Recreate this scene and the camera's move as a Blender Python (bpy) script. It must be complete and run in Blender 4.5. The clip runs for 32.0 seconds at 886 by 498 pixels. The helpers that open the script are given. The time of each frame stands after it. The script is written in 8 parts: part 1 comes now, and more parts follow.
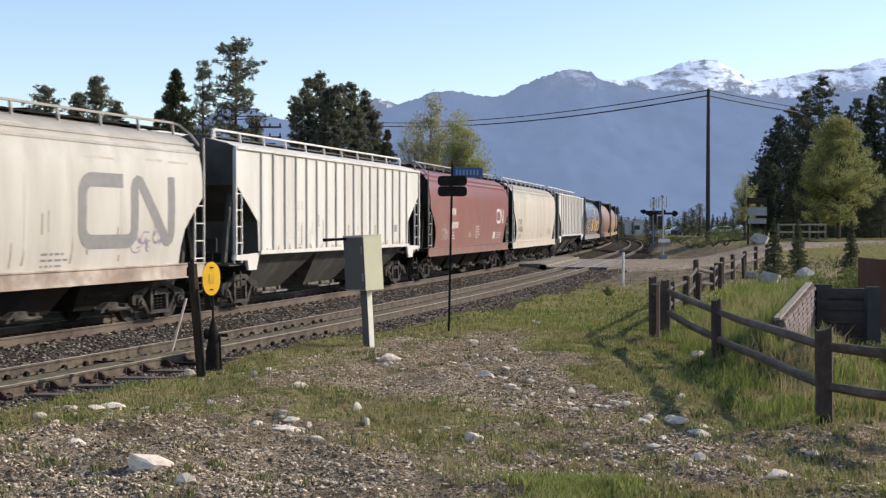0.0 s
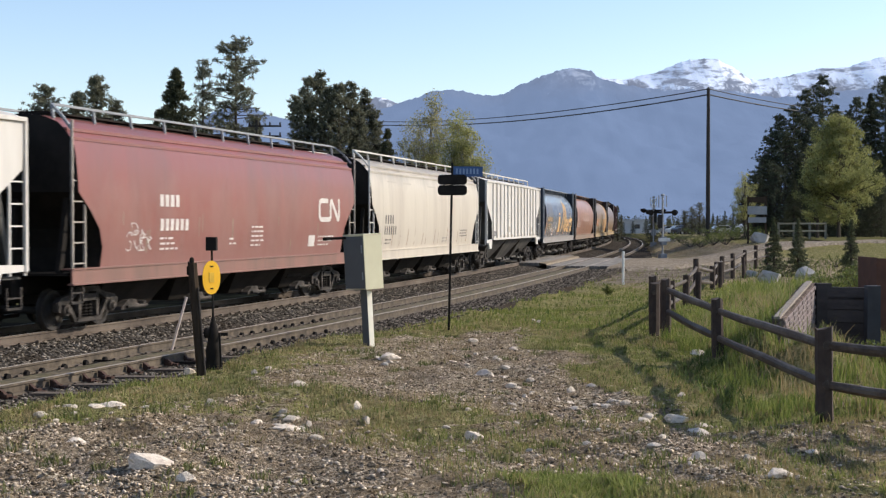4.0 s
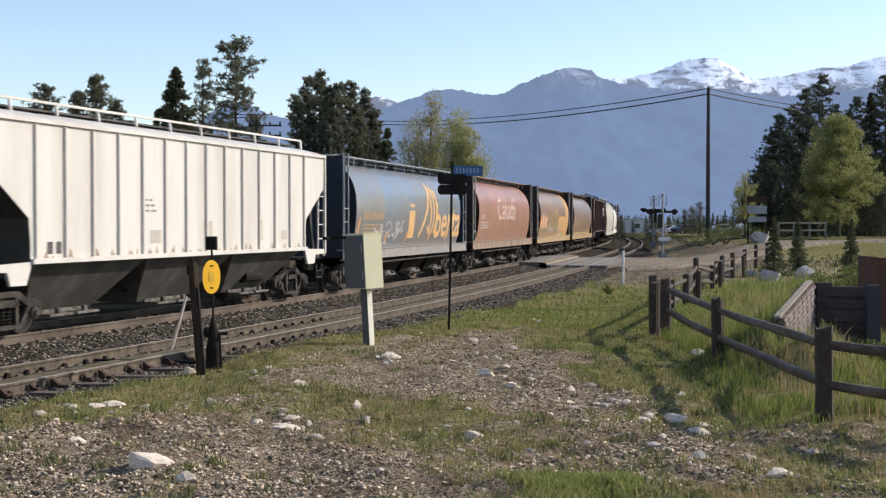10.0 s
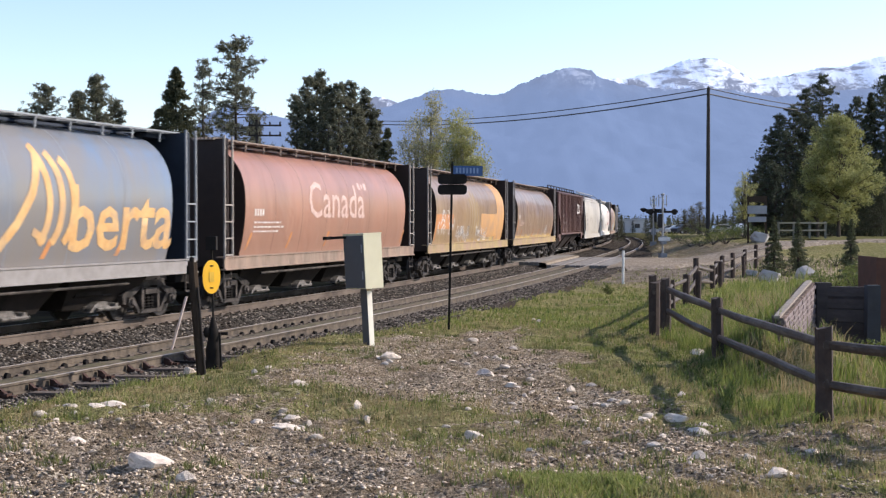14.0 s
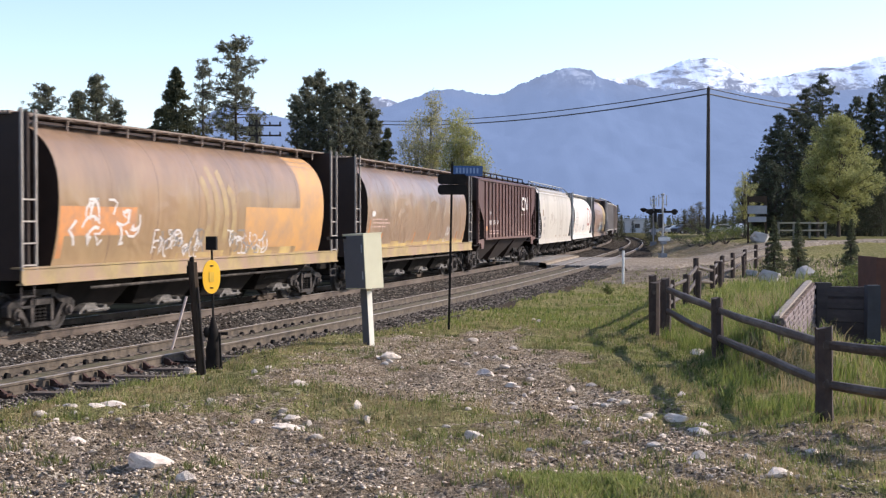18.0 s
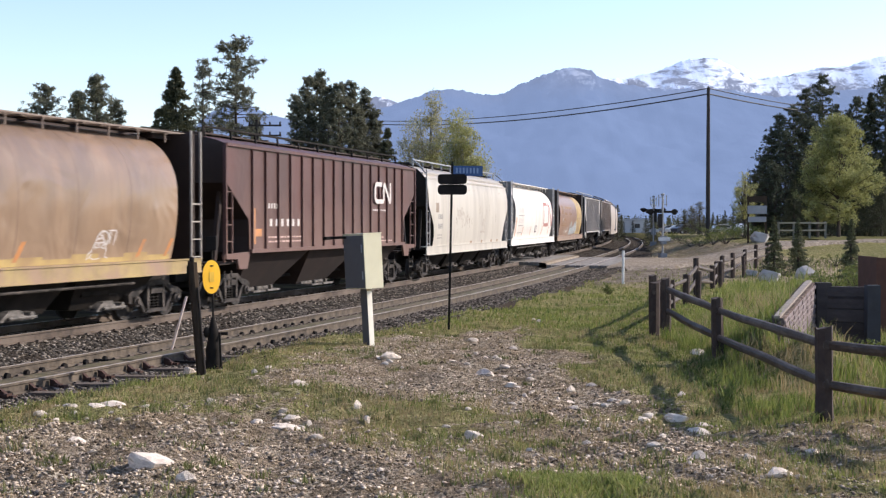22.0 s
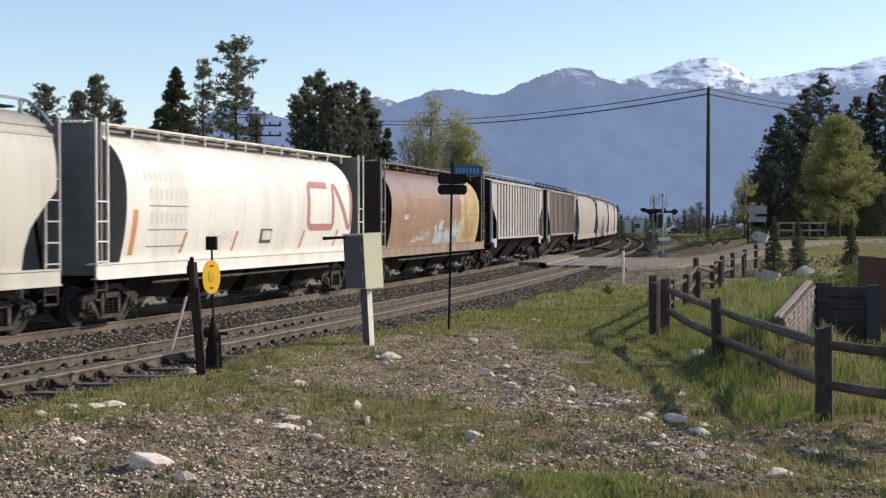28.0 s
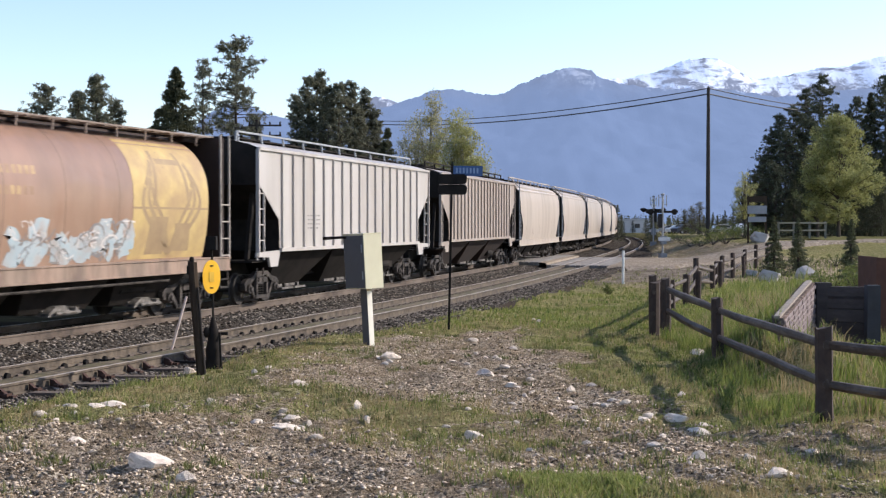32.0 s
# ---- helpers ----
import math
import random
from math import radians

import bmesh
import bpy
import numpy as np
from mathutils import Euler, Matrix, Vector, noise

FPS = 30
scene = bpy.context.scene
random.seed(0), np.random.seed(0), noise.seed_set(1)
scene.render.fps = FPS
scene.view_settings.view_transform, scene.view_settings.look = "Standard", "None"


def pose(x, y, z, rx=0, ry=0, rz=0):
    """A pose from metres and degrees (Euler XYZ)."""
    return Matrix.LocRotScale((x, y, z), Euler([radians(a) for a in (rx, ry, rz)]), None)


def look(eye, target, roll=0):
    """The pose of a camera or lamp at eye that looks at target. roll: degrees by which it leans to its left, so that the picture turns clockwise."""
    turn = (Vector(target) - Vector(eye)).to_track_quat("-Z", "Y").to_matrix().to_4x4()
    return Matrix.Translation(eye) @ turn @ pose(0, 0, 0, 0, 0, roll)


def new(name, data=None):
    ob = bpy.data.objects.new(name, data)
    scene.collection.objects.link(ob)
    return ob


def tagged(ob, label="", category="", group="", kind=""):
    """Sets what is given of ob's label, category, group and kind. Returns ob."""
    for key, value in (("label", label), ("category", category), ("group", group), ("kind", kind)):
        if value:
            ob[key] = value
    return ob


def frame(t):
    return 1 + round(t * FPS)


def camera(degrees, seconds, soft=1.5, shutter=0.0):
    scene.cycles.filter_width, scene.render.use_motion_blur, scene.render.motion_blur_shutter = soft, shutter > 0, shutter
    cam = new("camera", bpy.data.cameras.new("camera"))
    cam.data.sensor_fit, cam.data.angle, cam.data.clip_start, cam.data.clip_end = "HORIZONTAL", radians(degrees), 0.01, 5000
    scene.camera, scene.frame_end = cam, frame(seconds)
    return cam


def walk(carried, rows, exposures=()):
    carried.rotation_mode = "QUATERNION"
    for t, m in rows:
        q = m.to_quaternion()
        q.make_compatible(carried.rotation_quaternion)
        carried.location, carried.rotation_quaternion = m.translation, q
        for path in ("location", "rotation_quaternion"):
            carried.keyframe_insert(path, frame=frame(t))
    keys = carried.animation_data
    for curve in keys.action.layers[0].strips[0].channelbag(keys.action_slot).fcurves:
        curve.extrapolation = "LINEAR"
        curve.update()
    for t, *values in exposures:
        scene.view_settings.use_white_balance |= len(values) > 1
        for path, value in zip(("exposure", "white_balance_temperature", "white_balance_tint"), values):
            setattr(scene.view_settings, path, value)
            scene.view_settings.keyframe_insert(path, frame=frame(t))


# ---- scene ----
# ---------------------------------------------------------------- camera
EYE_Z = 2.215
FOCUS = 2340.0       # focal length in units of the picture's 1568 columns
PITCH = -1.141
PX = math.degrees(1 / FOCUS)
cam = camera(37.06, 32.0, soft=1.3, shutter=0.4)
TILT = ((0, 3), (0.5, 1.8), (1, 0.3), (1.5, -1), (2, -1.2), (2.5, -2.6), (3, -1.4), (3.5, 0.2), (5.5, 1.8), (6, -0.8),
        (6.5, -0.6), (7, 0.5), (7.5, 1.9), (8, 0.6), (8.5, 0.2), (9, 0), (32, 0))
EXPOSURE = [(0, 0.03, 6600, 7), (3, 0.07, 6600, 7), (7, 0.0, 6600, 7), (10, 0.04, 6600, 7), (13, 0.26, 6400, 11.5), (19, 0.37, 6390, 13), (23, 0.27, 6450, 12), (25, 0.08, 6600, 8), (28, -0.06, 6600, 7), (32, 0.3, 6350, 11)]
walk(cam, [(t, pose(0, 0, EYE_Z, 90 + PITCH + d * PX, 0, 0)) for t, d in TILT], EXPOSURE)

# ---------------------------------------------------------------- world and sun
SUN_EL, SUN_AZ = 31.0, 15.0          # degrees above the ground; degrees from +x towards +y
world = bpy.data.worlds.new("sky")
scene.world = world
world.use_nodes = True
wn = world.node_tree.nodes
sky = wn.new("ShaderNodeTexSky")
sky.sky_type, sky.sun_disc = "NISHITA", False
sky.sun_elevation, sky.sun_rotation = radians(SUN_EL), radians(90 - SUN_AZ)
sky.air_density, sky.dust_density, sky.ozone_density = 1.0, 0.4, 1.9
tint = wn.new("ShaderNodeMixRGB")
tint.blend_type = "MULTIPLY"
tint.inputs[0].default_value, tint.inputs[2].default_value = 1.0, (0.985, 0.945, 1.0, 1)
world.node_tree.links.new(sky.outputs[0], tint.inputs[1])
world.node_tree.links.new(tint.outputs[0], wn["Background"].inputs[0])
wn["Background"].inputs[1].default_value = 0.19
sun_data = bpy.data.lights.new("sun", "SUN")
sun_data.energy, sun_data.angle, sun_data.color = 4.9, radians(0.6), (1.0, 0.915, 0.815)
sun = new("sun", sun_data)
sun_way = Vector((math.cos(radians(SUN_EL)) * math.cos(radians(SUN_AZ)), math.cos(radians(SUN_EL)) * math.sin(radians(SUN_AZ)), math.sin(radians(SUN_EL))))
sun.matrix_world = look(sun_way * 60, (0, 0, 0))

# ---------------------------------------------------------------- small helpers
rng = np.random.default_rng(7)


class MB:
    """A mesh in the making: lists of corners and faces."""

    def __init__(self):
        self.v, self.f, self.m = [], [], []

    def add(self, verts, faces, m=0):
        o = len(self.v)
        self.v += [tuple(p) for p in verts]
        self.f += [tuple(i + o for i in f) for f in faces]
        self.m += [m] * len(faces)
        return self

    def box(self, x0, x1, y0, y1, z0, z1, m=0):
        v = [(x, y, z) for x in (x0, x1) for y in (y0, y1) for z in (z0, z1)]
        return self.add(v, [(0, 1, 3, 2), (4, 6, 7, 5), (0, 4, 5, 1), (2, 3, 7, 6), (0, 2, 6, 4), (1, 5, 7, 3)], m)

    def beam(self, a, b, w, h=None, m=0, w2=None):
        """A bar from a to b, w wide and h high (h along the upward side)."""
        h = h or w
        a, b = Vector(a), Vector(b)
        d = (b - a).normalized()
        up = Vector((0, 0, 1)) if abs(d.z) < 0.95 else Vector((1, 0, 0))
        sd = d.cross(up).normalized()
        up = sd.cross(d)
        k = (w2 or w) / w
        v = []
        for p, q in ((a, 1), (b, k)):
            v += [p + sd * (sx * w / 2 * q) + up * (sz * h / 2 * q) for sx, sz in ((-1, -1), (1, -1), (1, 1), (-1, 1))]
        return self.add(v, [(3, 2, 1, 0), (4, 5, 6, 7), (0, 1, 5, 4), (1, 2, 6, 5), (2, 3, 7, 6), (3, 0, 4, 7)], m)

    def tube(self, a, b, r0, r1=None, n=8, m=0, caps=True):
        r1 = r0 if r1 is None else r1
        a, b = Vector(a), Vector(b)
        d = (b - a).normalized()
        up = Vector((0, 0, 1)) if abs(d.z) < 0.95 else Vector((1, 0, 0))
        sd = d.cross(up).normalized()
        up = sd.cross(d)
        v = [p + (sd * math.cos(6.28319 * i / n) + up * math.sin(6.28319 * i / n)) * r for p, r in ((a, r0), (b, r1)) for i in range(n)]
        f = [(i, (i + 1) % n, n + (i + 1) % n, n + i) for i in range(n)]
        if caps:
            f += [tuple(range(n - 1, -1, -1)), tuple(range(n, 2 * n))]
        return self.add(v, f, m)

    def lathe(self, prof, axis="z", n=20, at=(0, 0, 0), m=0):
        """Profile of (radius, height) turned round an axis."""
        v = []
        for r, h in prof:
            for i in range(n):
                c, s = r * math.cos(6.28319 * i / n), r * math.sin(6.28319 * i / n)
                p = (c, s, h) if axis == "z" else (c, h, s) if axis == "y" else (h, c, s)
                v.append((p[0] + at[0], p[1] + at[1], p[2] + at[2]))
        f = [(k * n + i, k * n + (i + 1) % n, (k + 1) * n + (i + 1) % n, (k + 1) * n + i) for k in range(len(prof) - 1) for i in range(n)]
        return self.add(v, f, m)

    def prism(self, outline, y0, y1, m=0):
        """An outline of (x, z) pulled from y0 to y1."""
        n = len(outline)
        v = [(x, y0, z) for x, z in outline] + [(x, y1, z) for x, z in outline]
        f = [tuple(range(n)), tuple(range(2 * n - 1, n - 1, -1))] + [(i, n + i, n + (i + 1) % n, (i + 1) % n) for i in range(n)]
        return self.add(v, f, m)

    def mesh(self, name, mats, smooth=False):
        me = bpy.data.meshes.new(name)
        me.from_pydata(self.v, [], self.f)
        for a in mats if isinstance(mats, (list, tuple)) else [mats]:
            me.materials.append(a)
        if any(self.m):
            me.polygons.foreach_set("material_index", self.m)
        bm = bmesh.new()
        bm.from_mesh(me)
        bmesh.ops.recalc_face_normals(bm, faces=bm.faces)
        bm.to_mesh(me)
        bm.free()
        if smooth:
            me.shade_smooth()
            me.set_sharp_from_angle(angle=radians(35))
        return me


def part(name, data, material, parent, label="", smooth=False):
    """Links a mesh as one part under a thing or a part."""
    ob = new(name, data.mesh(name, material, smooth) if isinstance(data, MB) else data)
    ob.parent = parent
    return tagged(ob, label)


def thing(name, m, label, category, group="", kind=""):
    ob = new(name)
    ob.empty_display_size = 0.2
    ob.matrix_basis = m
    return tagged(ob, label, category, group, kind)


def solid(name, mb, mats, label="", category="", group="", kind="", smooth=False, m=None):
    ob = new(name, mb.mesh(name, mats, smooth) if isinstance(mb, MB) else mb)
    if m is not None:
        ob.matrix_basis = m
    return tagged(ob, label, category, group, kind)


def raw_mesh(name, verts, faces, mats, smooth=False):
    """A large mesh from arrays of triangles or quads."""
    me = bpy.data.meshes.new(name)
    verts, faces = np.asarray(verts, np.float32), np.asarray(faces, np.int32)
    k = faces.shape[1]
    me.vertices.add(len(verts))
    me.vertices.foreach_set("co", verts.ravel())
    me.loops.add(faces.size)
    me.loops.foreach_set("vertex_index", faces.ravel())
    me.polygons.add(len(faces))
    me.polygons.foreach_set("loop_start", np.arange(0, faces.size, k, dtype=np.int32))
    me.polygons.foreach_set("loop_total", np.full(len(faces), k, dtype=np.int32))
    for a in mats if isinstance(mats, (list, tuple)) else [mats]:
        me.materials.append(a)
    me.update(calc_edges=True)
    me.validate()
    if smooth:
        me.shade_smooth()
    return me


def vnoise(x, y, scale, seed=0):
    """Smooth value noise in 0..1 on arrays."""
    x, y = np.asarray(x, float) / scale, np.asarray(y, float) / scale
    xi, yi = np.floor(x), np.floor(y)
    fx, fy = x - xi, y - yi
    fx, fy = fx * fx * (3 - 2 * fx), fy * fy * (3 - 2 * fy)

    def h(a, b):
        q = np.sin(a * 127.1 + b * 311.7 + seed * 74.7) * 43758.5453
        return q - np.floor(q)
    return (h(xi, yi) * (1 - fx) + h(xi + 1, yi) * fx) * (1 - fy) + (h(xi, yi + 1) * (1 - fx) + h(xi + 1, yi + 1) * fx) * fy


def step(a, b, x):
    t = np.clip((np.asarray(x, float) - a) / (b - a), 0, 1)
    return t * t * (3 - 2 * t)


# ---------------------------------------------------------------- materials
def node(nt, kind, **inputs):
    n = nt.nodes.new(kind)
    for k, v in inputs.items():
        n.inputs[k.replace("_", " ")].default_value = v
    return n


def material(name, a, b=None, rough=0.7, metal=0.0, scale=3.0, stretch=(1, 1, 1), bump=0.0, bump_scale=None, third=None, third_scale=0.6, amount=0.5,
             hue_random=0.0, spec=0.3, sharp=0.25, dent=0.0):
    """Two tones mixed by noise at one scale, a third one at a larger scale, and fine relief."""
    m = bpy.data.materials.new(name)
    m.use_nodes = True
    nt = m.node_tree
    bs = nt.nodes["Principled BSDF"]
    bs.inputs["Roughness"].default_value, bs.inputs["Metallic"].default_value = rough, metal
    bs.inputs["Specular IOR Level"].default_value = spec
    tc = nt.nodes.new("ShaderNodeTexCoord")
    mp = nt.nodes.new("ShaderNodeMapping")
    mp.inputs["Scale"].default_value = stretch
    nt.links.new(tc.outputs["Object"], mp.inputs[0])
    b = b or tuple(c * 0.75 for c in a)

    def noise_fac(sc, lo, hi, src=mp):
        n = node(nt, "ShaderNodeTexNoise", Scale=sc, Detail=6.0, Roughness=0.62)
        nt.links.new(src.outputs[0], n.inputs["Vector"])
        r = nt.nodes.new("ShaderNodeMapRange")
        r.inputs[1].default_value, r.inputs[2].default_value = lo, hi
        nt.links.new(n.outputs[0], r.inputs[0])
        return r.outputs[0]
    mix = nt.nodes.new("ShaderNodeMixRGB")
    mix.inputs[1].default_value, mix.inputs[2].default_value = (*a, 1), (*b, 1)
    nt.links.new(noise_fac(scale, 0.5 - sharp, 0.5 + sharp), mix.inputs[0])
    out = mix.outputs[0]
    if third:
        m3 = nt.nodes.new("ShaderNodeMixRGB")
        m3.inputs[2].default_value = (*third, 1)
        r = noise_fac(third_scale, 0.62 - amount * 0.4, 0.85 - amount * 0.4)
        nt.links.new(r, m3.inputs[0])
        nt.links.new(out, m3.inputs[1])
        out = m3.outputs[0]
    if hue_random:
        oi = nt.nodes.new("ShaderNodeObjectInfo")
        r = nt.nodes.new("ShaderNodeMapRange")
        r.inputs[3].default_value, r.inputs[4].default_value = 1 - hue_random, 1 + hue_random
        nt.links.new(oi.outputs["Random"], r.inputs[0])
        hs = nt.nodes.new("ShaderNodeHueSaturation")
        nt.links.new(r.outputs[0], hs.inputs["Value"])
        nt.links.new(out, hs.inputs["Color"])
        out = hs.outputs[0]
    nt.links.new(out, bs.inputs["Base Color"])
    if bump:
        n = node(nt, "ShaderNodeTexNoise", Scale=bump_scale or scale * 3, Detail=4.0)
        nt.links.new(tc.outputs["Object"], n.inputs["Vector"])
        bp = node(nt, "ShaderNodeBump", Strength=bump, Distance=0.02)
        nt.links.new(n.outputs[0], bp.inputs["Height"])
        nt.links.new(bp.outputs[0], bs.inputs["Normal"])
        if dent:
            n2 = node(nt, "ShaderNodeTexNoise", Scale=0.75, Detail=2.0, Distortion=0.8)
            nt.links.new(tc.outputs["Object"], n2.inputs["Vector"])
            b2 = node(nt, "ShaderNodeBump", Strength=dent, Distance=0.12)
            nt.links.new(n2.outputs[0], b2.inputs["Height"])
            nt.links.new(b2.outputs[0], bp.inputs["Normal"])
    return m


def pebble_material(name, a, b):
    """Loose stones: mostly dark, a few pale, by island."""
    m = leaf_material(name, a, b, 0.0)
    nt = m.node_tree
    bs = nt.nodes["Principled BSDF"]
    bs.inputs["Roughness"].default_value, bs.inputs["Specular IOR Level"].default_value = 0.95, 0.0
    mix = next(n for n in nt.nodes if n.bl_idname == "ShaderNodeMixRGB")
    src = mix.inputs[0].links[0].from_socket
    pw = nt.nodes.new("ShaderNodeMath")
    pw.operation = "POWER"
    pw.inputs[1].default_value = 1.6
    nt.links.new(src, pw.inputs[0])
    nt.links.new(pw.outputs[0], mix.inputs[0])
    return m


def leaf_material(name, a, b, trans=0.25):
    """Foliage: tone by island, some light passing through."""
    m = bpy.data.materials.new(name)
    m.use_nodes = True
    nt = m.node_tree
    bs = nt.nodes["Principled BSDF"]
    bs.inputs["Roughness"].default_value = 0.65
    bs.inputs["Specular IOR Level"].default_value = 0.2
    ge = nt.nodes.new("ShaderNodeNewGeometry")
    mix = nt.nodes.new("ShaderNodeMixRGB")
    mix.inputs[1].default_value, mix.inputs[2].default_value = (*a, 1), (*b, 1)
    nt.links.new(ge.outputs["Random Per Island"], mix.inputs[0])
    nt.links.new(mix.outputs[0], bs.inputs["Base Color"])
    tr = nt.nodes.new("ShaderNodeBsdfTranslucent")
    nt.links.new(mix.outputs[0], tr.inputs[0])
    ms = nt.nodes.new("ShaderNodeMixShader")
    ms.inputs[0].default_value = trans
    nt.links.new(bs.outputs[0], ms.inputs[1])
    nt.links.new(tr.outputs[0], ms.inputs[2])
    nt.links.new(ms.outputs[0], nt.nodes["Material Output"].inputs[0])
    return m


def paint(name, a, dirt, amount=0.5, rough=0.45, streak=2.5, dent=0.0, dust=None, soot=None):
    """Weathered car paint: grime in upright streaks and in large clouds, pale road dust thrown up from the track, soot settled on the roof."""
    d = tuple(0.6 * x + 0.4 * y for x, y in zip(a, dirt))
    m = material(name, a, d, rough=rough, scale=streak, stretch=(1.6, 1.6, 0.22), third=dirt, third_scale=0.55, amount=amount, bump=0.05, bump_scale=25, spec=0.4, dent=dent)
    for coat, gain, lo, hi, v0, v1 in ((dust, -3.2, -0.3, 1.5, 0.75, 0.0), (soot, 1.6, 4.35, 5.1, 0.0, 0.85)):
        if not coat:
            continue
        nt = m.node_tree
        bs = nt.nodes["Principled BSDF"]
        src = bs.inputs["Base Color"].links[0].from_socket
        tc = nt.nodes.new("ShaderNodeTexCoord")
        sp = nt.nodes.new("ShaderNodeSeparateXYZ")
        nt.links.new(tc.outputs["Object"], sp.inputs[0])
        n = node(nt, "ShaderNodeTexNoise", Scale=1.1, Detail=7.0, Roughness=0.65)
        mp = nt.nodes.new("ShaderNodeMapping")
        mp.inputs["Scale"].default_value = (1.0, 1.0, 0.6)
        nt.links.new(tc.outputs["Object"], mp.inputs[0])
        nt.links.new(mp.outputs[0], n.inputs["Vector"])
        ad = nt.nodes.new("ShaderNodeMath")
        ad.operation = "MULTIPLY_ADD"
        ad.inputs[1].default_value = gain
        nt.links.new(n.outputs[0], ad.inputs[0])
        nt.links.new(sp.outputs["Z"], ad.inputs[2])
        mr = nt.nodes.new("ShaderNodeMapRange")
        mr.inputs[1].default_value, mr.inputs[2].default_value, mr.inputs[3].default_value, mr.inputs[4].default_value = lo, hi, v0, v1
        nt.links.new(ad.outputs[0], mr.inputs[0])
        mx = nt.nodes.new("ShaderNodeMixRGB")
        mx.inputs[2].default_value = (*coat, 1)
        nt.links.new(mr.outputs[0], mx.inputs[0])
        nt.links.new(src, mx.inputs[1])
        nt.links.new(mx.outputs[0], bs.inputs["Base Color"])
    return m


M = {}
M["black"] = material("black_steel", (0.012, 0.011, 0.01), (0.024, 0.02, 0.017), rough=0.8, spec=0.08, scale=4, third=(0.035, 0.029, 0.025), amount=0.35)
M["truck"] = material("cast_steel", (0.03, 0.024, 0.02), (0.065, 0.052, 0.043), rough=0.75, scale=6, bump=0.2)
M["dusty_truck"] = material("dusty_cast_steel", (0.066, 0.054, 0.046), (0.016, 0.0135, 0.0115), rough=0.85, scale=4, bump=0.3, third=(0.13, 0.108, 0.093), third_scale=2.6, amount=0.3, sharp=0.12)
M["gate_steel"] = material("dusty_pale_gate_steel", (0.2, 0.178, 0.155), (0.03, 0.026, 0.022), rough=0.7, scale=6, bump=0.2, sharp=0.14)
M["wheel"] = material("wheel_steel", (0.02, 0.017, 0.015), (0.05, 0.042, 0.036), rough=0.7, scale=5)
M["rail"] = material("rusty_rail", (0.105, 0.077, 0.057), (0.05, 0.037, 0.029), rough=0.75, scale=5, bump=0.15, third=(0.15, 0.115, 0.088), sharp=0.16)
M["rail_top"] = material("worn_rail_head", (0.36, 0.32, 0.28), (0.24, 0.2, 0.17), rough=0.6, metal=0.2, scale=3)
M["tie"] = material("creosote_wood", (0.07, 0.052, 0.04), (0.13, 0.1, 0.078), rough=0.9, scale=5, stretch=(0.5, 4, 4), bump=0.3, hue_random=0.25)
M["old_wood"] = material("weathered_wood", (0.07, 0.052, 0.038), (0.03, 0.022, 0.016), rough=0.95, spec=0.02, scale=7, stretch=(3, 3, 0.4), bump=0.35)
M["fence_wood"] = material("stained_fence_wood", (0.078, 0.055, 0.043), (0.04, 0.028, 0.023), rough=0.85, scale=6, bump=0.45, third=(0.12, 0.092, 0.07), third_scale=1.3, amount=0.34)
M["log_rail"] = material("weathered_log_rail", (0.092, 0.067, 0.05), (0.044, 0.031, 0.024), rough=0.65, spec=0.25, scale=8, stretch=(2, 0.5, 2), bump=0.4, third=(0.16, 0.128, 0.1), third_scale=1.6, amount=0.3)
M["cream"] = material("cream_enamel", (0.62, 0.58, 0.4), (0.55, 0.5, 0.34), rough=0.45, scale=2, third=(0.4, 0.36, 0.26), amount=0.25)
M["grey_paint"] = material("grey_paint", (0.3, 0.31, 0.32), (0.22, 0.23, 0.24), rough=0.6, scale=3)
M["yellow"] = material("yellow_enamel", (0.95, 0.52, 0.03), (0.9, 0.47, 0.03), rough=0.45, scale=4)
M["yellow_pale"] = material("yellow_reflector", (0.85, 0.5, 0.06), rough=0.4, scale=4)
M["blue_sign"] = material("blue_sign_face", (0.05, 0.105, 0.24), (0.04, 0.085, 0.2), rough=0.5, scale=4)
M["white"] = material("white_paint", (0.75, 0.74, 0.7), (0.62, 0.6, 0.56), rough=0.5, scale=4)
M["pink_rod"] = material("pale_painted_rod", (0.78, 0.62, 0.53), rough=0.5)
M["alu"] = material("dull_aluminium", (0.42, 0.42, 0.42), (0.25, 0.245, 0.24), rough=0.5, metal=0.3, scale=4)
M["truck_dark"] = material("dark_grimy_steel", (0.04, 0.036, 0.032), (0.02, 0.018, 0.016), rough=0.8, scale=5)
M["red_lens"] = material("red_lens", (0.05, 0.008, 0.008), rough=0.2)
M["concrete"] = material("concrete", (0.42, 0.39, 0.36), (0.33, 0.3, 0.28), rough=0.9, scale=3, bump=0.2, third=(0.25, 0.22, 0.2), amount=0.3)
M["rock"] = material("pale_limestone", (0.84, 0.72, 0.58), (0.64, 0.52, 0.41), rough=0.9, scale=5, bump=0.7, third=(0.46, 0.36, 0.28), third_scale=2.5, amount=0.3, hue_random=0.18)
M["boulder"] = material("grey_boulder", (0.52, 0.48, 0.44), (0.36, 0.33, 0.3), rough=0.9, scale=2, bump=0.4)
M["bark"] = material("bark", (0.09, 0.07, 0.055), (0.05, 0.04, 0.033), rough=0.95, scale=5, stretch=(3, 3, 0.5), bump=0.4)
M["pale_bark"] = material("pale_bark", (0.3, 0.28, 0.23), (0.18, 0.16, 0.13), rough=0.9, scale=4)
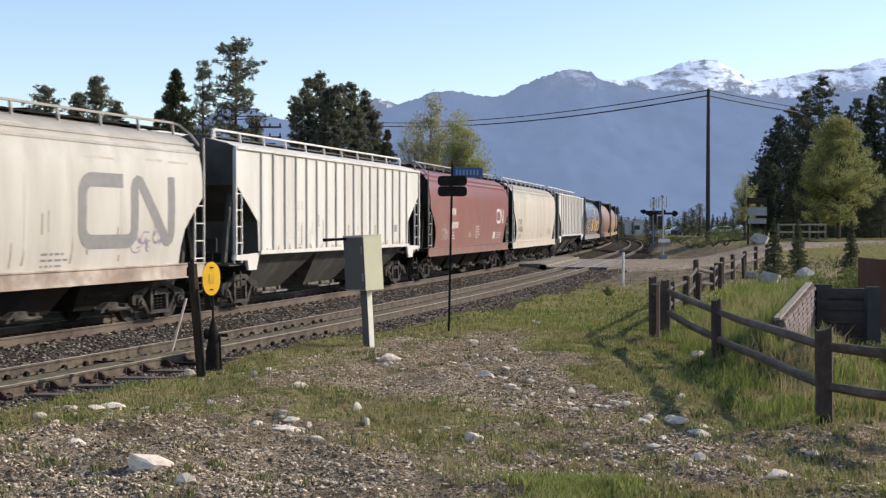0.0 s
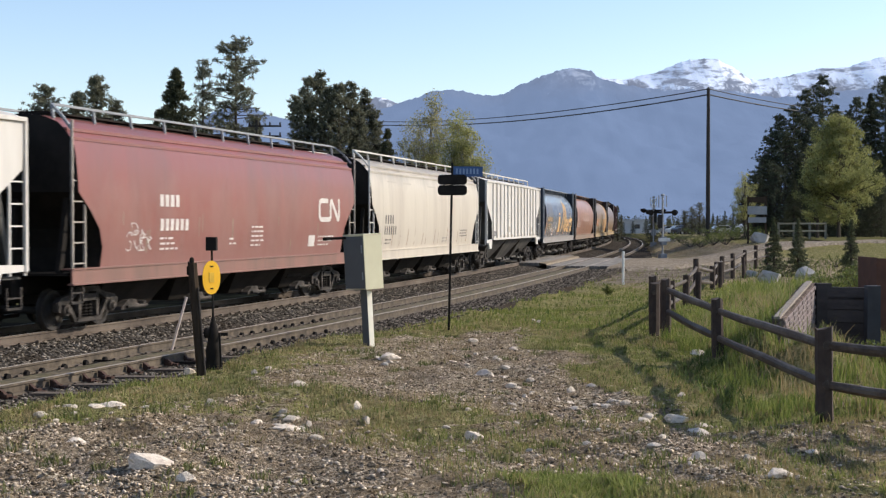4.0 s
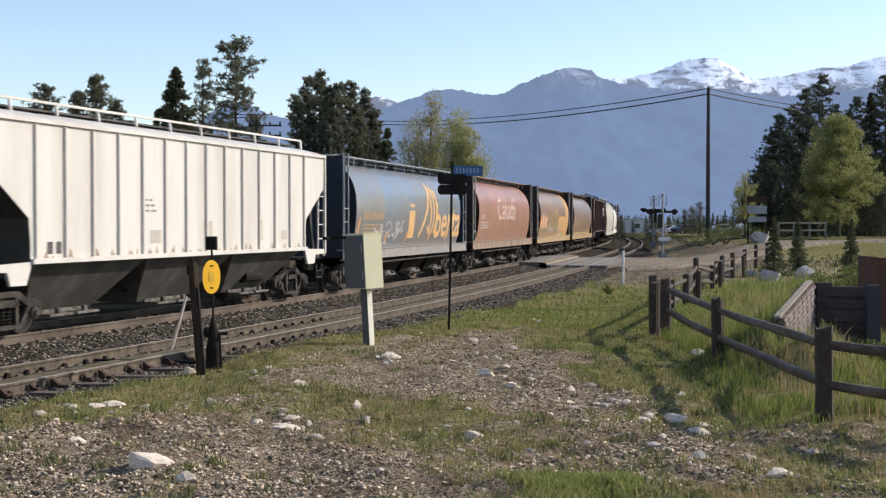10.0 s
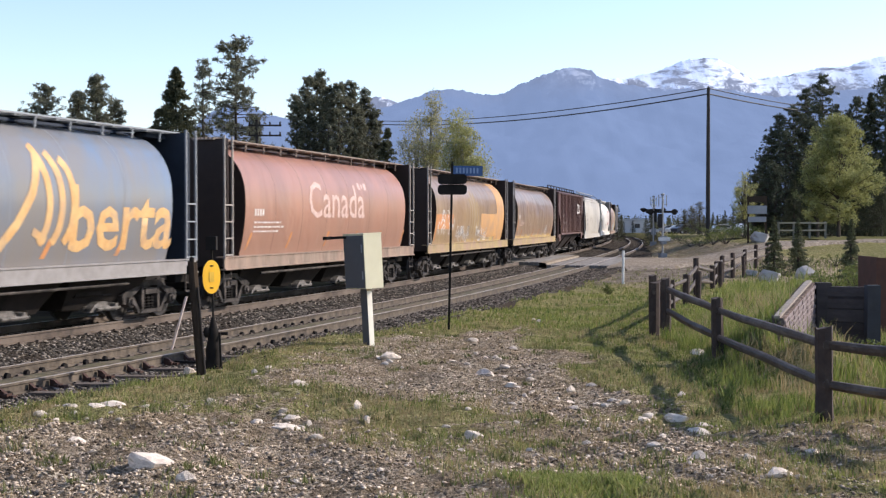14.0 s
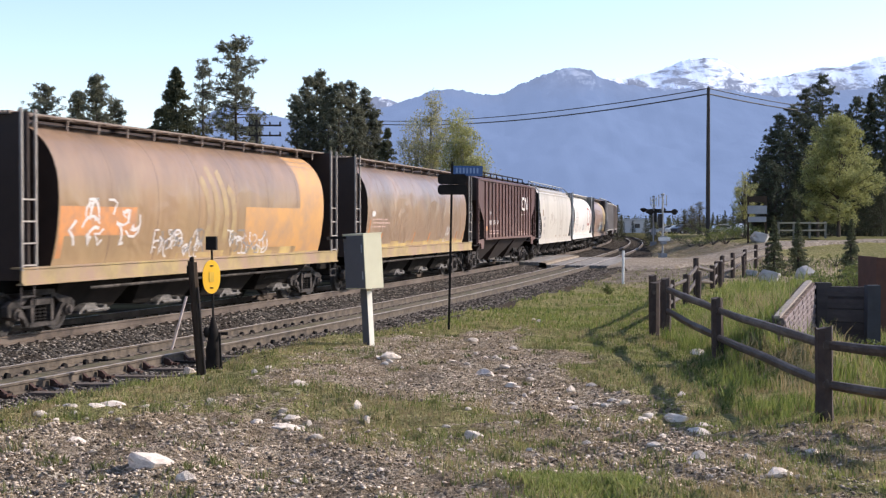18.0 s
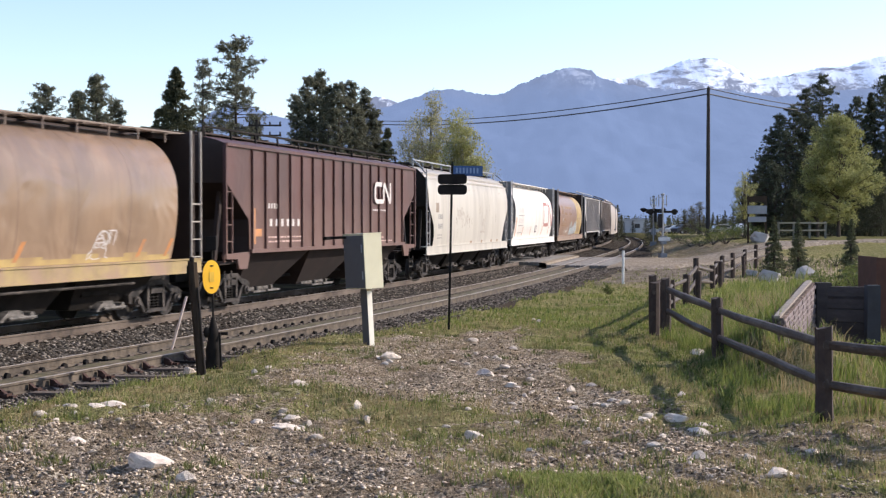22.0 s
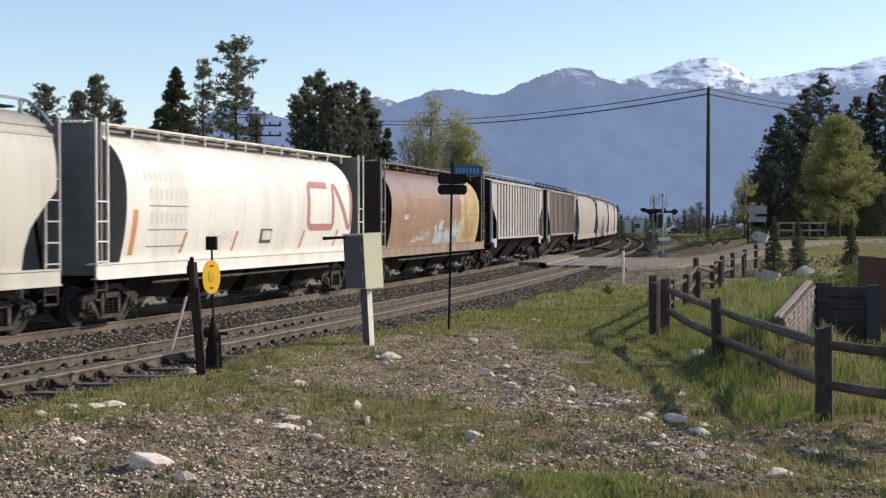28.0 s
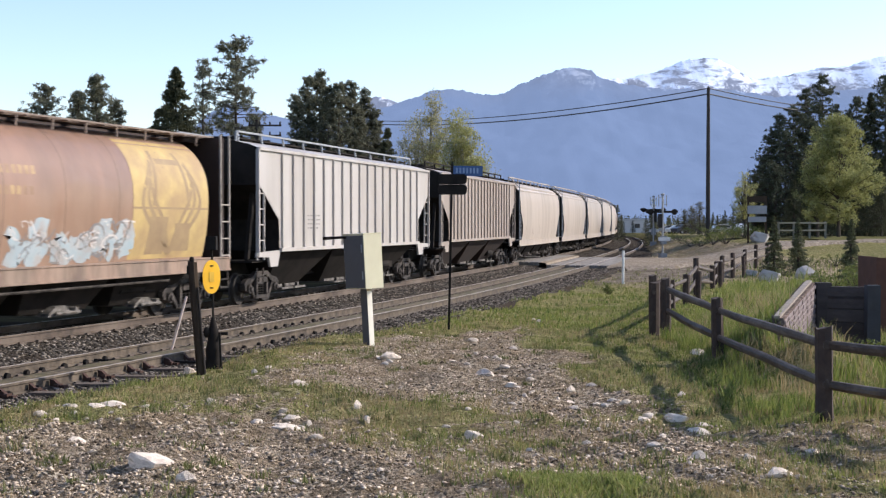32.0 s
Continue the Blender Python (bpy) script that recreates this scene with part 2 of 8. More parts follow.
M["pine"] = leaf_material("pine_needles", (0.082, 0.09, 0.062), (0.235, 0.225, 0.152), 0.33)
# darker copy of the pine needles, with the wood's shade in its colour
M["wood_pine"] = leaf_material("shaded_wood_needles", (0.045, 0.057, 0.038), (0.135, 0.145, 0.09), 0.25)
M["spruce"] = leaf_material("spruce_needles", (0.04, 0.046, 0.028), (0.115, 0.115, 0.062), 0.25)
M["young"] = leaf_material("young_needles", (0.06, 0.075, 0.04), (0.17, 0.17, 0.09), 0.3)
M["poplar"] = leaf_material("spring_leaves", (0.24, 0.25, 0.085), (0.46, 0.43, 0.19), 0.5)
M["budding"] = leaf_material("budding_leaves", (0.24, 0.235, 0.12), (0.44, 0.4, 0.22), 0.45)
M["birch"] = leaf_material("fresh_leaves", (0.17, 0.185, 0.062), (0.37, 0.36, 0.145), 0.48)
M["shrub"] = leaf_material("shrub_leaves", (0.09, 0.12, 0.03), (0.19, 0.2, 0.06), 0.35)
M["grass"] = leaf_material("grass_blades", (0.085, 0.126, 0.027), (0.31, 0.315, 0.092), 0.42)
M["lush"] = leaf_material("lush_grass", (0.1, 0.15, 0.026), (0.315, 0.325, 0.098), 0.44)
M["dry"] = leaf_material("dry_grass", (0.44, 0.34, 0.18), (0.28, 0.215, 0.1), 0.35)
M["wire"] = material("cable", (0.03, 0.03, 0.035), rough=0.6)
M["pole"] = material("pole_wood", (0.06, 0.05, 0.045), (0.035, 0.03, 0.028), rough=0.9, scale=4, stretch=(3, 3, 0.3))
M["glass"] = material("dark_window", (0.03, 0.035, 0.045), rough=0.1, spec=0.6)
M["roof"] = material("pale_roof", (0.45, 0.46, 0.48), (0.38, 0.39, 0.41), rough=0.6)
M["tyre"] = material("tyre_rubber", (0.02, 0.02, 0.02), rough=0.9)


def stone_material(name, tones, cell, bump=0.8, dirt=None):
    """Loose stone: each pebble its own tone, joints dark, with relief."""
    m = bpy.data.materials.new(name)
    m.use_nodes = True
    nt = m.node_tree
    bs = nt.nodes["Principled BSDF"]
    bs.inputs["Roughness"].default_value = 0.95
    bs.inputs["Specular IOR Level"].default_value = 0.0
    tc = nt.nodes.new("ShaderNodeTexCoord")
    vo = node(nt, "ShaderNodeTexVoronoi", Scale=1 / cell)
    nt.links.new(tc.outputs["Object"], vo.inputs["Vector"])
    sep = nt.nodes.new("ShaderNodeSeparateColor")
    nt.links.new(vo.outputs["Color"], sep.inputs[0])
    ramp = nt.nodes.new("ShaderNodeValToRGB")
    el = ramp.color_ramp.elements
    for i, c in enumerate(tones):
        e = el[i] if i < 2 else el.new(0.5)
        e.position, e.color = i / (len(tones) - 1), (*c, 1)
    nt.links.new(sep.outputs[0], ramp.inputs[0])
    n = node(nt, "ShaderNodeTexNoise", Scale=0.7, Detail=5.0)
    nt.links.new(tc.outputs["Object"], n.inputs["Vector"])
    r = nt.nodes.new("ShaderNodeMapRange")
    r.inputs[1].default_value, r.inputs[2].default_value = 0.45, 0.7
    nt.links.new(n.outputs[0], r.inputs[0])
    mx = nt.nodes.new("ShaderNodeMixRGB")
    mx.inputs[2].default_value = (*(dirt or tones[0]), 1)
    nt.links.new(r.outputs[0], mx.inputs[0])
    nt.links.new(ramp.outputs[0], mx.inputs[1])
    nt.links.new(mx.outputs[0], bs.inputs["Base Color"])
    bp = node(nt, "ShaderNodeBump", Strength=bump, Distance=cell * 0.6)
    bp.invert = True
    nt.links.new(vo.outputs["Distance"], bp.inputs["Height"])
    nt.links.new(bp.outputs[0], bs.inputs["Normal"])
    return m


M["ballast"] = stone_material("track_ballast", [(0.014, 0.012, 0.01), (0.045, 0.039, 0.033), (0.145, 0.127, 0.107)], 0.075, 1.0, (0.05, 0.039, 0.03))


def ground_material():
    """Stony dirt under short grass; the vertex layer 'green' says where grass grows, 'gravel' where gravel was laid."""
    m = bpy.data.materials.new("ground_soil")
    m.use_nodes = True
    nt = m.node_tree
    bs = nt.nodes["Principled BSDF"]
    bs.inputs["Roughness"].default_value = 0.97
    bs.inputs["Specular IOR Level"].default_value = 0.0
    tc = nt.nodes.new("ShaderNodeTexCoord")

    def noise_at(sc, det=6.0):
        n = node(nt, "ShaderNodeTexNoise", Scale=sc, Detail=det, Roughness=0.65)
        nt.links.new(tc.outputs["Object"], n.inputs["Vector"])
        return n.outputs[0]

    def ramp(src, stops):
        r = nt.nodes.new("ShaderNodeValToRGB")
        e = r.color_ramp.elements
        for i, (p, c) in enumerate(stops):
            q = e[i] if i < 2 else e.new(p)
            q.position, q.color = p, (*c, 1)
        nt.links.new(src, r.inputs[0])
        return r.outputs[0]

    vo = node(nt, "ShaderNodeTexVoronoi", Scale=22.0)
    nt.links.new(tc.outputs["Object"], vo.inputs["Vector"])
    sp = nt.nodes.new("ShaderNodeSeparateColor")
    nt.links.new(vo.outputs["Color"], sp.inputs[0])
    stones = ramp(sp.outputs[0], [(0.0, (0.12, 0.089, 0.06)), (0.45, (0.41, 0.316, 0.216)), (0.8, (0.58, 0.465, 0.335)), (1.0, (0.74, 0.62, 0.475))])
    soil = ramp(noise_at(2.2), [(0.3, (0.195, 0.145, 0.093)), (0.52, (0.41, 0.31, 0.206)), (0.72, (0.57, 0.452, 0.318))])
    mix1 = nt.nodes.new("ShaderNodeMixRGB")
    nt.links.new(ramp(noise_at(1.1), [(0.42, (0, 0, 0)), (0.58, (1, 1, 1))]), mix1.inputs[0])
    nt.links.new(soil, mix1.inputs[1])
    nt.links.new(stones, mix1.inputs[2])
    turf = ramp(noise_at(5.0), [(0.3, (0.115, 0.13, 0.037)), (0.5, (0.275, 0.26, 0.088)), (0.72, (0.5, 0.42, 0.21))])
    at = nt.nodes.new("ShaderNodeAttribute")
    at.attribute_name = "green"
    ad = nt.nodes.new("ShaderNodeMath")
    ad.operation = "ADD"
    nt.links.new(at.outputs["Fac"], ad.inputs[0])
    nt.links.new(noise_at(3.5), ad.inputs[1])
    cover = ramp(ad.outputs[0], [(0.88, (0, 0, 0)), (1.06, (1, 1, 1))])
    sc = nt.nodes.new("ShaderNodeMath")
    sc.operation = "MULTIPLY"
    sc.inputs[1].default_value = 0.78
    nt.links.new(cover, sc.inputs[0])
    mix2 = nt.nodes.new("ShaderNodeMixRGB")
    nt.links.new(sc.outputs[0], mix2.inputs[0])
    nt.links.new(mix1.outputs[0], mix2.inputs[1])
    nt.links.new(turf, mix2.inputs[2])
    ag = nt.nodes.new("ShaderNodeAttribute")
    ag.attribute_name = "gravel"
    laid = ramp(noise_at(0.9), [(0.32, (0.2, 0.162, 0.121)), (0.5, (0.29, 0.238, 0.182)), (0.68, (0.375, 0.31, 0.24))])
    mix3 = nt.nodes.new("ShaderNodeMixRGB")
    nt.links.new(ag.outputs["Fac"], mix3.inputs[0])
    nt.links.new(mix2.outputs[0], mix3.inputs[1])
    nt.links.new(laid, mix3.inputs[2])
    nt.links.new(mix3.outputs[0], bs.inputs["Base Color"])
    bp = node(nt, "ShaderNodeBump", Strength=1.0, Distance=0.08)
    bp.invert = True
    nt.links.new(vo.outputs["Distance"], bp.inputs["Height"])
    bq = node(nt, "ShaderNodeBump", Strength=1.0, Distance=0.2)
    nt.links.new(noise_at(9.0), bq.inputs["Height"])
    nt.links.new(bp.outputs[0], bq.inputs["Normal"])
    nt.links.new(bq.outputs[0], bs.inputs["Normal"])
    return m


M["ground"] = ground_material()
M["road"] = stone_material("gravel_road", [(0.17, 0.138, 0.105), (0.25, 0.205, 0.158), (0.35, 0.29, 0.225)], 0.12, 0.4, (0.22, 0.178, 0.13))

# ---------------------------------------------------------------- the line of the railway
# Curvature of the main track along its length; s = 0 lies beside the camera's left edge.
KNOT = np.arange(-20, 221, 30.0)
BEND = np.array([-0.0036, -0.00246, -0.00101, -0.0007, -0.0008, -0.00096, -0.00109, -0.0012, -0.00129])
S = np.arange(-260, 561, 1.0)
_k = np.interp(S, KNOT, BEND)
_k[S < -20] = 0
_th = np.concatenate([[0], np.cumsum((_k[1:] + _k[:-1]) / 2)])
_th += 0.30545 - _th[260]
_mid = (_th[1:] + _th[:-1]) / 2
LX = np.concatenate([[0], np.cumsum(np.sin(_mid))])
LY = np.concatenate([[0], np.cumsum(np.cos(_mid))])
LX += -8.610 - LX[260]
LY += 28.141 - LY[260]
LT = _th
SIDING = 3.98       # distance between the two track centres
SIDING_Z = -0.17    # the siding lies a little lower


def line(s, off=0.0, z=0.0):
    """A point at the distance s along the main track, off metres towards the camera."""
    t = np.interp(s, S, LT)
    return (float(np.interp(s, S, LX) + off * math.cos(t)), float(np.interp(s, S, LY) - off * math.sin(t)), z)


def line_turn(s):
    """Turn about z, in degrees, of a thing whose x runs along the track."""
    return 90 - math.degrees(np.interp(s, S, LT))


def offset_of(x, y):
    """Signed distance from the main track, towards the camera, and s, for arrays."""
    x, y = np.asarray(x, float).ravel(), np.asarray(y, float).ravel()
    off, ss = np.empty(len(x)), np.empty(len(x))
    for a in range(0, len(x), 4000):
        d = (x[a:a + 4000, None] - LX[None]) ** 2 + (y[a:a + 4000, None] - LY[None]) ** 2
        i = d.argmin(1)
        c, s_ = np.cos(LT[i]), np.sin(LT[i])
        off[a:a + 4000] = (x[a:a + 4000] - LX[i]) * c - (y[a:a + 4000] - LY[i]) * s_
        ss[a:a + 4000] = S[i]
    return off, ss


# ---------------------------------------------------------------- ground
BANK = 6.3


def terrain(x, y):
    """Height of the ground."""
    shape = np.shape(x)
    x, y = np.asarray(x, float).ravel(), np.asarray(y, float).ravel()
    off, ss = offset_of(x, y)
    z = np.full(len(x), -0.15)
    true_y, y = y, y / 1.0583
    z += 0.16 * (vnoise(x, y, 3.1, 1) - 0.5) + 0.13 * (vnoise(x, y, 0.9, 2) - 0.5) + 0.07 * (vnoise(x, y, 0.42, 8) - 0.5) * (1 - step(30, 45, y))
    z -= 0.2 * step(24, 34, y) * step(-2, 5, x)                        # a hollow behind the corner of the fence
    z += 1.3 * step(68, 90, y) * step(15, 23, x)                      # the field rises on the right
    z -= 0.2 * step(5.3, 6.8, x) * step(15.5, 17.5, y) * (1 - step(24, 27, y))   # the pit behind the fence
    left_of, along = (x - 4.974) * -0.92 + (true_y - 20.0) * 0.391, (x - 4.974) * 0.391 + (true_y - 20.0) * 0.92
    bank = step(0.0, 0.22, left_of) * (1 - step(0.25, 1.25, left_of)) * step(0.4, 1.7, along) * (1 - step(5.2, 8.5, along))
    z += bank * (0.40 + 0.118 * np.clip(along, 0, 6) - z)              # soil held by the wing wall
    z += 0.55 * np.exp(-((x - 5.7) / 0.75) ** 2 - ((true_y - 20.3) / 0.9) ** 2)
    z += 0.1 * (vnoise(x, true_y, 0.23, 9) - 0.5) * (1 - step(16, 26, true_y))
    far = step(110, 300, y)
    z = z * (1 - far) + far * (-0.1 + 0.4 * (vnoise(x, y, 60, 5) - 0.5))
    inside = (1 - step(BANK - 0.7, BANK + 0.3, off)) * step(-6, -3.2, off) * (1 - step(330, 400, ss))
    z = z * (1 - inside) + inside * -0.75
    left = 1 - step(-6, -3.2, off)
    z = z * (1 - left) + left * (-0.72 + 0.1 * (vnoise(x, y, 4, 3) - 0.5) + 0.5 * far)
    return z.reshape(shape)


# patches of grass (+) and of bare stones (-): x, y, half-widths, amount
PATCHES = ((-1.7, 17.8, 1.14, 2.0, 0.28), (-0.54, 14.9, 0.6, 1.2, 0.12), (1.15, 11.6, 0.5, 0.55, 0.9), (-0.2, 11.5, 0.55, 0.5, -0.5), (3.51, 26.9, 1.49, 5.22, 0.5), (5.64, 33.3, 1.28, 8.03, 0.5), (4.04, 18.7, 0.88, 2.84, 0.5), (4.21, 16.0, 0.62, 1.39, 0.35), (2.37, 33.3, 1.28, 6.02, 0.35), (7.2, 53.0, 4.0, 8.0, -0.45), (-3.07, 18.7, 1.28, 1.14, 0.35), (-4.27, 15.8, 0.88, 0.63, 0.3), (-3.15, 13.3, 1.88, 1.6, -0.45), (-0.31, 21.2, 1.18, 2.27, -0.4), (1.07, 21.6, 0.74, 2.96, -0.5), (1.59, 17.2, 0.96, 1.61, -0.5), (2.78, 16.0, 0.75, 1.16, -0.45), (0.99, 26.9, 0.57, 2.35, -0.35), (2.58, 12.7, 0.81, 1.16, -0.3), (-0.87, 12.4, 0.8, 0.97, -0.3), (-1.92, 12.7, 0.65, 1.16, -0.3))


def green_at(x, y):
    """How well grass grows there, 0 to 1."""
    off, ss = offset_of(x, y)
    off = off.reshape(np.shape(x))
    n1 = vnoise(x, y, 2.3, 11)
    y = np.asarray(y, float) / 1.0583
    g = 0.32 + 0.3 * (n1 - 0.5) + 0.5 * (vnoise(x, y, 0.8, 12) - 0.5) + 0.2 * (vnoise(x, y, 0.33, 13) - 0.5)
    g = g + 0.3 * (1 - step(7.0, 8.8, off + 0.8 * (n1 - 0.5)))             # bank along the ballast
    g = g + 0.45 * step(1.6, 3.4, x + 1.6 * (n1 - 0.5) + 0.06 * (y - 20)) * (0.25 + 0.75 * step(13.5, 18, y + 2 * (n1 - 0.5)))        # beside the fence
    g = g + 0.35 * step(24, 30, y + 3 * (n1 - 0.5)) * step(-1.5, 1.5, x)
    for a, b, wa, wb, k in PATCHES:
        g = g + k * np.exp(-((x - a) / wa) ** 2 - ((y * 1.0583 - b) / wb) ** 2)
    g = g - 0.5 * step(48, 56, y) * (1 - step(14, 30, x) * step(60, 70, y)) * (1 - step(150, 220, y))
    g = np.where(y > 55, np.minimum(g, 0.4), g)
    g = np.where((y > 76) & (x > 21), 0.62 + 0.3 * (n1 - 0.5), g)
    g = np.where(off < -3, 0.75, g)
    return np.clip(g, 0, 1)


def gravel_at(x, y):
    """Where the yard and the road are surfaced with gravel, 0 to 1."""
    off, ss = offset_of(x, y)
    off = off.reshape(np.shape(x))
    y = np.asarray(y, float)
    n = vnoise(x, y, 3.0, 41) - 0.5 + 0.6 * (vnoise(x, y, 1.0, 42) - 0.5)
    apron = step(6.4, 7.4, off + n) * step(52, 58, y + 4 * n + 0.9 * (7.4 - x)) * (1 - step(-1.2, 0.2, x - 4.8 - 0.29 * (y - 30) + n)) * (1 - step(86, 98, y))
    yard = step(112, 135, y) * step(9, 14, off + 3 * n) * (1 - step(50, 80, x))
    return np.clip(np.maximum(apron, 0.85 * yard), 0, 1)


def spread(parts):
    """Grid lines from stretches of (from, to, count)."""
    out = []
    for a, b, n in parts:
        out += list(np.linspace(a, b, n, endpoint=False))
    return np.array(out + [parts[-1][1]])


gx = spread([(-3200, -400, 8), (-400, -60, 17), (-60, -16, 36), (-16, 10, 190), (10, 40, 60), (40, 120, 20), (120, 400, 10), (400, 3200, 8)])
gy = spread([(-300, -30, 8), (-30, -8, 22), (-8, 8, 48), (8, 32, 180), (32, 70, 84), (70, 120, 50), (120, 400, 25), (400, 4300, 10)])
GX, GY = np.meshgrid(gx, gy)
GZ = terrain(GX, GY)
nxg, nyg = len(gx), len(gy)
ii = (np.arange(nyg - 1)[:, None] * nxg + np.arange(nxg - 1)[None]).ravel()
ground_mesh = raw_mesh("ground", np.stack([GX.ravel(), GY.ravel(), GZ.ravel()], 1), np.stack([ii, ii + 1, ii + nxg + 1, ii + nxg], 1), M["ground"], True)
layer = ground_mesh.attributes.new("green", "FLOAT", "POINT")
layer.data.foreach_set("value", green_at(GX, GY).ravel().astype(np.float32))
layer = ground_mesh.attributes.new("gravel", "FLOAT", "POINT")
layer.data.foreach_set("value", gravel_at(GX, GY).ravel().astype(np.float32))
solid("ground", ground_mesh, None, "stony dirt ground with patchy spring grass", "ground", kind="structure")


def strip(name, cross, s0, s1, ds, mats, mb=None):
    """A cross-section of (off, z) swept along the track."""
    mb = mb or MB()
    ss = np.arange(s0, s1 + 0.01, ds)
    v = [line(s, o, z) for s in ss for o, z in cross]
    n = len(cross)
    f = [(i * n + j, i * n + j + 1, (i + 1) * n + j + 1, (i + 1) * n + j) for i in range(len(ss) - 1) for j in range(n - 1)]
    mb.add(v, f)
    return mb


bed = strip("ballast", [(-2.3, -0.32), (-1.9, -0.25), (-1.0, -0.195), (0, -0.2), (1.0, -0.195), (1.6, -0.21), (2.2, -0.37), (2.7, -0.38), (3.0, -0.36), (3.4, -0.39), (3.98, -0.39), (4.6, -0.39),
                        (4.9, -0.345), (5.4, -0.34), (5.8, -0.33), (6.3, -0.26), (6.7, -0.22), (7.0, -0.4)], -40, 330, 2.0, M["ballast"])
solid("ballast", bed, M["ballast"], "grey crushed-stone ballast between and beside the tracks", "ballast", kind="structure", smooth=True)


# the train's shade on the ground beyond is put in as dark soil
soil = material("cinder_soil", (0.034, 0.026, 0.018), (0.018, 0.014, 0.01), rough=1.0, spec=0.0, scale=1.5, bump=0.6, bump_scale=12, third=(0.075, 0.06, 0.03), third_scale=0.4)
solid("cinder_path", strip("cinder_path", [(-9.5, -0.7), (-8.5, -0.6), (-3.6, -0.55), (-2.9, -0.45), (-2.25, -0.31)], -40, 330, 2.0, None), soil, "soil strip beyond the main track, coloured dark for the train's shade", "soil", kind="structure", smooth=True)


def rail_section(o, z):
    """Foot, web and head of a rail."""
    return [(o - 0.07, z - 0.18), (o - 0.07, z - 0.165), (o - 0.012, z - 0.145), (o - 0.012, z - 0.045), (o - 0.036, z - 0.035), (o - 0.036, z - 0.004),
            (o - 0.03, z), (o + 0.03, z), (o + 0.036, z - 0.004), (o + 0.036, z - 0.035), (o + 0.012, z - 0.045), (o + 0.012, z - 0.145), (o + 0.07, z - 0.165), (o + 0.07, z - 0.18)]


tie_mesh = MB().box(-0.115, 0.115, -1.3, 1.3, -0.2, 0.0).mesh("tie", M["tie"])
plate_mesh = MB().box(-0.1, 0.1, -0.17, 0.17, 0, 0.02).box(-0.07, 0.07, -0.13, -0.085, 0.02, 0.05).box(-0.07, 0.07, 0.085, 0.13, 0.02, 0.05).mesh("tie_plate", M["rail"])


anchor_mesh = MB().prism([(-0.05, -0.02), (0.06, -0.02), (0.05, 0.035), (0.0, 0.06), (-0.04, 0.03)], -0.035, 0.035).mesh("rail_anchor", M["black"])


def lay_track(centre, z, label, side, head):
    t = thing("railway_track", pose(0, 0, 0), label, "track", "railway tracks", "structure")
    for o in (-0.753, 0.753):
        mb = strip("rail", rail_section(centre + o, z), -40, 330, 2.0, None)
        mb.m = [1 if j % 13 == 6 else 0 for j in range(len(mb.f))]
        part("rail", mb, [side, head], t, "rust-brown steel rail with a worn head")
    for i in range(150):
        s = -14 + i * 0.58 + (0.03 * math.sin(i * 2.3))
        ob = part("tie", tie_mesh, None, t)
        ob.matrix_basis = pose(*line(s, centre, z - 0.2), 0, 0, line_turn(s) + 1.5 * math.sin(i * 5.1))
        if i < 60:
            for o in (-0.753, 0.753):
                pl = part("tie_plate", plate_mesh, None, t)
                pl.matrix_basis = pose(*line(s, centre + o, z - 0.2 + 0.002), 0, 0, line_turn(s))
                if centre > 1 and i < 40:      # anchors clamped to the siding's rails
                    for e in (-1, 1):
                        if math.sin(i * 12.9 + e * 4.1 + o * 9.7) < 0.0:
                            continue
                        an = part("rail_anchor", anchor_mesh, None, t)
                        an.matrix_basis = pose(*line(s + 0.15 + 0.1 * math.sin(i * 7.7 + e + o), centre + o + e * 0.1, z - 0.15), 0, 12 * math.sin(i * 3.1), line_turn(s) + 9 * math.sin(i * 4.3 + e))
    return t


dirt = material("trodden_dirt", (0.2, 0.16, 0.105), (0.055, 0.043, 0.03), rough=0.95, scale=5, bump=1.0, bump_scale=22, third=(0.1, 0.088, 0.04), third_scale=1.9, amount=0.5, sharp=0.12)
solid("dirt_fill", strip("dirt_fill", [(SIDING - 0.6, -0.39), (SIDING - 0.5, -0.325), (SIDING - 0.2, -0.285), (SIDING + 0.2, -0.29), (SIDING + 0.5, -0.325), (SIDING + 0.6, -0.39)], -16.0, 48.3, 1.0, None), dirt, "tan dirt filling the siding between its rails", "dirt", kind="structure", smooth=True)
lay_track(0.0, 0.0, "main railway track with rusty steel rails on wooden ties", M["rail"], M["rail_top"])
# siding rail heads are worn, and the sun's glint is painted in as pale
lay_track(SIDING, SIDING_Z, "siding track with rusty steel rails on wooden ties", material("dusty_rail", (0.14, 0.108, 0.076), (0.06, 0.046, 0.034), rough=0.8, scale=4, sharp=0.13, bump=0.15), material("pale_worn_rail_head", (0.62, 0.55, 0.48), (0.34, 0.28, 0.23), rough=0.5, metal=0.25, scale=2.5, stretch=(0.4, 0.4, 1)))

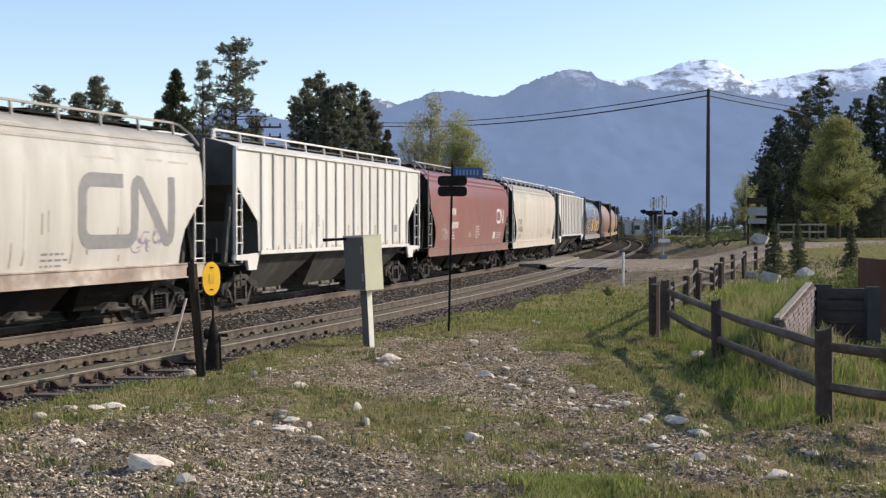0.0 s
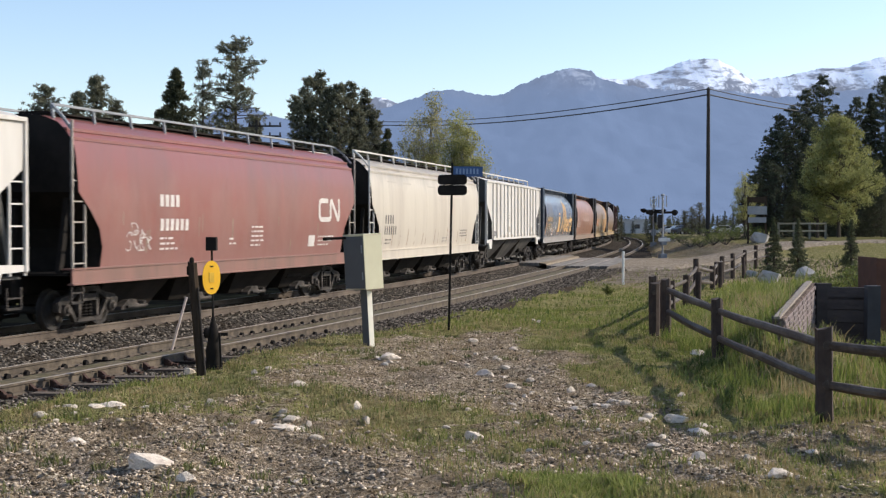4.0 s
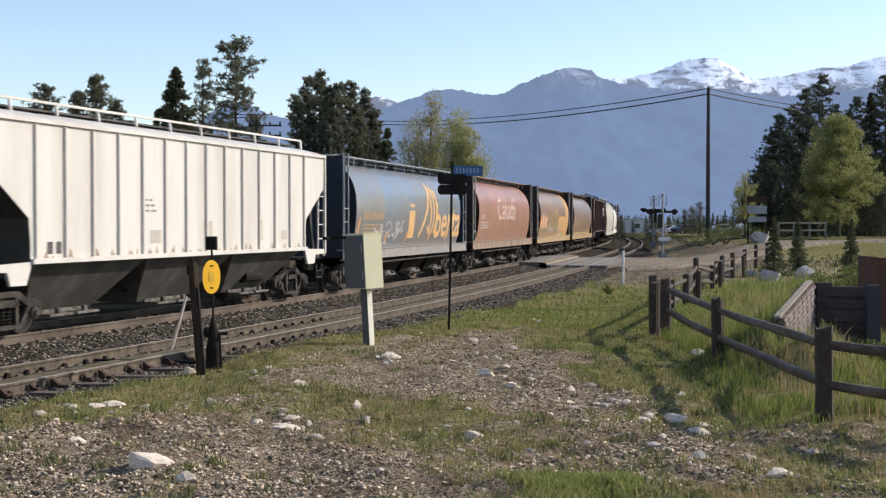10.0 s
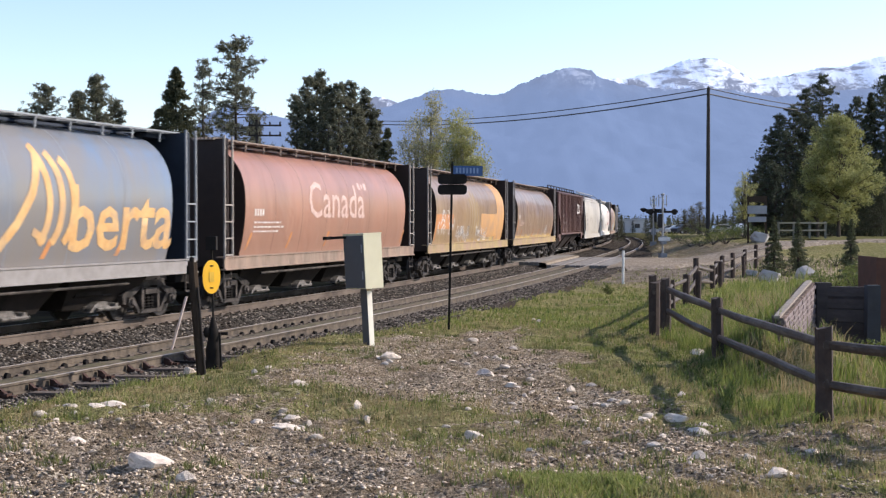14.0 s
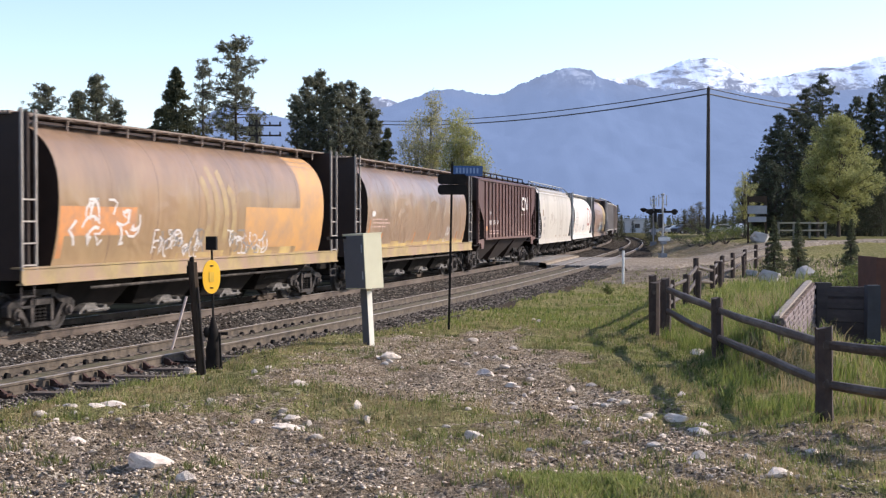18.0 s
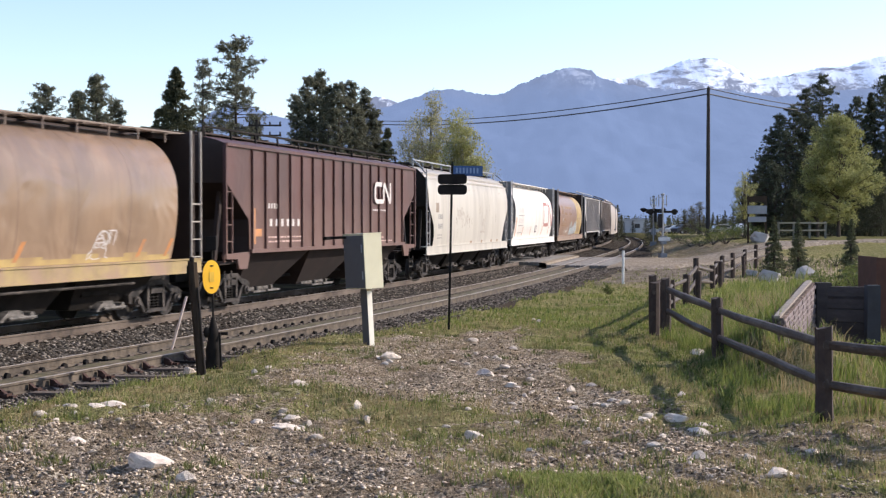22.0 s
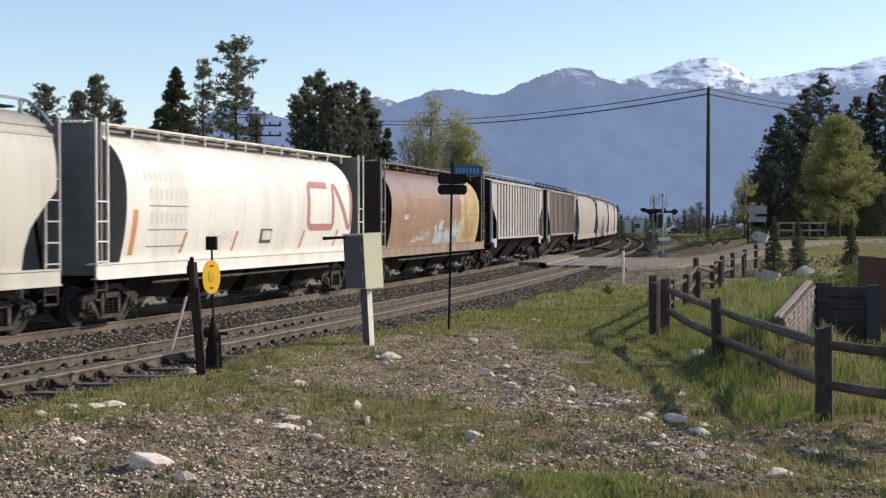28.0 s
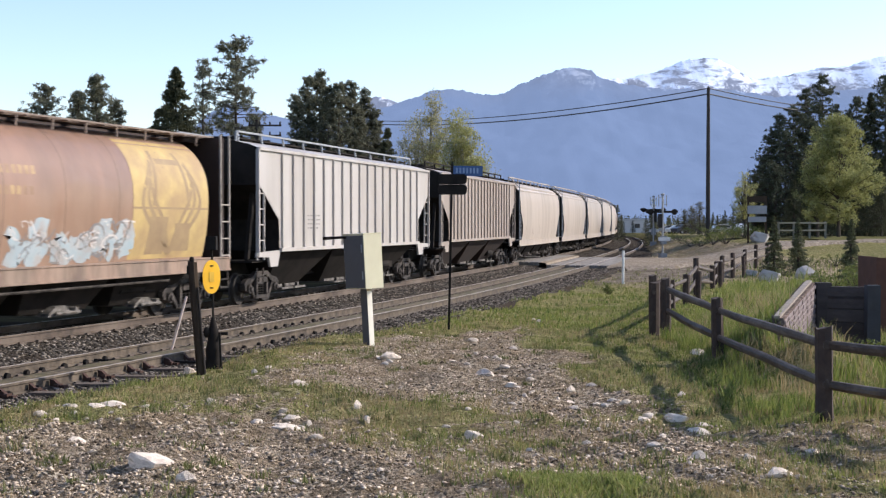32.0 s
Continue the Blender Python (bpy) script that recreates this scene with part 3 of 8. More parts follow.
# ---------------------------------------------------------------- the train
PAINT = {
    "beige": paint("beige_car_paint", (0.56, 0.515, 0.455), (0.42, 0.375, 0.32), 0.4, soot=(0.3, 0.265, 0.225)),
    "white": paint("white_car_paint", (0.65, 0.61, 0.56), (0.48, 0.435, 0.385), 0.36),
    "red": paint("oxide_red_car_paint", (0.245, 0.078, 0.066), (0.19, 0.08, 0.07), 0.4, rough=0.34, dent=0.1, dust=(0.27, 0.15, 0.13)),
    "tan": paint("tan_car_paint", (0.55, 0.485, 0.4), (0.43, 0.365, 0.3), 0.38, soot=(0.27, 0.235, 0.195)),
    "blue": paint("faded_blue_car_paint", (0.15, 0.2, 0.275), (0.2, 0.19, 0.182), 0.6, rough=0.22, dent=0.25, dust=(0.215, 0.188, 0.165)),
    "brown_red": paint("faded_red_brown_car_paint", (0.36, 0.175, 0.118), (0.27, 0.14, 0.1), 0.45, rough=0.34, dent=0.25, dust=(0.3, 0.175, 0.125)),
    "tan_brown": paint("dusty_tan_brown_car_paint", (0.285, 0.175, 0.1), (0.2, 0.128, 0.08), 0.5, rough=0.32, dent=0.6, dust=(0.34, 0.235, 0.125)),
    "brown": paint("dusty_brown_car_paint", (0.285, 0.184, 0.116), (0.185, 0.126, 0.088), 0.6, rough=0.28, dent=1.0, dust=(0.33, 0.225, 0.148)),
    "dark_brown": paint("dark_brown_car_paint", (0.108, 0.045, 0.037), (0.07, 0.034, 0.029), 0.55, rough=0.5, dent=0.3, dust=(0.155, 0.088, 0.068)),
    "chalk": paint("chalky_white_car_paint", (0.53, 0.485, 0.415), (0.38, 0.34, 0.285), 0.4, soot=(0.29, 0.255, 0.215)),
    "bright": paint("bright_white_car_paint", (0.72, 0.68, 0.62), (0.55, 0.485, 0.415), 0.32),
    "grey_white": paint("grey_white_car_paint", (0.45, 0.415, 0.385), (0.34, 0.3, 0.265), 0.45),
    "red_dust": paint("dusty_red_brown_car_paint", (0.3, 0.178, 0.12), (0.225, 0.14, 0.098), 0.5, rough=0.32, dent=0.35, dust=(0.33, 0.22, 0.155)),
    "dust": paint("dusty_tan_grey_car_paint", (0.44, 0.375, 0.315), (0.32, 0.265, 0.215), 0.45),
    "putty": paint("grey_beige_car_paint", (0.36, 0.3, 0.255), (0.25, 0.2, 0.165), 0.5),
}
INK = {
    "white": material("white_lettering", (0.64, 0.6, 0.56), (0.48, 0.42, 0.38), rough=0.6, scale=5),
    "grey": material("grey_lettering", (0.2, 0.19, 0.19), (0.26, 0.24, 0.22), rough=0.6, scale=5),
    "dark": material("black_lettering", (0.06, 0.055, 0.055), (0.1, 0.09, 0.085), rough=0.6, scale=5),
    "orange": material("orange_marking", (0.62, 0.25, 0.075), (0.42, 0.2, 0.09), rough=0.6, scale=3, third=(0.3, 0.18, 0.115), third_scale=2, amount=0.4),
    "gold": material("gold_lettering", (0.66, 0.42, 0.18), (0.55, 0.3, 0.11), rough=0.6, scale=2.5, third=(0.4, 0.28, 0.18), third_scale=1.4, amount=0.35, sharp=0.15),
    "ochre": material("ochre_panel_paint", (0.52, 0.32, 0.09), (0.38, 0.245, 0.09), rough=0.6, scale=2, third=(0.3, 0.2, 0.12), third_scale=1, amount=0.55),
    "amber": material("amber_panel_paint", (0.56, 0.29, 0.095), (0.43, 0.24, 0.1), rough=0.6, scale=2, third=(0.36, 0.22, 0.125), third_scale=1.1, amount=0.5),
    "lemon": material("pale_yellow_panel_paint", (0.52, 0.38, 0.15), (0.38, 0.27, 0.12), rough=0.6, scale=2.5, third=(0.34, 0.23, 0.12), third_scale=1.2),
    "wine": material("wine_red_marking", (0.33, 0.13, 0.11), (0.42, 0.22, 0.18), rough=0.6, scale=5),
    "sky": material("pale_blue_spray", (0.3, 0.385, 0.415), (0.44, 0.46, 0.45), rough=0.6, scale=3, third=(0.34, 0.28, 0.24), third_scale=1.5, amount=0.4),
    "violet": material("violet_spray", (0.35, 0.27, 0.36), rough=0.6),
    "dirty": material("dirt_smear", (0.34, 0.275, 0.215), (0.25, 0.2, 0.155), rough=0.9, scale=4),
    "pale_dirt": material("pale_dirt_smear", (0.5, 0.45, 0.38), (0.4, 0.35, 0.3), rough=0.9, scale=4),
    "brown": material("brown_streak", (0.4, 0.3, 0.22), (0.3, 0.22, 0.16), rough=0.8, scale=6),
    "blush": material("faded_pink_lettering", (0.6, 0.45, 0.39), (0.46, 0.29, 0.24), rough=0.6, scale=5),
    "wash": material("washed_out_lettering", (0.5, 0.46, 0.43), (0.62, 0.57, 0.52), rough=0.6, scale=5),
    "faint": material("faded_yellow_lettering", (0.46, 0.32, 0.16), (0.3, 0.19, 0.12), rough=0.6, scale=3, third=(0.26, 0.165, 0.115), third_scale=1.5, amount=0.4),
    "straw": material("worn_straw_marking", (0.36, 0.26, 0.125), (0.28, 0.19, 0.115), rough=0.5, scale=2.2, sharp=0.12),
    "red_wash": material("faded_brown_wash", (0.25, 0.17, 0.1), (0.33, 0.235, 0.125), rough=0.6, scale=3),
    "green": material("pale_green_plate", (0.4, 0.55, 0.38), rough=0.6),
}


def sect_rib():
    half = [(1.56, 1.44, 6.75), (1.56, 1.85, 6.75), (1.56, 2.3, 6.8), (1.56, 3.22, 8.13), (1.56, 4.2, 8.2), (1.3, 4.3, 8.2), (0.8, 4.42, 8.2), (0.3, 4.47, 8.2)]
    return half


def sect_smooth():
    half = [(1.46, 1.2, 7.05), (1.54, 1.7, 7.05), (1.57, 2.1, 7.2), (1.585, 2.5, 7.6), (1.585, 2.85, 8.02), (1.57, 3.3, 8.05), (1.54, 3.6, 8.05), (1.47, 3.92, 8.05), (1.44, 3.93, 8.05), (1.3, 4.12, 8.05), (1.12, 4.28, 8.05), (0.75, 4.42, 8.05), (0.3, 4.46, 8.05)]
    return half


def sect_round():
    """Full at the shoulder, drawn in a little below, arched above."""
    out = [(1.58 - 0.2 * ((2.75 - z) / 1.4) ** 2, z, 7.0) for z in (1.33, 1.6, 1.9, 2.2, 2.5, 2.75)]
    for i in range(1, 11):
        a = i / 10 * 1.42
        out.append((1.58 * math.cos(a) ** 0.86, 2.75 + 1.56 * math.sin(a) ** 0.86, 7.0))
    return out


SECT = {"rib": sect_rib(), "smooth": sect_smooth(), "round": sect_round()}


def side_y(kind, z):
    """Distance of the car's skin from its middle at the height z."""
    rows = SECT[kind]
    return float(np.interp(z, [r[1] for r in rows], [r[0] for r in rows])) + (0.0 if kind != "rib" else 0.0)


def make_body(kind):
    rows = SECT[kind]
    ring = [(-y, z, xe) for y, z, xe in rows] + [(y, z, xe) for y, z, xe in reversed(rows)]
    nx = 9 if kind == "round" else 3
    mb = MB()
    v = [(xe * (2 * i / (nx - 1) - 1), y, z) for y, z, xe in ring for i in range(nx)]
    f = [(j * nx + i, j * nx + i + 1, (j + 1) * nx + i + 1, (j + 1) * nx + i) for j in range(len(ring) - 1) for i in range(nx - 1)]
    f += [((len(ring) - 1) * nx + i, (len(ring) - 1) * nx + i + 1, i + 1, i) for i in range(nx - 1)]
    mb.add(v, f)
    return mb


def make_seam():
    """A welded seam round a tank."""
    pts = [(-y, z) for y, z, _ in SECT["round"]] + [(y, z) for y, z, _ in reversed(SECT["round"])]
    v = [(x, y * 1.0015, 2.4 + (z - 2.4) * 1.0015) for y, z in pts for x in (-0.014, 0.014)]
    return MB().add(v, [(2 * i, 2 * i + 1, 2 * i + 3, 2 * i + 2) for i in range(len(pts) - 1)])


def make_end(kind, sg):
    """The dark end sheet, sloping in over the truck."""
    rows = SECT[kind]
    mb = MB()
    if kind == "round":
        v = [(sg * 7.01, -y, z) for y, z, _ in rows] + [(sg * 7.01, y, z) for y, z, _ in reversed(rows)]
        return mb.add(v, [tuple(range(len(v)))])
    v = []
    for y, z, xe in rows:
        v += [(sg * (xe + 0.01), -y + 0.01, z), (sg * (xe + 0.01), y - 0.01, z)]
    return mb.add(v, [(2 * i, 2 * i + 1, 2 * i + 3, 2 * i + 2) for i in range(len(rows) - 1)])


def end_pieces(kind, sg):
    """What stands at a car's end besides the sheet: (name, mesh)."""
    if kind == "round":
        lo, hi = min(sg * 7.0, sg * 7.88), max(sg * 7.0, sg * 7.88)
        return [("end_plate", lambda: MB().box(min(sg * 7.88, sg * 7.94), max(sg * 7.88, sg * 7.94), -1.5, 1.5, 1.1, 4.34)),
                ("end_roof", lambda: MB().box(lo, hi, -0.9, 0.9, 4.2, 4.3)), ("end_web", lambda: MB().box(lo, hi, -0.05, 0.05, 1.1, 4.2))]
    out = [("end_platform", lambda: MB().box(min(sg * 6.6, sg * 8.25), max(sg * 6.6, sg * 8.25), -1.4, 1.4, 1.15, 1.2))]
    for y in (-1.2, 0.0, 1.2):
        out.append(("end_post", lambda y=y: MB().beam((sg * 8.15, y, 1.2), (sg * 7.75, y, 3.1), 0.1, 0.14)))
    return out


def make_ladder(kind, top, wide=0.46):
    """Two stiles with rungs above the sill; the outer stile of most cars runs on to the roof."""
    mb = MB()
    foot = 1.3 if kind != "rib" else 1.22
    head = {"rib": 3.3, "smooth": 3.0, "round": 4.4}[kind]
    for x in (-wide / 2, wide / 2):
        mb.beam((x, 0, foot), (x, 0, top if x < 0 or kind == "round" else head), 0.045, 0.045)
    z = foot + 0.1
    while z < (3.1 if kind != "round" else 2.7):
        mb.beam((-wide / 2, 0, z), (wide / 2, 0, z), 0.03, 0.03)
        z += 0.42
    return mb


def make_sill(sg, z0, z1):
    """A pressed channel: ledge above, web, and lip below, in one profile."""
    o = [(1.3, z1), (1.565, z1), (1.565, z1 - 0.03), (1.54, z1 - 0.035), (1.54, z0 + 0.04), (1.575, z0 + 0.035), (1.575, z0), (1.42, z0), (1.42, z0 + 0.035), (1.5, z0 + 0.04), (1.5, z1 - 0.035), (1.3, z1 - 0.03)]
    n = len(o)
    return MB().add([(x, sg * y, z) for x in (-8.2, 8.2) for y, z in o], [(i, (i + 1) % n, n + (i + 1) % n, n + i) for i in range(n)] + [tuple(range(n)), tuple(range(2 * n - 1, n - 1, -1))])


def make_stirrup(wide=0.42):
    """The step that hangs below the sill."""
    mb = MB()
    for x in (-wide / 2, wide / 2):
        mb.beam((x, 0, 1.0), (x, 0, 0.6), 0.03, 0.03)
    return mb.beam((-wide / 2, 0, 0.6), (wide / 2, 0, 0.6), 0.03, 0.05).beam((-wide / 2, 0, 0.8), (wide / 2, 0, 0.8), 0.03, 0.03)


def make_roofwalk(kind):
    mb = MB()
    if kind == "round":
        for y0, y1 in ((-1.14, -0.58), (0.58, 1.14)):
            for y in np.linspace(y0, y1, 6):
                mb.beam((-8.05, y, 4.35), (8.05, y, 4.35), 0.065, 0.035)
            for x in np.linspace(-8.0, 8.0, 24):
                mb.beam((x, y0 - 0.02, 4.32), (x, y1 + 0.02, 4.32), 0.06, 0.03)
            for x in np.linspace(-7.2, 7.2, 13):
                mb.beam((x, y0, 4.32), (x, y0 * 0.99, 4.1), 0.035, 0.035)
    else:
        ex = 7.85 if kind == "smooth" else 8.0
        for y in (-0.86, 0.86):
            mb.beam((-ex, y, 4.66), (ex, y, 4.66), 0.07, 0.05)
            for x in np.linspace(-ex, ex, 11):
                mb.beam((x, y, 4.66), (x, y * 1.05, 4.33), 0.05, 0.05)
            for e in (-1, 1):       # the hand rail bends down to the ladder, or ends in an upright hoop
                q = [(e * ex, y, 4.66), (e * (ex + 0.06), y, 4.62), (e * (ex + 0.08), y, 4.36)] if kind == "rib" else [(e * ex, y, 4.66), (e * (ex + 0.12), y * 1.12, 4.62), (e * (ex + 0.2), y * 1.4, 4.42), (e * (ex + 0.22), y * 1.7, 4.12)]
                for p0, p1 in zip(q[:-1], q[1:]):
                    mb.beam(p0, p1, 0.05, 0.05)
    return mb


def make_hatches(kind):
    mb = MB()
    z = 4.46 if kind != "round" else 4.3
    mb.box(-7.3, 7.3, -0.3, 0.3, z - 0.06, z + 0.12)
    for x in np.linspace(-6.6, 6.6, 8):
        mb.box(x - 0.06, x + 0.06, -0.42, 0.42, z, z + 0.16)
    for y in (-0.62, 0.62):
        mb.box(-7.8, 7.8, y - 0.16, y + 0.16, z + 0.02, z + 0.06)
    return mb


def make_bay(kind, w):
    """A discharge hopper, wide above and narrow below."""
    mb = MB()
    t, b, yt, yb, zt, zb = w / 2, w * (0.27 if kind == "rib" else 0.36), 1.5 if kind == "rib" else 1.4, 0.62 if kind == "rib" else 0.8, 1.46 if kind == "rib" else 1.25, 0.36
    v = [(sx * t, sy * yt, zt) for sx, sy in ((-1, -1), (1, -1), (1, 1), (-1, 1))] + [(sx * b, sy * yb, zb) for sx, sy in ((-1, -1), (1, -1), (1, 1), (-1, 1))]
    return mb.add(v, [(0, 1, 5, 4), (1, 2, 6, 5), (2, 3, 7, 6), (3, 0, 4, 7), (4, 5, 6, 7), (3, 2, 1, 0)])


def make_gate(kind, w):
    """Outlet frame and sliding gate at the foot of a hopper."""
    b = w * 0.14
    if kind == "rib":
        mb = MB().box(-b * 1.5, b * 1.5, -0.7, 0.7, 0.33, 0.42)
        for x in (-b * 0.8, b * 0.8):
            mb.box(x - b * 0.7, x + b * 0.7, -1.05, -0.7, 0.3, 0.35).box(x - b * 0.1, x + b * 0.1, -0.98, -0.9, 0.35, 0.46)
        return mb
    mb = MB().box(-b, b, -0.85, 0.85, 0.3, 0.42)
    mb.prism([(-b * 1.1, 0.29), (b, 0.29), (b, 0.37), (b * 0.5, 0.39), (b * 0.3, 0.5), (-b * 0.5, 0.5), (-b, 0.36)], -1.05, -0.85)
    return mb.tube((-b * 0.7, -1.1, 0.35), (b * 1.2, -1.1, 0.35), 0.035, n=6).tube((b * 0.9, -1.12, 0.38), (b * 0.9, -0.85, 0.38), 0.08, n=8)


side_frame_mb = MB()
side_frame_mb.prism([(-1.16, 0.4), (-1.18, 0.58), (-1.04, 0.68), (-0.66, 0.74), (-0.42, 0.88), (0.42, 0.88), (0.66, 0.74), (1.04, 0.68), (1.18, 0.58), (1.16, 0.4), (1.05, 0.38), (1.02, 0.54), (0.74, 0.57),
                     (0.6, 0.63), (0.36, 0.77), (-0.36, 0.77), (-0.6, 0.63), (-0.74, 0.57), (-1.02, 0.54), (-1.05, 0.38)], -0.06, 0.06)
for _e in (-1, 1):      # tension members, column guides and pedestal jaws
    side_frame_mb.prism([(_e * 0.86, 0.58), (_e * 0.75, 0.6), (_e * 0.38, 0.15), (_e * 0.5, 0.15)], -0.05, 0.05)
    side_frame_mb.prism([(_e * 0.39, 0.8), (_e * 0.3, 0.8), (_e * 0.3, 0.24), (_e * 0.39, 0.24)], -0.07, 0.07)
    side_frame_mb.prism([(_e * 0.7, 0.5), (_e * 0.75, 0.58), (_e * 0.77, 0.32), (_e * 0.73, 0.3)], -0.05, 0.05)
side_frame_mb.prism([(-0.48, 0.15), (0.48, 0.15), (0.42, 0.23), (-0.42, 0.23)], -0.08, 0.08)
side_frame_mb.box(-0.25, 0.25, -0.09, 0.13, 0.58, 0.72)
SIDE_FRAME = side_frame_mb.mesh("side_frame", M["dusty_truck"])
spring_mb = MB()
for _x in (-0.18, 0.0, 0.18):
    spring_mb.lathe([(0.05, 0.25), (0.075, 0.275), (0.05, 0.3), (0.075, 0.335), (0.05, 0.37), (0.075, 0.405), (0.05, 0.44), (0.075, 0.475), (0.05, 0.51), (0.075, 0.54), (0.05, 0.56)], n=8, at=(_x, 0.04, 0))
SPRINGS = spring_mb.mesh("spring_nest", M["black"])
BEARING = MB().lathe([(0.001, -0.17), (0.06, -0.17), (0.075, -0.15), (0.08, -0.12), (0.12, -0.11), (0.125, 0.1)], "y", 14).mesh("bearing_cap", M["dusty_truck"])
wheel_mb = MB()
for _s in (-1, 1):
    wheel_mb.lathe([(0.1, _s * 0.83), (0.15, _s * 0.82), (0.19, _s * 0.755), (0.33, _s * 0.745), (0.36, _s * 0.8), (0.415, _s * 0.8), (0.42, _s * 0.7), (0.455, _s * 0.685), (0.44, _s * 0.66), (0.1, _s * 0.67)], "y", 20)
wheel_mb.tube((0, -0.92, 0), (0, 0.92, 0), 0.085, n=10)
WHEELSET = wheel_mb.mesh("wheelset", M["wheel"], True)
BOLSTER = MB().box(-0.22, 0.22, -0.95, 0.95, 0.5, 0.78).box(-0.9, 0.9, -0.06, 0.06, 0.35, 0.42).mesh("bolster", M["truck"])
COUPLER = MB().box(0, 0.75, -0.09, 0.09, 0.78, 0.98).box(0.55, 0.86, -0.16, 0.14, 0.72, 1.04).mesh("coupler", M["truck"])
HOSE = MB().tube((0.1, -0.35, 0.85), (0.55, -0.38, 0.35), 0.03, n=6).mesh("air_hose", M["black"])
CENTRE_SILL = MB().box(-8.5, 8.5, -0.32, 0.32, 0.72, 1.12).box(-6.2, 6.2, -0.55, -0.45, 0.62, 0.7).box(-6.2, 6.2, 0.45, 0.55, 0.62, 0.7).mesh("centre_sill", M["black"])
BRAKE_PIPE = MB().tube((-5.6, -1.38, 0.86), (5.4, -1.38, 0.88), 0.035, n=6).mesh("brake_pipe", M["dusty_truck"])
BRAKE = MB().tube((-0.5, -0.9, 0.75), (0.5, -0.9, 0.75), 0.16, n=10).box(0.6, 0.95, -1.0, -0.75, 0.62, 0.95).mesh("brake_cylinder", M["black"])

LIB = {}
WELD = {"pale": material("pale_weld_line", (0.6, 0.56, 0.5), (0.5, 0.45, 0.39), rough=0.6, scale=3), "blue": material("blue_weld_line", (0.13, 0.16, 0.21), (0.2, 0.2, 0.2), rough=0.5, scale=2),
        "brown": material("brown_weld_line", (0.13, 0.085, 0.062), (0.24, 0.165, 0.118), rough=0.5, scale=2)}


def shared(key, build, mats, smooth=False):
    if key not in LIB:
        LIB[key] = build().mesh(key.split("|")[0], mats, smooth)
    return LIB[key]


WHEELS = []      # (car number, wheelset)


def hopper_car(number, kind, coat, label, trim=None, under=None, end=None, sill=None, ladder=None, walk_ink=None, ribs=17):
    """One covered grain hopper; its x runs along the track, its -y side faces the road."""
    body_mat = PAINT[coat]
    # shade on the car ends is put into their dark colour
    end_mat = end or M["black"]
    trim_mat = trim or body_mat
    car = thing("hopper_car", pose(0, 0, 0), label, "rail car", "hopper cars of the train")
    part("body", shared(f"body|{kind}|{coat}", lambda: make_body(kind), body_mat, kind != "rib"), None, car)
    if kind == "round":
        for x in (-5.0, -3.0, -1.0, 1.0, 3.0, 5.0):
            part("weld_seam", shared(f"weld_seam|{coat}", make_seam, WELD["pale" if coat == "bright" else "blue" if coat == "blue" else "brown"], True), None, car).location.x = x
    if kind == "smooth":     # ledges under the roof
        for y, z in ((-1.44, 3.935), (1.44, 3.935), (-1.29, 4.13), (1.29, 4.13)):
            part("roof_ledge", shared(f"roof_ledge|{coat}|{y}", lambda y=y, z=z: MB().box(-8.05, 8.05, y - 0.05, y + 0.05, z - 0.033, z + 0.033), body_mat), None, car)
    for sg in (-1, 1):
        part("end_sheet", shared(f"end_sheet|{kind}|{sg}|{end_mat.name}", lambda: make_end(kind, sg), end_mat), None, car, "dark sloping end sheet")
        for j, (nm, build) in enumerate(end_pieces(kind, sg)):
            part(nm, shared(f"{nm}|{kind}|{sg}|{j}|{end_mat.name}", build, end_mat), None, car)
    sill_mat = sill or body_mat
    for sg in (-1, 1):
        if kind == "rib":
            for e in (-1, 1):
                mb = MB().prism([(e * 6.7, 1.46), (e * 8.3, 1.42), (e * 8.3, 1.3), (e * 7.5, 1.28), (e * 7.4, 1.02), (e * 6.9, 1.02)], sg * 1.57, sg * 1.5)
                part("side_sill", mb, sill_mat, car)
                part("corner_post", MB().box(min(e * 8.18, e * 8.25), max(e * 8.18, e * 8.25), sg * 1.57 - 0.03, sg * 1.57 + 0.03, 1.3, 4.22), trim_mat, car)
        else:
            z0, z1 = (0.96, 1.3) if kind == "smooth" else (1.02, 1.36)
            part("side_sill", shared(f"side_sill|{kind}|{sg}|{sill_mat.name}", lambda: make_sill(sg, z0, z1), sill_mat), None, car)
    if kind == "rib":
        for i in range(ribs):
            x = -6.6 + i * 13.2 / (ribs - 1)
            for sg in (-1, 1):
                part("side_rib", shared(f"side_rib|{trim_mat.name}|{sg}", lambda: MB().add([(-0.03, sg * 1.56, 1.5), (-0.03, sg * 1.62, 1.5), (0.03, sg * 1.62, 1.5), (0.03, sg * 1.56, 1.5), (-0.03, sg * 1.56, 4.14), (-0.03, sg * 1.62, 4.1), (0.03, sg * 1.62, 4.1), (0.03, sg * 1.56, 4.14)],
                                                 [(0, 1, 5, 4), (1, 2, 6, 5), (2, 3, 7, 6), (4, 5, 6, 7), (3, 2, 1, 0)]), trim_mat), None, car).location.x = x
        for sg in (-1, 1):
            part("side_chord", shared(f"side_chord|{coat}|{sg}", lambda: MB().box(-6.75, 6.75, sg * 1.56, sg * 1.64, 1.42, 1.52).box(-8.2, 8.2, sg * 1.54, sg * 1.62, 4.14, 4.22), body_mat), None, car)
    part("roof_hatch", shared(f"roof_hatch|{kind}|{end_mat.name}", lambda: make_hatches(kind), end_mat), None, car, "dark roof hatch trough")
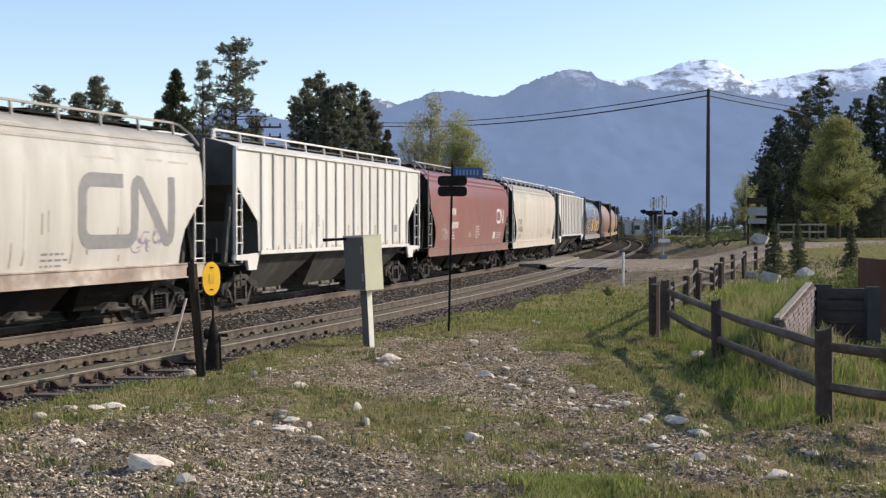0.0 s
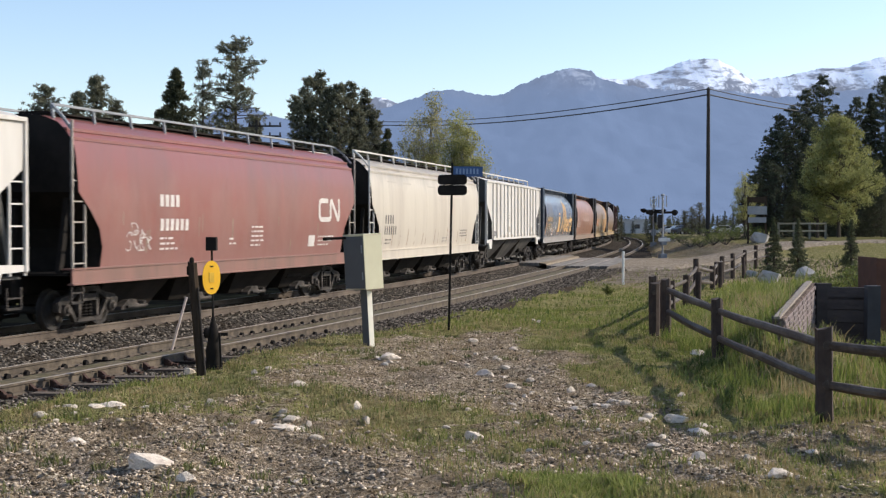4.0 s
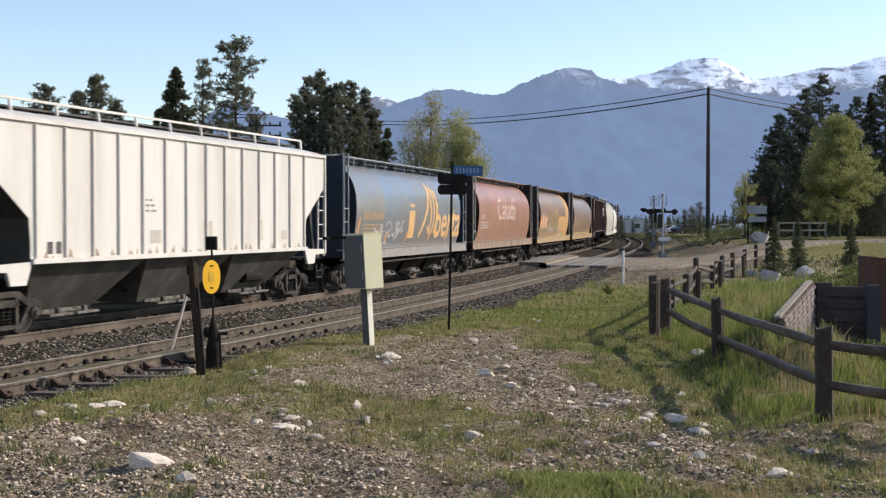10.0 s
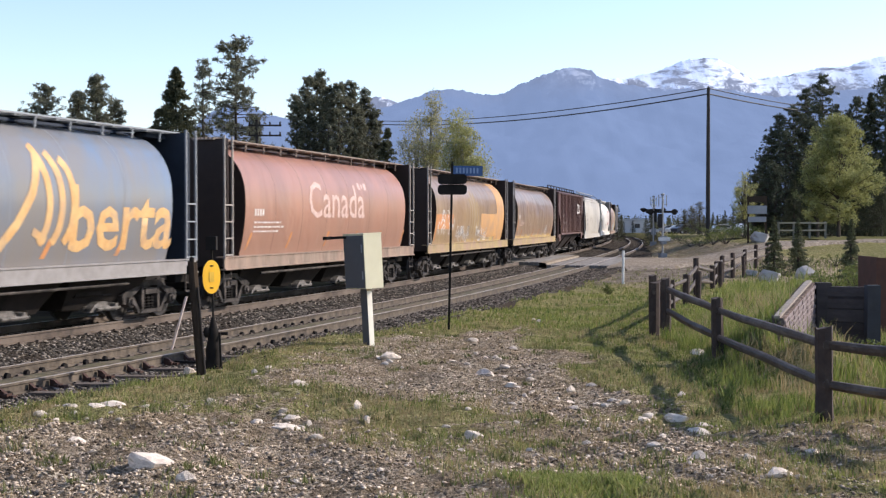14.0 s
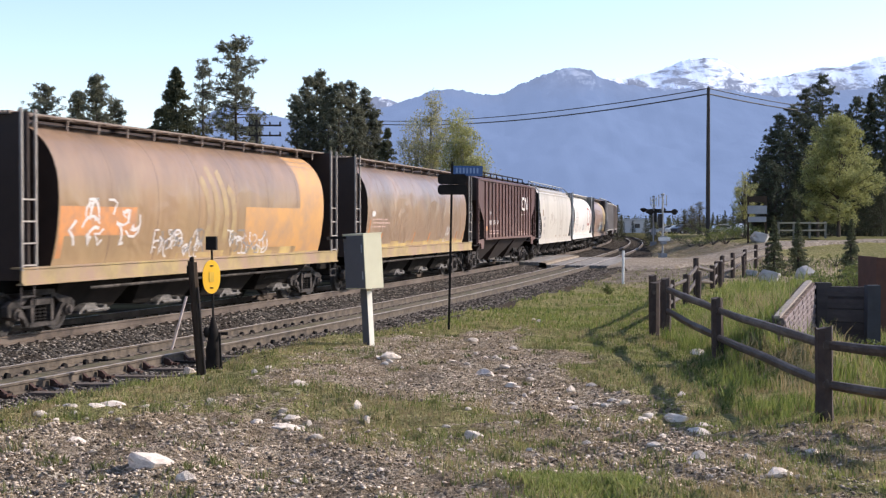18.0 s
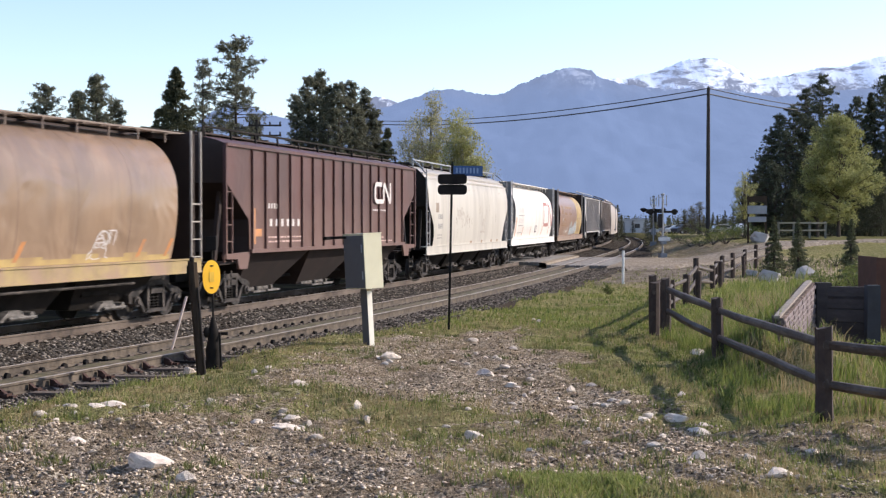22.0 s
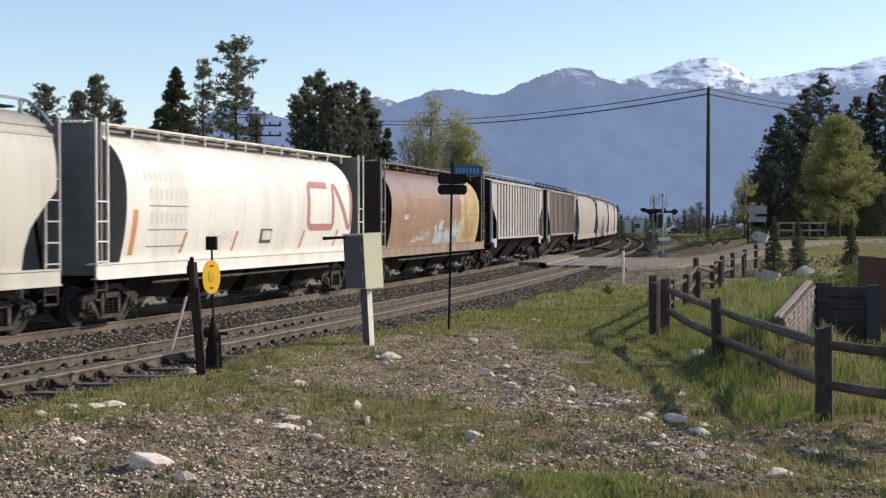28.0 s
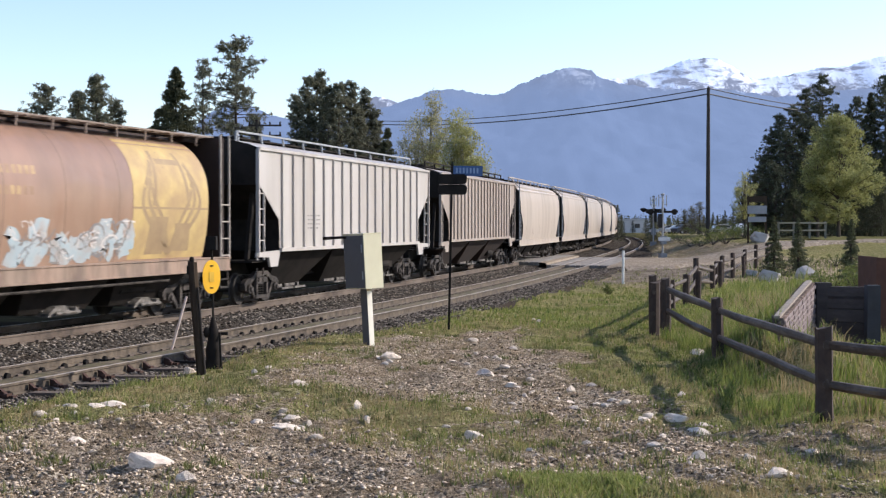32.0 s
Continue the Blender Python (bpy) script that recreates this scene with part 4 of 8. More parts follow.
    part("running_board", shared(f"running_board|{kind}|{(walk_ink or trim_mat).name}", lambda: make_roofwalk(kind), walk_ink or trim_mat), None, car)
    lad = ladder or trim_mat
    top = {"rib": 4.15, "smooth": 4.3, "round": 4.4}[kind]
    lmesh = shared(f"ladder|{kind}|{lad.name}", lambda: make_ladder(kind, top), lad)
    for e in (-1, 1):
        for sg in (-1, 1):
            la = part("ladder", lmesh, None, car)
            la.matrix_basis = pose(e * (7.95 if kind != "rib" else 8.0), sg * 1.53, 0, 0, 0, 0 if e < 0 else 180)
            part("stirrup", shared("stirrup", make_stirrup, M["dusty_truck"]), None, car, "dusty hanging step").matrix_basis = pose(e * 7.95, sg * 1.49, 0)
    n = 3 if kind == "rib" else 4
    w = 13.2 / n
    for i in range(n):
        x = -6.6 + w * (i + 0.5)
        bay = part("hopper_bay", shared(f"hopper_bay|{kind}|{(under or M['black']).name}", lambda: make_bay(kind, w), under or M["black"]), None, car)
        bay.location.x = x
        part("discharge_gate", shared(f"discharge_gate|{kind}", lambda: make_gate(kind, w), M["gate_steel" if kind != "smooth" else "dusty_truck"]), None, bay, "dusty pale discharge gate")
    part("centre_sill", CENTRE_SILL, None, car)
    if kind == "round":
        part("brake_pipe", BRAKE_PIPE, None, car, "thin pale pipe below the sill")
    part("brake_cylinder", BRAKE, None, car).location.x = 4.4
    for e in (-1, 1):
        c = part("coupler", COUPLER, None, car)
        c.matrix_basis = pose(e * 8.22, 0, 0, 0, 0, 0 if e > 0 else 180)
        part("air_hose", HOSE, None, c)
        tr = new("truck")
        tr.parent = car
        tr.matrix_basis = pose(e * 6.85, 0, 0)
        part("bolster", BOLSTER, None, tr)
        for sg in (-1, 1):
            for nm, me in (("side_frame", SIDE_FRAME), ("spring_nest", SPRINGS)):
                part(nm, me, None, tr).matrix_basis = pose(0, sg * 1.02, 0, 0, 0, 0 if sg < 0 else 180)
            for bx in (-0.89, 0.89):
                part("bearing_cap", BEARING, None, tr).matrix_basis = pose(bx, sg * 1.02, 0.43, 0, 0, 0 if sg < 0 else 180)
            ws = part("wheelset", WHEELSET, None, tr)
            ws.location = (sg * 0.89, 0, 0.42)
            WHEELS.append((number, ws))
    return car


# markings follow the car's skin
def skin(kind, x, z, lift=0.014):
    return (x, -side_y(kind, z) - (lift * 0.4 if lift < 0.05 else lift), z)


def patch(mb, kind, x0, x1, z0, z1, slant=0.0, lift=0.014, n=6):
    """A painted field between two lengths and two heights."""
    k = max(1, int(abs(z1 - z0) / 0.1))
    v = [skin(kind, x + slant * (j / k), z0 + (z1 - z0) * j / k, lift) for j in range(k + 1) for x in (x0, x1)]
    return mb.add(v, [(2 * j, 2 * j + 1, 2 * j + 3, 2 * j + 2) for j in range(k)])


def ribbon(mb, kind, pts, w, lift=0.016, smooth=False):
    """A brush stroke through points (x, z)."""
    q = [Vector(a) for a in pts]
    p = []
    for i in range(len(q) - 1):
        a, b, c, d = q[max(i - 1, 0)], q[i], q[i + 1], q[min(i + 2, len(q) - 1)]
        n = max(1, int((c - b).length / 0.12))
        for k in range(n):
            u = k / n
            p.append(0.5 * (2 * b + (c - a) * u + (2 * a - 5 * b + 4 * c - d) * u * u + (3 * b - a - 3 * c + d) * u ** 3) if smooth else b.lerp(c, u))
    p.append(q[-1])
    v = []
    for i, q in enumerate(p):
        d = (p[min(i + 1, len(p) - 1)] - p[max(i - 1, 0)]).normalized()
        s = Vector((-d.y, d.x)) * w / 2
        v += [skin(kind, q.x - s.x, q.y - s.y, lift), skin(kind, q.x + s.x, q.y + s.y, lift)]
    return mb.add(v, [(2 * i, 2 * i + 1, 2 * i + 3, 2 * i + 2) for i in range(len(p) - 1)])


def kind_smooth(mb):
    return len(mb.f) < 400


def mark(car, name, mb, ink, label=""):
    ob = part(name, mb, INK[ink], car, label, smooth=kind_smooth(mb))
    if name in ("dirt_run", "rust_streak", "graffiti", "fine_print"):
        tagged(ob, kind="stuff")
    return ob


def bars(car, kind, x, z, count, w, h, ink, gap=0.35, lift=0.014, name="lettering"):
    """A row of plain upright bars in place of characters."""
    for i in range(count):
        mark(car, name, patch(MB(), kind, x + i * w, x + i * w + w * (1 - gap), z, z + h, lift=lift), ink)


def emblem(car, kind, x, z, w, h, t, ink, lift=0.016):
    """An open rounded bracket beside a zigzag band."""
    mb = MB()
    r = min(t * 1.15, h * 0.3)

    def arc(cx, cz, rr, a0, a1, n=5):
        return [(cx + rr * math.cos(radians(a0 + (a1 - a0) * i / n)), cz + rr * math.sin(radians(a0 + (a1 - a0) * i / n))) for i in range(n + 1)]
    b, c = x + w * 0.56, x + w
    k = w * 0.045
    ribbon(mb, kind, [(x + w * 0.43, z + h)] + arc(x + r, z + h - r, r, 90, 180) + arc(x + r, z + r, r, 180, 270) + arc(b - r * 0.8, z + r * 0.8, r * 0.8, 270, 360)
           + arc(b + k, z + h - k, k, 180, 20, 4) + arc(c - k, z + k, k, 200, 360, 4) + [(c, z + h + t * 0.5)], t, lift)
    return mark(car, "emblem", mb, ink)


def scrawl(car, kind, x, z, w, h, ink, seed, strokes=9, t=0.05):
    """A tangle of sprayed strokes: hooks, loops and slashes that overlap."""
    r = np.random.default_rng(seed)
    mb = MB()
    n = int(strokes * 2.2)
    for i in range(n):
        cx, cz = x + w * (i + r.uniform(0.1, 0.9)) / n, z + h * r.uniform(0.3, 0.7)
        a, turn = r.uniform(0, 6.28), r.choice((-1, 1)) * r.uniform(0.25, 0.75)
        p, q = [(cx, cz)], h * r.uniform(0.12, 0.24)
        for k in range(int(r.integers(4, 8))):
            a += turn if r.random() < 0.75 else r.uniform(1.6, 2.6)
            px, pz = p[-1][0] + q * math.cos(a), p[-1][1] + q * math.sin(a)
            p.append((min(max(px, x - 0.1), x + w + 0.1), min(max(pz, z), z + h)))
        ribbon(mb, kind, p, t * r.uniform(0.5, 0.95), 0.018 + 0.002 * (i % 3), True)
    return mark(car, "graffiti", mb, ink, "tangle of sprayed graffiti strokes")


def word(car, kind, text, x, z, size, ink, stretch=1.0, shear=0.0, weight=0.0):
    cu = bpy.data.curves.new("word", "FONT")
    cu.body, cu.size, cu.resolution_u, cu.shear, cu.offset = text, size, 2, shear, weight
    tmp = bpy.data.objects.new("word", cu)
    me = bpy.data.meshes.new_from_object(tmp)
    bpy.data.objects.remove(tmp)
    bpy.data.curves.remove(cu)
    bm = bmesh.new()
    bm.from_mesh(me)
    bmesh.ops.triangulate(bm, faces=bm.faces)
    for k in range(2):
        long_ones = [e for e in bm.edges if e.calc_length() > 0.3]
        if long_ones:
            bmesh.ops.subdivide_edges(bm, edges=long_ones, cuts=1)
            bmesh.ops.triangulate(bm, faces=bm.faces)
    for v in bm.verts:
        v.co = skin(kind, x + v.co.x * stretch, z + v.co.y, 0.02)
    bm.to_mesh(me)
    bm.free()
    me.materials.append(INK[ink])
    return part("lettering", me, None, car)


def small_print(car, kind, x, z, seed, ink, rows=3, w=0.9):
    r = np.random.default_rng(seed)
    mb = MB()
    for j in range(rows):
        xx = x
        while xx < x + w * r.uniform(0.6, 1):
            d = r.uniform(0.08, 0.25)
            patch(mb, kind, xx, xx + d, z - j * 0.12, z - j * 0.12 + 0.045)
            xx += d + 0.06
    return mark(car, "fine_print", mb, ink)


def seams(car, kind, xs, ink="brown"):
    """Faint lines along the upright welds and tapering rust runs at their feet."""
    mb, low = MB(), MB()
    for i, x in enumerate(xs):
        patch(mb, kind, x, x + 0.025, 1.5 + 0.1 * (i % 3), 3.2 + 0.3 * (i % 2), lift=0.01)
        h = 0.35 + 0.22 * ((i * 7) % 3)
        low.add([skin(kind, x - 0.03, 1.42, 0.012), skin(kind, x + 0.05, 1.42, 0.012), skin(kind, x + 0.07, 1.42 + h * 0.6, 0.012), skin(kind, x + 0.05, 1.42 + h, 0.012), skin(kind, x + 0.03, 1.42 + h * 0.6, 0.012)], [(0, 1, 2, 4), (4, 2, 3)])
    mark(car, "rust_streak", mb, "pale_dirt")
    return mark(car, "rust_streak", low, ink)


def smears(car, kind, seed, n=14, ink="dirty", z0=1.35, z1=2.6):
    """Short dirt runs low on the side."""
    r = np.random.default_rng(seed)
    mb = MB()
    for i in range(n):
        x, z, h = r.uniform(-6.3, 6.3), r.uniform(z0, z1 - 0.4), r.uniform(0.15, 0.6)
        patch(mb, kind, x, x + r.uniform(0.02, 0.06), z, z + h, lift=0.011)
    return mark(car, "dirt_run", mb, ink)


def roof_grime(car, kind, seed):
    """Dirt lying along the ledges under the roof."""
    r = np.random.default_rng(seed)
    mb = MB()
    for i in range(26):
        x, z, w = r.uniform(-7.6, 6.6), r.choice((3.62, 3.98, 4.02, 4.2)) + r.uniform(-0.03, 0.03), r.uniform(0.2, 1.5)
        patch(mb, kind, x, x + w, z, z + r.uniform(0.02, 0.07), slant=r.uniform(-0.1, 0.1), lift=0.012)
    return mark(car, "dirt_run", mb, "pale_dirt")


def edge_grime(car, seed, ribs=17):
    """Rusty dirt in the foot of the panels between the ribs."""
    r = np.random.default_rng(seed)
    mb = MB()
    for i in range(ribs - 1):
        x0 = -6.52 + i * 13.2 / (ribs - 1)
        for k in range(3):
            a = x0 + r.uniform(0, 0.5)
            v = [skin("rib", a, 1.525, 0.012), skin("rib", a + r.uniform(0.05, 0.2), 1.525, 0.012), skin("rib", a + r.uniform(0.03, 0.1), 1.56 + r.uniform(0.0, 0.16), 0.012)]
            mb.add(v, [(0, 1, 2)])
    return mark(car, "dirt_run", mb, "brown")


# distance along the track of the gap behind each car at the start, in the order in which they pass
GAPS = [4.96, 23.0, 40.8, 58.68, 76.94, 94.9, 113.13, 131.2, 149.31, 167.23, 184.94, 202.45, 220.68, 239.21, 257.33, 275.48, 293.58]
while len(GAPS) < 27:
    GAPS.append(GAPS[-1] + 18.1)
GAP_SHIFT = 0.4
SPEED, GAIN = 6.7053, 0.02781


def travel(t):
    return SPEED * t + GAIN * (t * t - 32 * t) / 2


CARS = []
DUSTY = material("dusty_rust_steel", (0.28, 0.22, 0.18), (0.17, 0.13, 0.105), rough=0.85, scale=5)


SILL = material("dusty_sill", (0.27, 0.2, 0.15), (0.14, 0.1, 0.078), rough=0.85, scale=2, stretch=(1, 1, 0.3), third=(0.35, 0.24, 0.175), third_scale=1.2, amount=0.4, sharp=0.14)
PALE_LADDER = material("dusty_grey_ladder_steel", (0.42, 0.37, 0.32), (0.25, 0.215, 0.185), rough=0.8, scale=5)
OCHRE_SILL = material("ochre_sill", (0.38, 0.28, 0.12), (0.26, 0.19, 0.1), rough=0.8, scale=1.8, third=(0.3, 0.2, 0.14), third_scale=1.1, amount=0.5, sharp=0.14)
# END colours hold the shade of the car ends, END_GREY also dusty paint
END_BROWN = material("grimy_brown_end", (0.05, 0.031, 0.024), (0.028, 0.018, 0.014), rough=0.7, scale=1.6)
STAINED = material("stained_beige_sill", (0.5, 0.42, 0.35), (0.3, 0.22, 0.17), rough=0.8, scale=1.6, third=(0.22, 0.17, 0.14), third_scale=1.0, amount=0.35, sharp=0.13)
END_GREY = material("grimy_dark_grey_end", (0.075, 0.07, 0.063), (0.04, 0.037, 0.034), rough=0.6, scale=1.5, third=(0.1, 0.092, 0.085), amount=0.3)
# hopper bays, darker than the sides of their cars
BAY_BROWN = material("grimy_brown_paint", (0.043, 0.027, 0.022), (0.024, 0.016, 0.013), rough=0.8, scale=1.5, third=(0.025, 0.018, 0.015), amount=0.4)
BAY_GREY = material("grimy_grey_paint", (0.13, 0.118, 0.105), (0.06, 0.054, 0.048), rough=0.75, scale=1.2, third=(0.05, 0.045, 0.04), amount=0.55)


def build_train():
    c = hopper_car(0, "smooth", "beige", "beige covered hopper car with a grey emblem and rusty streaks", ladder=PAINT["beige"], sill=STAINED)
    emblem(c, "smooth", 2.95, 1.85, 3.6, 1.3, 0.3, "grey")
    scrawl(c, "smooth", 4.8, 1.55, 1.3, 0.5, "violet", 3, 6, 0.04)
    bars(c, "smooth", -4.6, 2.5, 6, 0.28, 0.34, "grey")
    seams(c, "smooth", [1.0, 2.6, 4.4])
    smears(c, "smooth", 1)
    roof_grime(c, "smooth", 201)
    small_print(c, "smooth", 1.6, 1.6, 5, "grey")
    CARS.append(c)
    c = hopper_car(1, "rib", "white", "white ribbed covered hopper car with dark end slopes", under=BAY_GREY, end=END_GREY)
    for x in (-4.82, -3.98):
        bars(c, "rib", x, 2.62, 2, 0.27, 0.26, "wash", 0.45)
        bars(c, "rib", x, 2.02, 2, 0.27, 0.26, "wash", 0.45)
        small_print(c, "rib", x, 1.8, 6, "wash", 3, 0.45)
    for x in (0.35, 3.0, -3.7):
        mark(c, "rust_streak", patch(MB(), "rib", x, x + 0.07, 1.62, 2.2), "dirty")
    mark(c, "placard", patch(MB(), "rib", 5.15, 5.5, 1.95, 2.2), "grey")
    smears(c, "rib", 2, 8)
    edge_grime(c, 204)
    CARS.append(c)
    c = hopper_car(2, "smooth", "red", "oxide-red covered hopper car with a white emblem", sill=paint("dusty_red_sill", (0.26, 0.125, 0.1), (0.17, 0.1, 0.08), 0.5), ladder=PALE_LADDER, walk_ink=M["grey_paint"])
    emblem(c, "smooth", 5.05, 2.33, 1.6, 0.56, 0.14, "white")
    bars(c, "smooth", -4.65, 2.6, 4, 0.25, 0.27, "white")
    bars(c, "smooth", -4.62, 2.05, 6, 0.24, 0.27, "white")
    scrawl(c, "smooth", -6.0, 1.62, 0.9, 0.6, "wash", 111, 5, 0.04)
    sq = MB()
    patch(sq, "smooth", 4.28, 4.75, 1.54, 1.86)
    mark(c, "placard", sq, "white")
    small_print(c, "smooth", 0.3, 2.1, 9, "white", 5, 0.8)
    small_print(c, "smooth", 5.0, 1.8, 10, "white", 3, 1.2)
    small_print(c, "smooth", -4.6, 1.85, 11, "white", 3, 1.0)
    small_print(c, "smooth", -1.0, 1.8, 12, "white", 2, 0.4)
    smears(c, "smooth", 3, 10)
    CARS.append(c)
    c = hopper_car(3, "smooth", "tan", "pale tan covered hopper car with black lettering", ladder=PAINT["white"], walk_ink=PAINT["white"])
    bars(c, "smooth", -6.5, 2.2, 4, 0.29, 0.3, "dark", 0.55)
    bars(c, "smooth", -6.55, 1.82, 6, 0.26, 0.3, "dark", 0.55)
    small_print(c, "smooth", -6.4, 1.62, 13, "dark", 2, 0.8)
    small_print(c, "smooth", 4.6, 1.9, 14, "dark", 3, 1.4)
    small_print(c, "smooth", 1.6, 1.6, 15, "grey", 2, 0.9)
    seams(c, "smooth", [-6.8, -4.6, -2.6, -1.0, 0.9, 3.2, 5.0])
    for x in (-5.6, -3.6, -1.5, 0.3, 2.3, 4.1, 5.75):
        mark(c, "rust_streak", patch(MB(), "smooth", x, x + 0.07, 1.42, 1.95 + 0.1 * math.sin(x), 0.06, 0.011), "brown")
    roof_grime(c, "smooth", 202)
    CARS.append(c)
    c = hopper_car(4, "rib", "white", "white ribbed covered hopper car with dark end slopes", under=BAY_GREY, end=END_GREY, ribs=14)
    small_print(c, "rib", -2.4, 2.7, 17, "grey", 3, 0.5)
    bars(c, "rib", -6.2, 1.6, 2, 0.3, 0.24, "dark")
    for x in (-5.7, -4.86):
        bars(c, "rib", x, 2.72, 2, 0.3, 0.28, "wash", 0.45)
        bars(c, "rib", x, 2.2, 2, 0.3, 0.28, "wash", 0.45)
    for x, w_, h_ in ((-2.2, 0.5, 0.3), (0.4, 0.45, 0.5), (3.5, 0.3, 0.55), (5.0, 0.4, 0.25)):
        mark(c, "faded_panel", patch(MB(), "rib", x, x + w_, 1.75, 1.75 + h_, lift=0.011), "pale_dirt")
    edge_grime(c, 205)
    CARS.append(c)
    c = hopper_car(5, "round", "blue", "faded blue cylindrical hopper car with a gold word mark", trim=M["grey_paint"], sill=material("dusty_grey_sill", (0.31, 0.285, 0.265), (0.2, 0.18, 0.165), rough=0.8), ladder=M["grey_paint"], end=material("dark_blue_steel", (0.03, 0.04, 0.06), (0.02, 0.025, 0.035), rough=0.7))
    mb = MB()
    for i, (x, z1) in enumerate(((1.88, 3.74), (2.3, 3.62), (2.7, 3.5))):
        ribbon(mb, "round", [(x, z1), (x + 0.25, 3.2), (x + 0.38, 2.6), (x + 0.3, 2.1), (x + 0.1, 1.8)], 0.2, 0.022, True)
    ribbon(mb, "round", [(0.72, 1.7), (1.25, 2.2), (1.7, 2.8), (1.95, 3.5)], 0.22, 0.02)
    ribbon(mb, "round", [(1.75, 2.05), (2.2, 1.85)], 0.16, 0.02)
    mark(c, "word_mark_swoosh", mb, "gold")
    word(c, "round", "berta", 2.92, 1.66, 1.9, "gold", 1.02, 0.0, 0.035)
    patch_mb = MB()
    patch(patch_mb, "round", -0.8, -0.05, 1.65, 2.66)
    for dx in (-0.6, -0.4, -0.2):
        ribbon(patch_mb, "round", [(dx - 0.1, 2.78), (dx, 2.9), (dx + 0.08, 2.8)], 0.1)
    mark(c, "flag_panel", patch_mb, "gold")
    bars(c, "round", -6.2, 2.32, 10, 0.23, 0.26, "ochre", 0.45)
    small_print(c, "round", -6.2, 2.12, 18, "ochre", 3, 2.4)
    scrawl(c, "round", -4.9, 1.5, 3.3, 0.75, "white", 19, 11, 0.05)
    for x in (-6.9, -3.6, -1.1, 2.1, 4.75):
        mark(c, "orange_slash", patch(MB(), "round", x, x + 0.16, 1.5, 2.4 if x < -6 else 1.9, 0.22), "orange")
    CARS.append(c)
    c = hopper_car(6, "round", "brown_red", "faded red-brown cylindrical hopper car with a white word", trim=M["black"], ladder=PALE_LADDER, sill=SILL, walk_ink=DUSTY, end=END_BROWN)
    word(c, "round", "Canada", -2.55, 2.38, 1.5, "blush", 1.12, 0.0, 0.01)
    for x0, x1, z0, z1 in ((2.0, 2.2, 3.28, 3.5), (2.6, 2.8, 3.28, 3.5), (2.33, 2.47, 3.33, 3.46)):
        mark(c, "flag_panel", patch(MB(), "round", x0, x1, z0, z1), "blush")
    bars(c, "round", -6.4, 2.4, 4, 0.17, 0.18, "white", 0.45)
    small_print(c, "round", -6.4, 2.2, 20, "white", 3, 2.4)
    for x in (-6.8, -4.0, -1.0, 1.6, 4.1, 6.7):
        mark(c, "orange_slash", patch(MB(), "round", x, x + 0.13, 1.5, 1.95, 0.25), "orange")
    CARS.append(c)
    c = hopper_car(7, "round", "tan_brown", "dusty tan cylindrical hopper car with faded yellow panels and graffiti", trim=M["black"], ladder=PALE_LADDER, sill=OCHRE_SILL, walk_ink=DUSTY, end=END_BROWN)
    mb = MB()
    patch(mb, "round", 5.2, 6.98, 1.4, 4.1)
    mark(c, "yellow_panel", mb, "amber")
    mb = MB()
    for k in range(9):
        patch(mb, "round", -1.9 + k, -1.9 + k + 0.7 + 0.25 * math.sin(k * 2.1), 1.36, 1.5 + 0.06 * math.sin(k * 3.3), lift=0.013)
    mark(c, "dirt_run", mb, "lemon")
    mb = MB()
    patch(mb, "round", 1.6, 5.2, 1.55, 2.62, lift=0.012)
    mark(c, "yellow_panel", mb, "amber")
    for x, z1 in ((-0.8, 3.3), (-0.35, 3.6), (0.15, 3.5), (0.6, 3.1)):
        mark(c, "wheat_mark", ribbon(MB(), "round", [(x + 0.3, 1.7), (x + 0.35, 2.4), (x + 0.2, 2.9), (x - 0.05, z1)], 0.24), "straw")
    mb = MB()
    patch(mb, "round", -6.95, -3.95, 1.95, 2.55, lift=0.01)
    mark(c, "faded_panel", mb, "orange")
    scrawl(c, "round", -6.5, 1.75, 2.6, 0.95, "white", 21, 6, 0.09)
    scrawl(c, "round", -3.0, 1.4, 2.4, 0.65, "white", 22, 8, 0.06)
    scrawl(c, "round", -2.9, 1.4, 2.3, 0.65, "grey", 28, 6, 0.06)
    scrawl(c, "round", 0.7, 1.42, 2.4, 0.6, "wash", 23, 7, 0.06)
    scrawl(c, "round", 0.9, 1.42, 2.0, 0.6, "grey", 27, 5, 0.06)
    mb = MB()
    patch(mb, "round", -6.95, -6.75, 1.5, 2.55, 0.02)
    mark(c, "orange_slash", mb, "orange")
    CARS.append(c)
    c = hopper_car(8, "round", "brown", "dusty brown cylindrical hopper car with yellow spots", trim=M["black"], ladder=PALE_LADDER, sill=OCHRE_SILL, walk_ink=DUSTY, end=END_BROWN)
    small_print(c, "round", -6.4, 2.3, 24, "blush", 3, 2.2)
    mb = MB()
    for k in range(14):
        patch(mb, "round", -6.9 + k * 0.985, -5.92 + k * 0.985, 1.37, 1.52 + 0.05 * math.sin(k * 2.7), lift=0.01)
    mark(c, "dirt_run", mb, "lemon")
    for x in (-6.9, -5.4, -1.2, 1.0, 5.4, 6.6):
        mark(c, "orange_slash", patch(MB(), "round", x, x + 0.14, 1.45, 2.3 if x < -6 else 1.85, 0.2), "orange")
    scrawl(c, "round", 3.6, 1.45, 0.9, 0.6, "white", 25, 5, 0.04)
    mb = MB()
    for x, z0, z1 in ((-6.5, 2.42, 2.6),):
        patch(mb, "round", x, x + 0.34, z0, z1, lift=0.02)
    mark(c, "placard", mb, "wash")
    CARS.append(c)
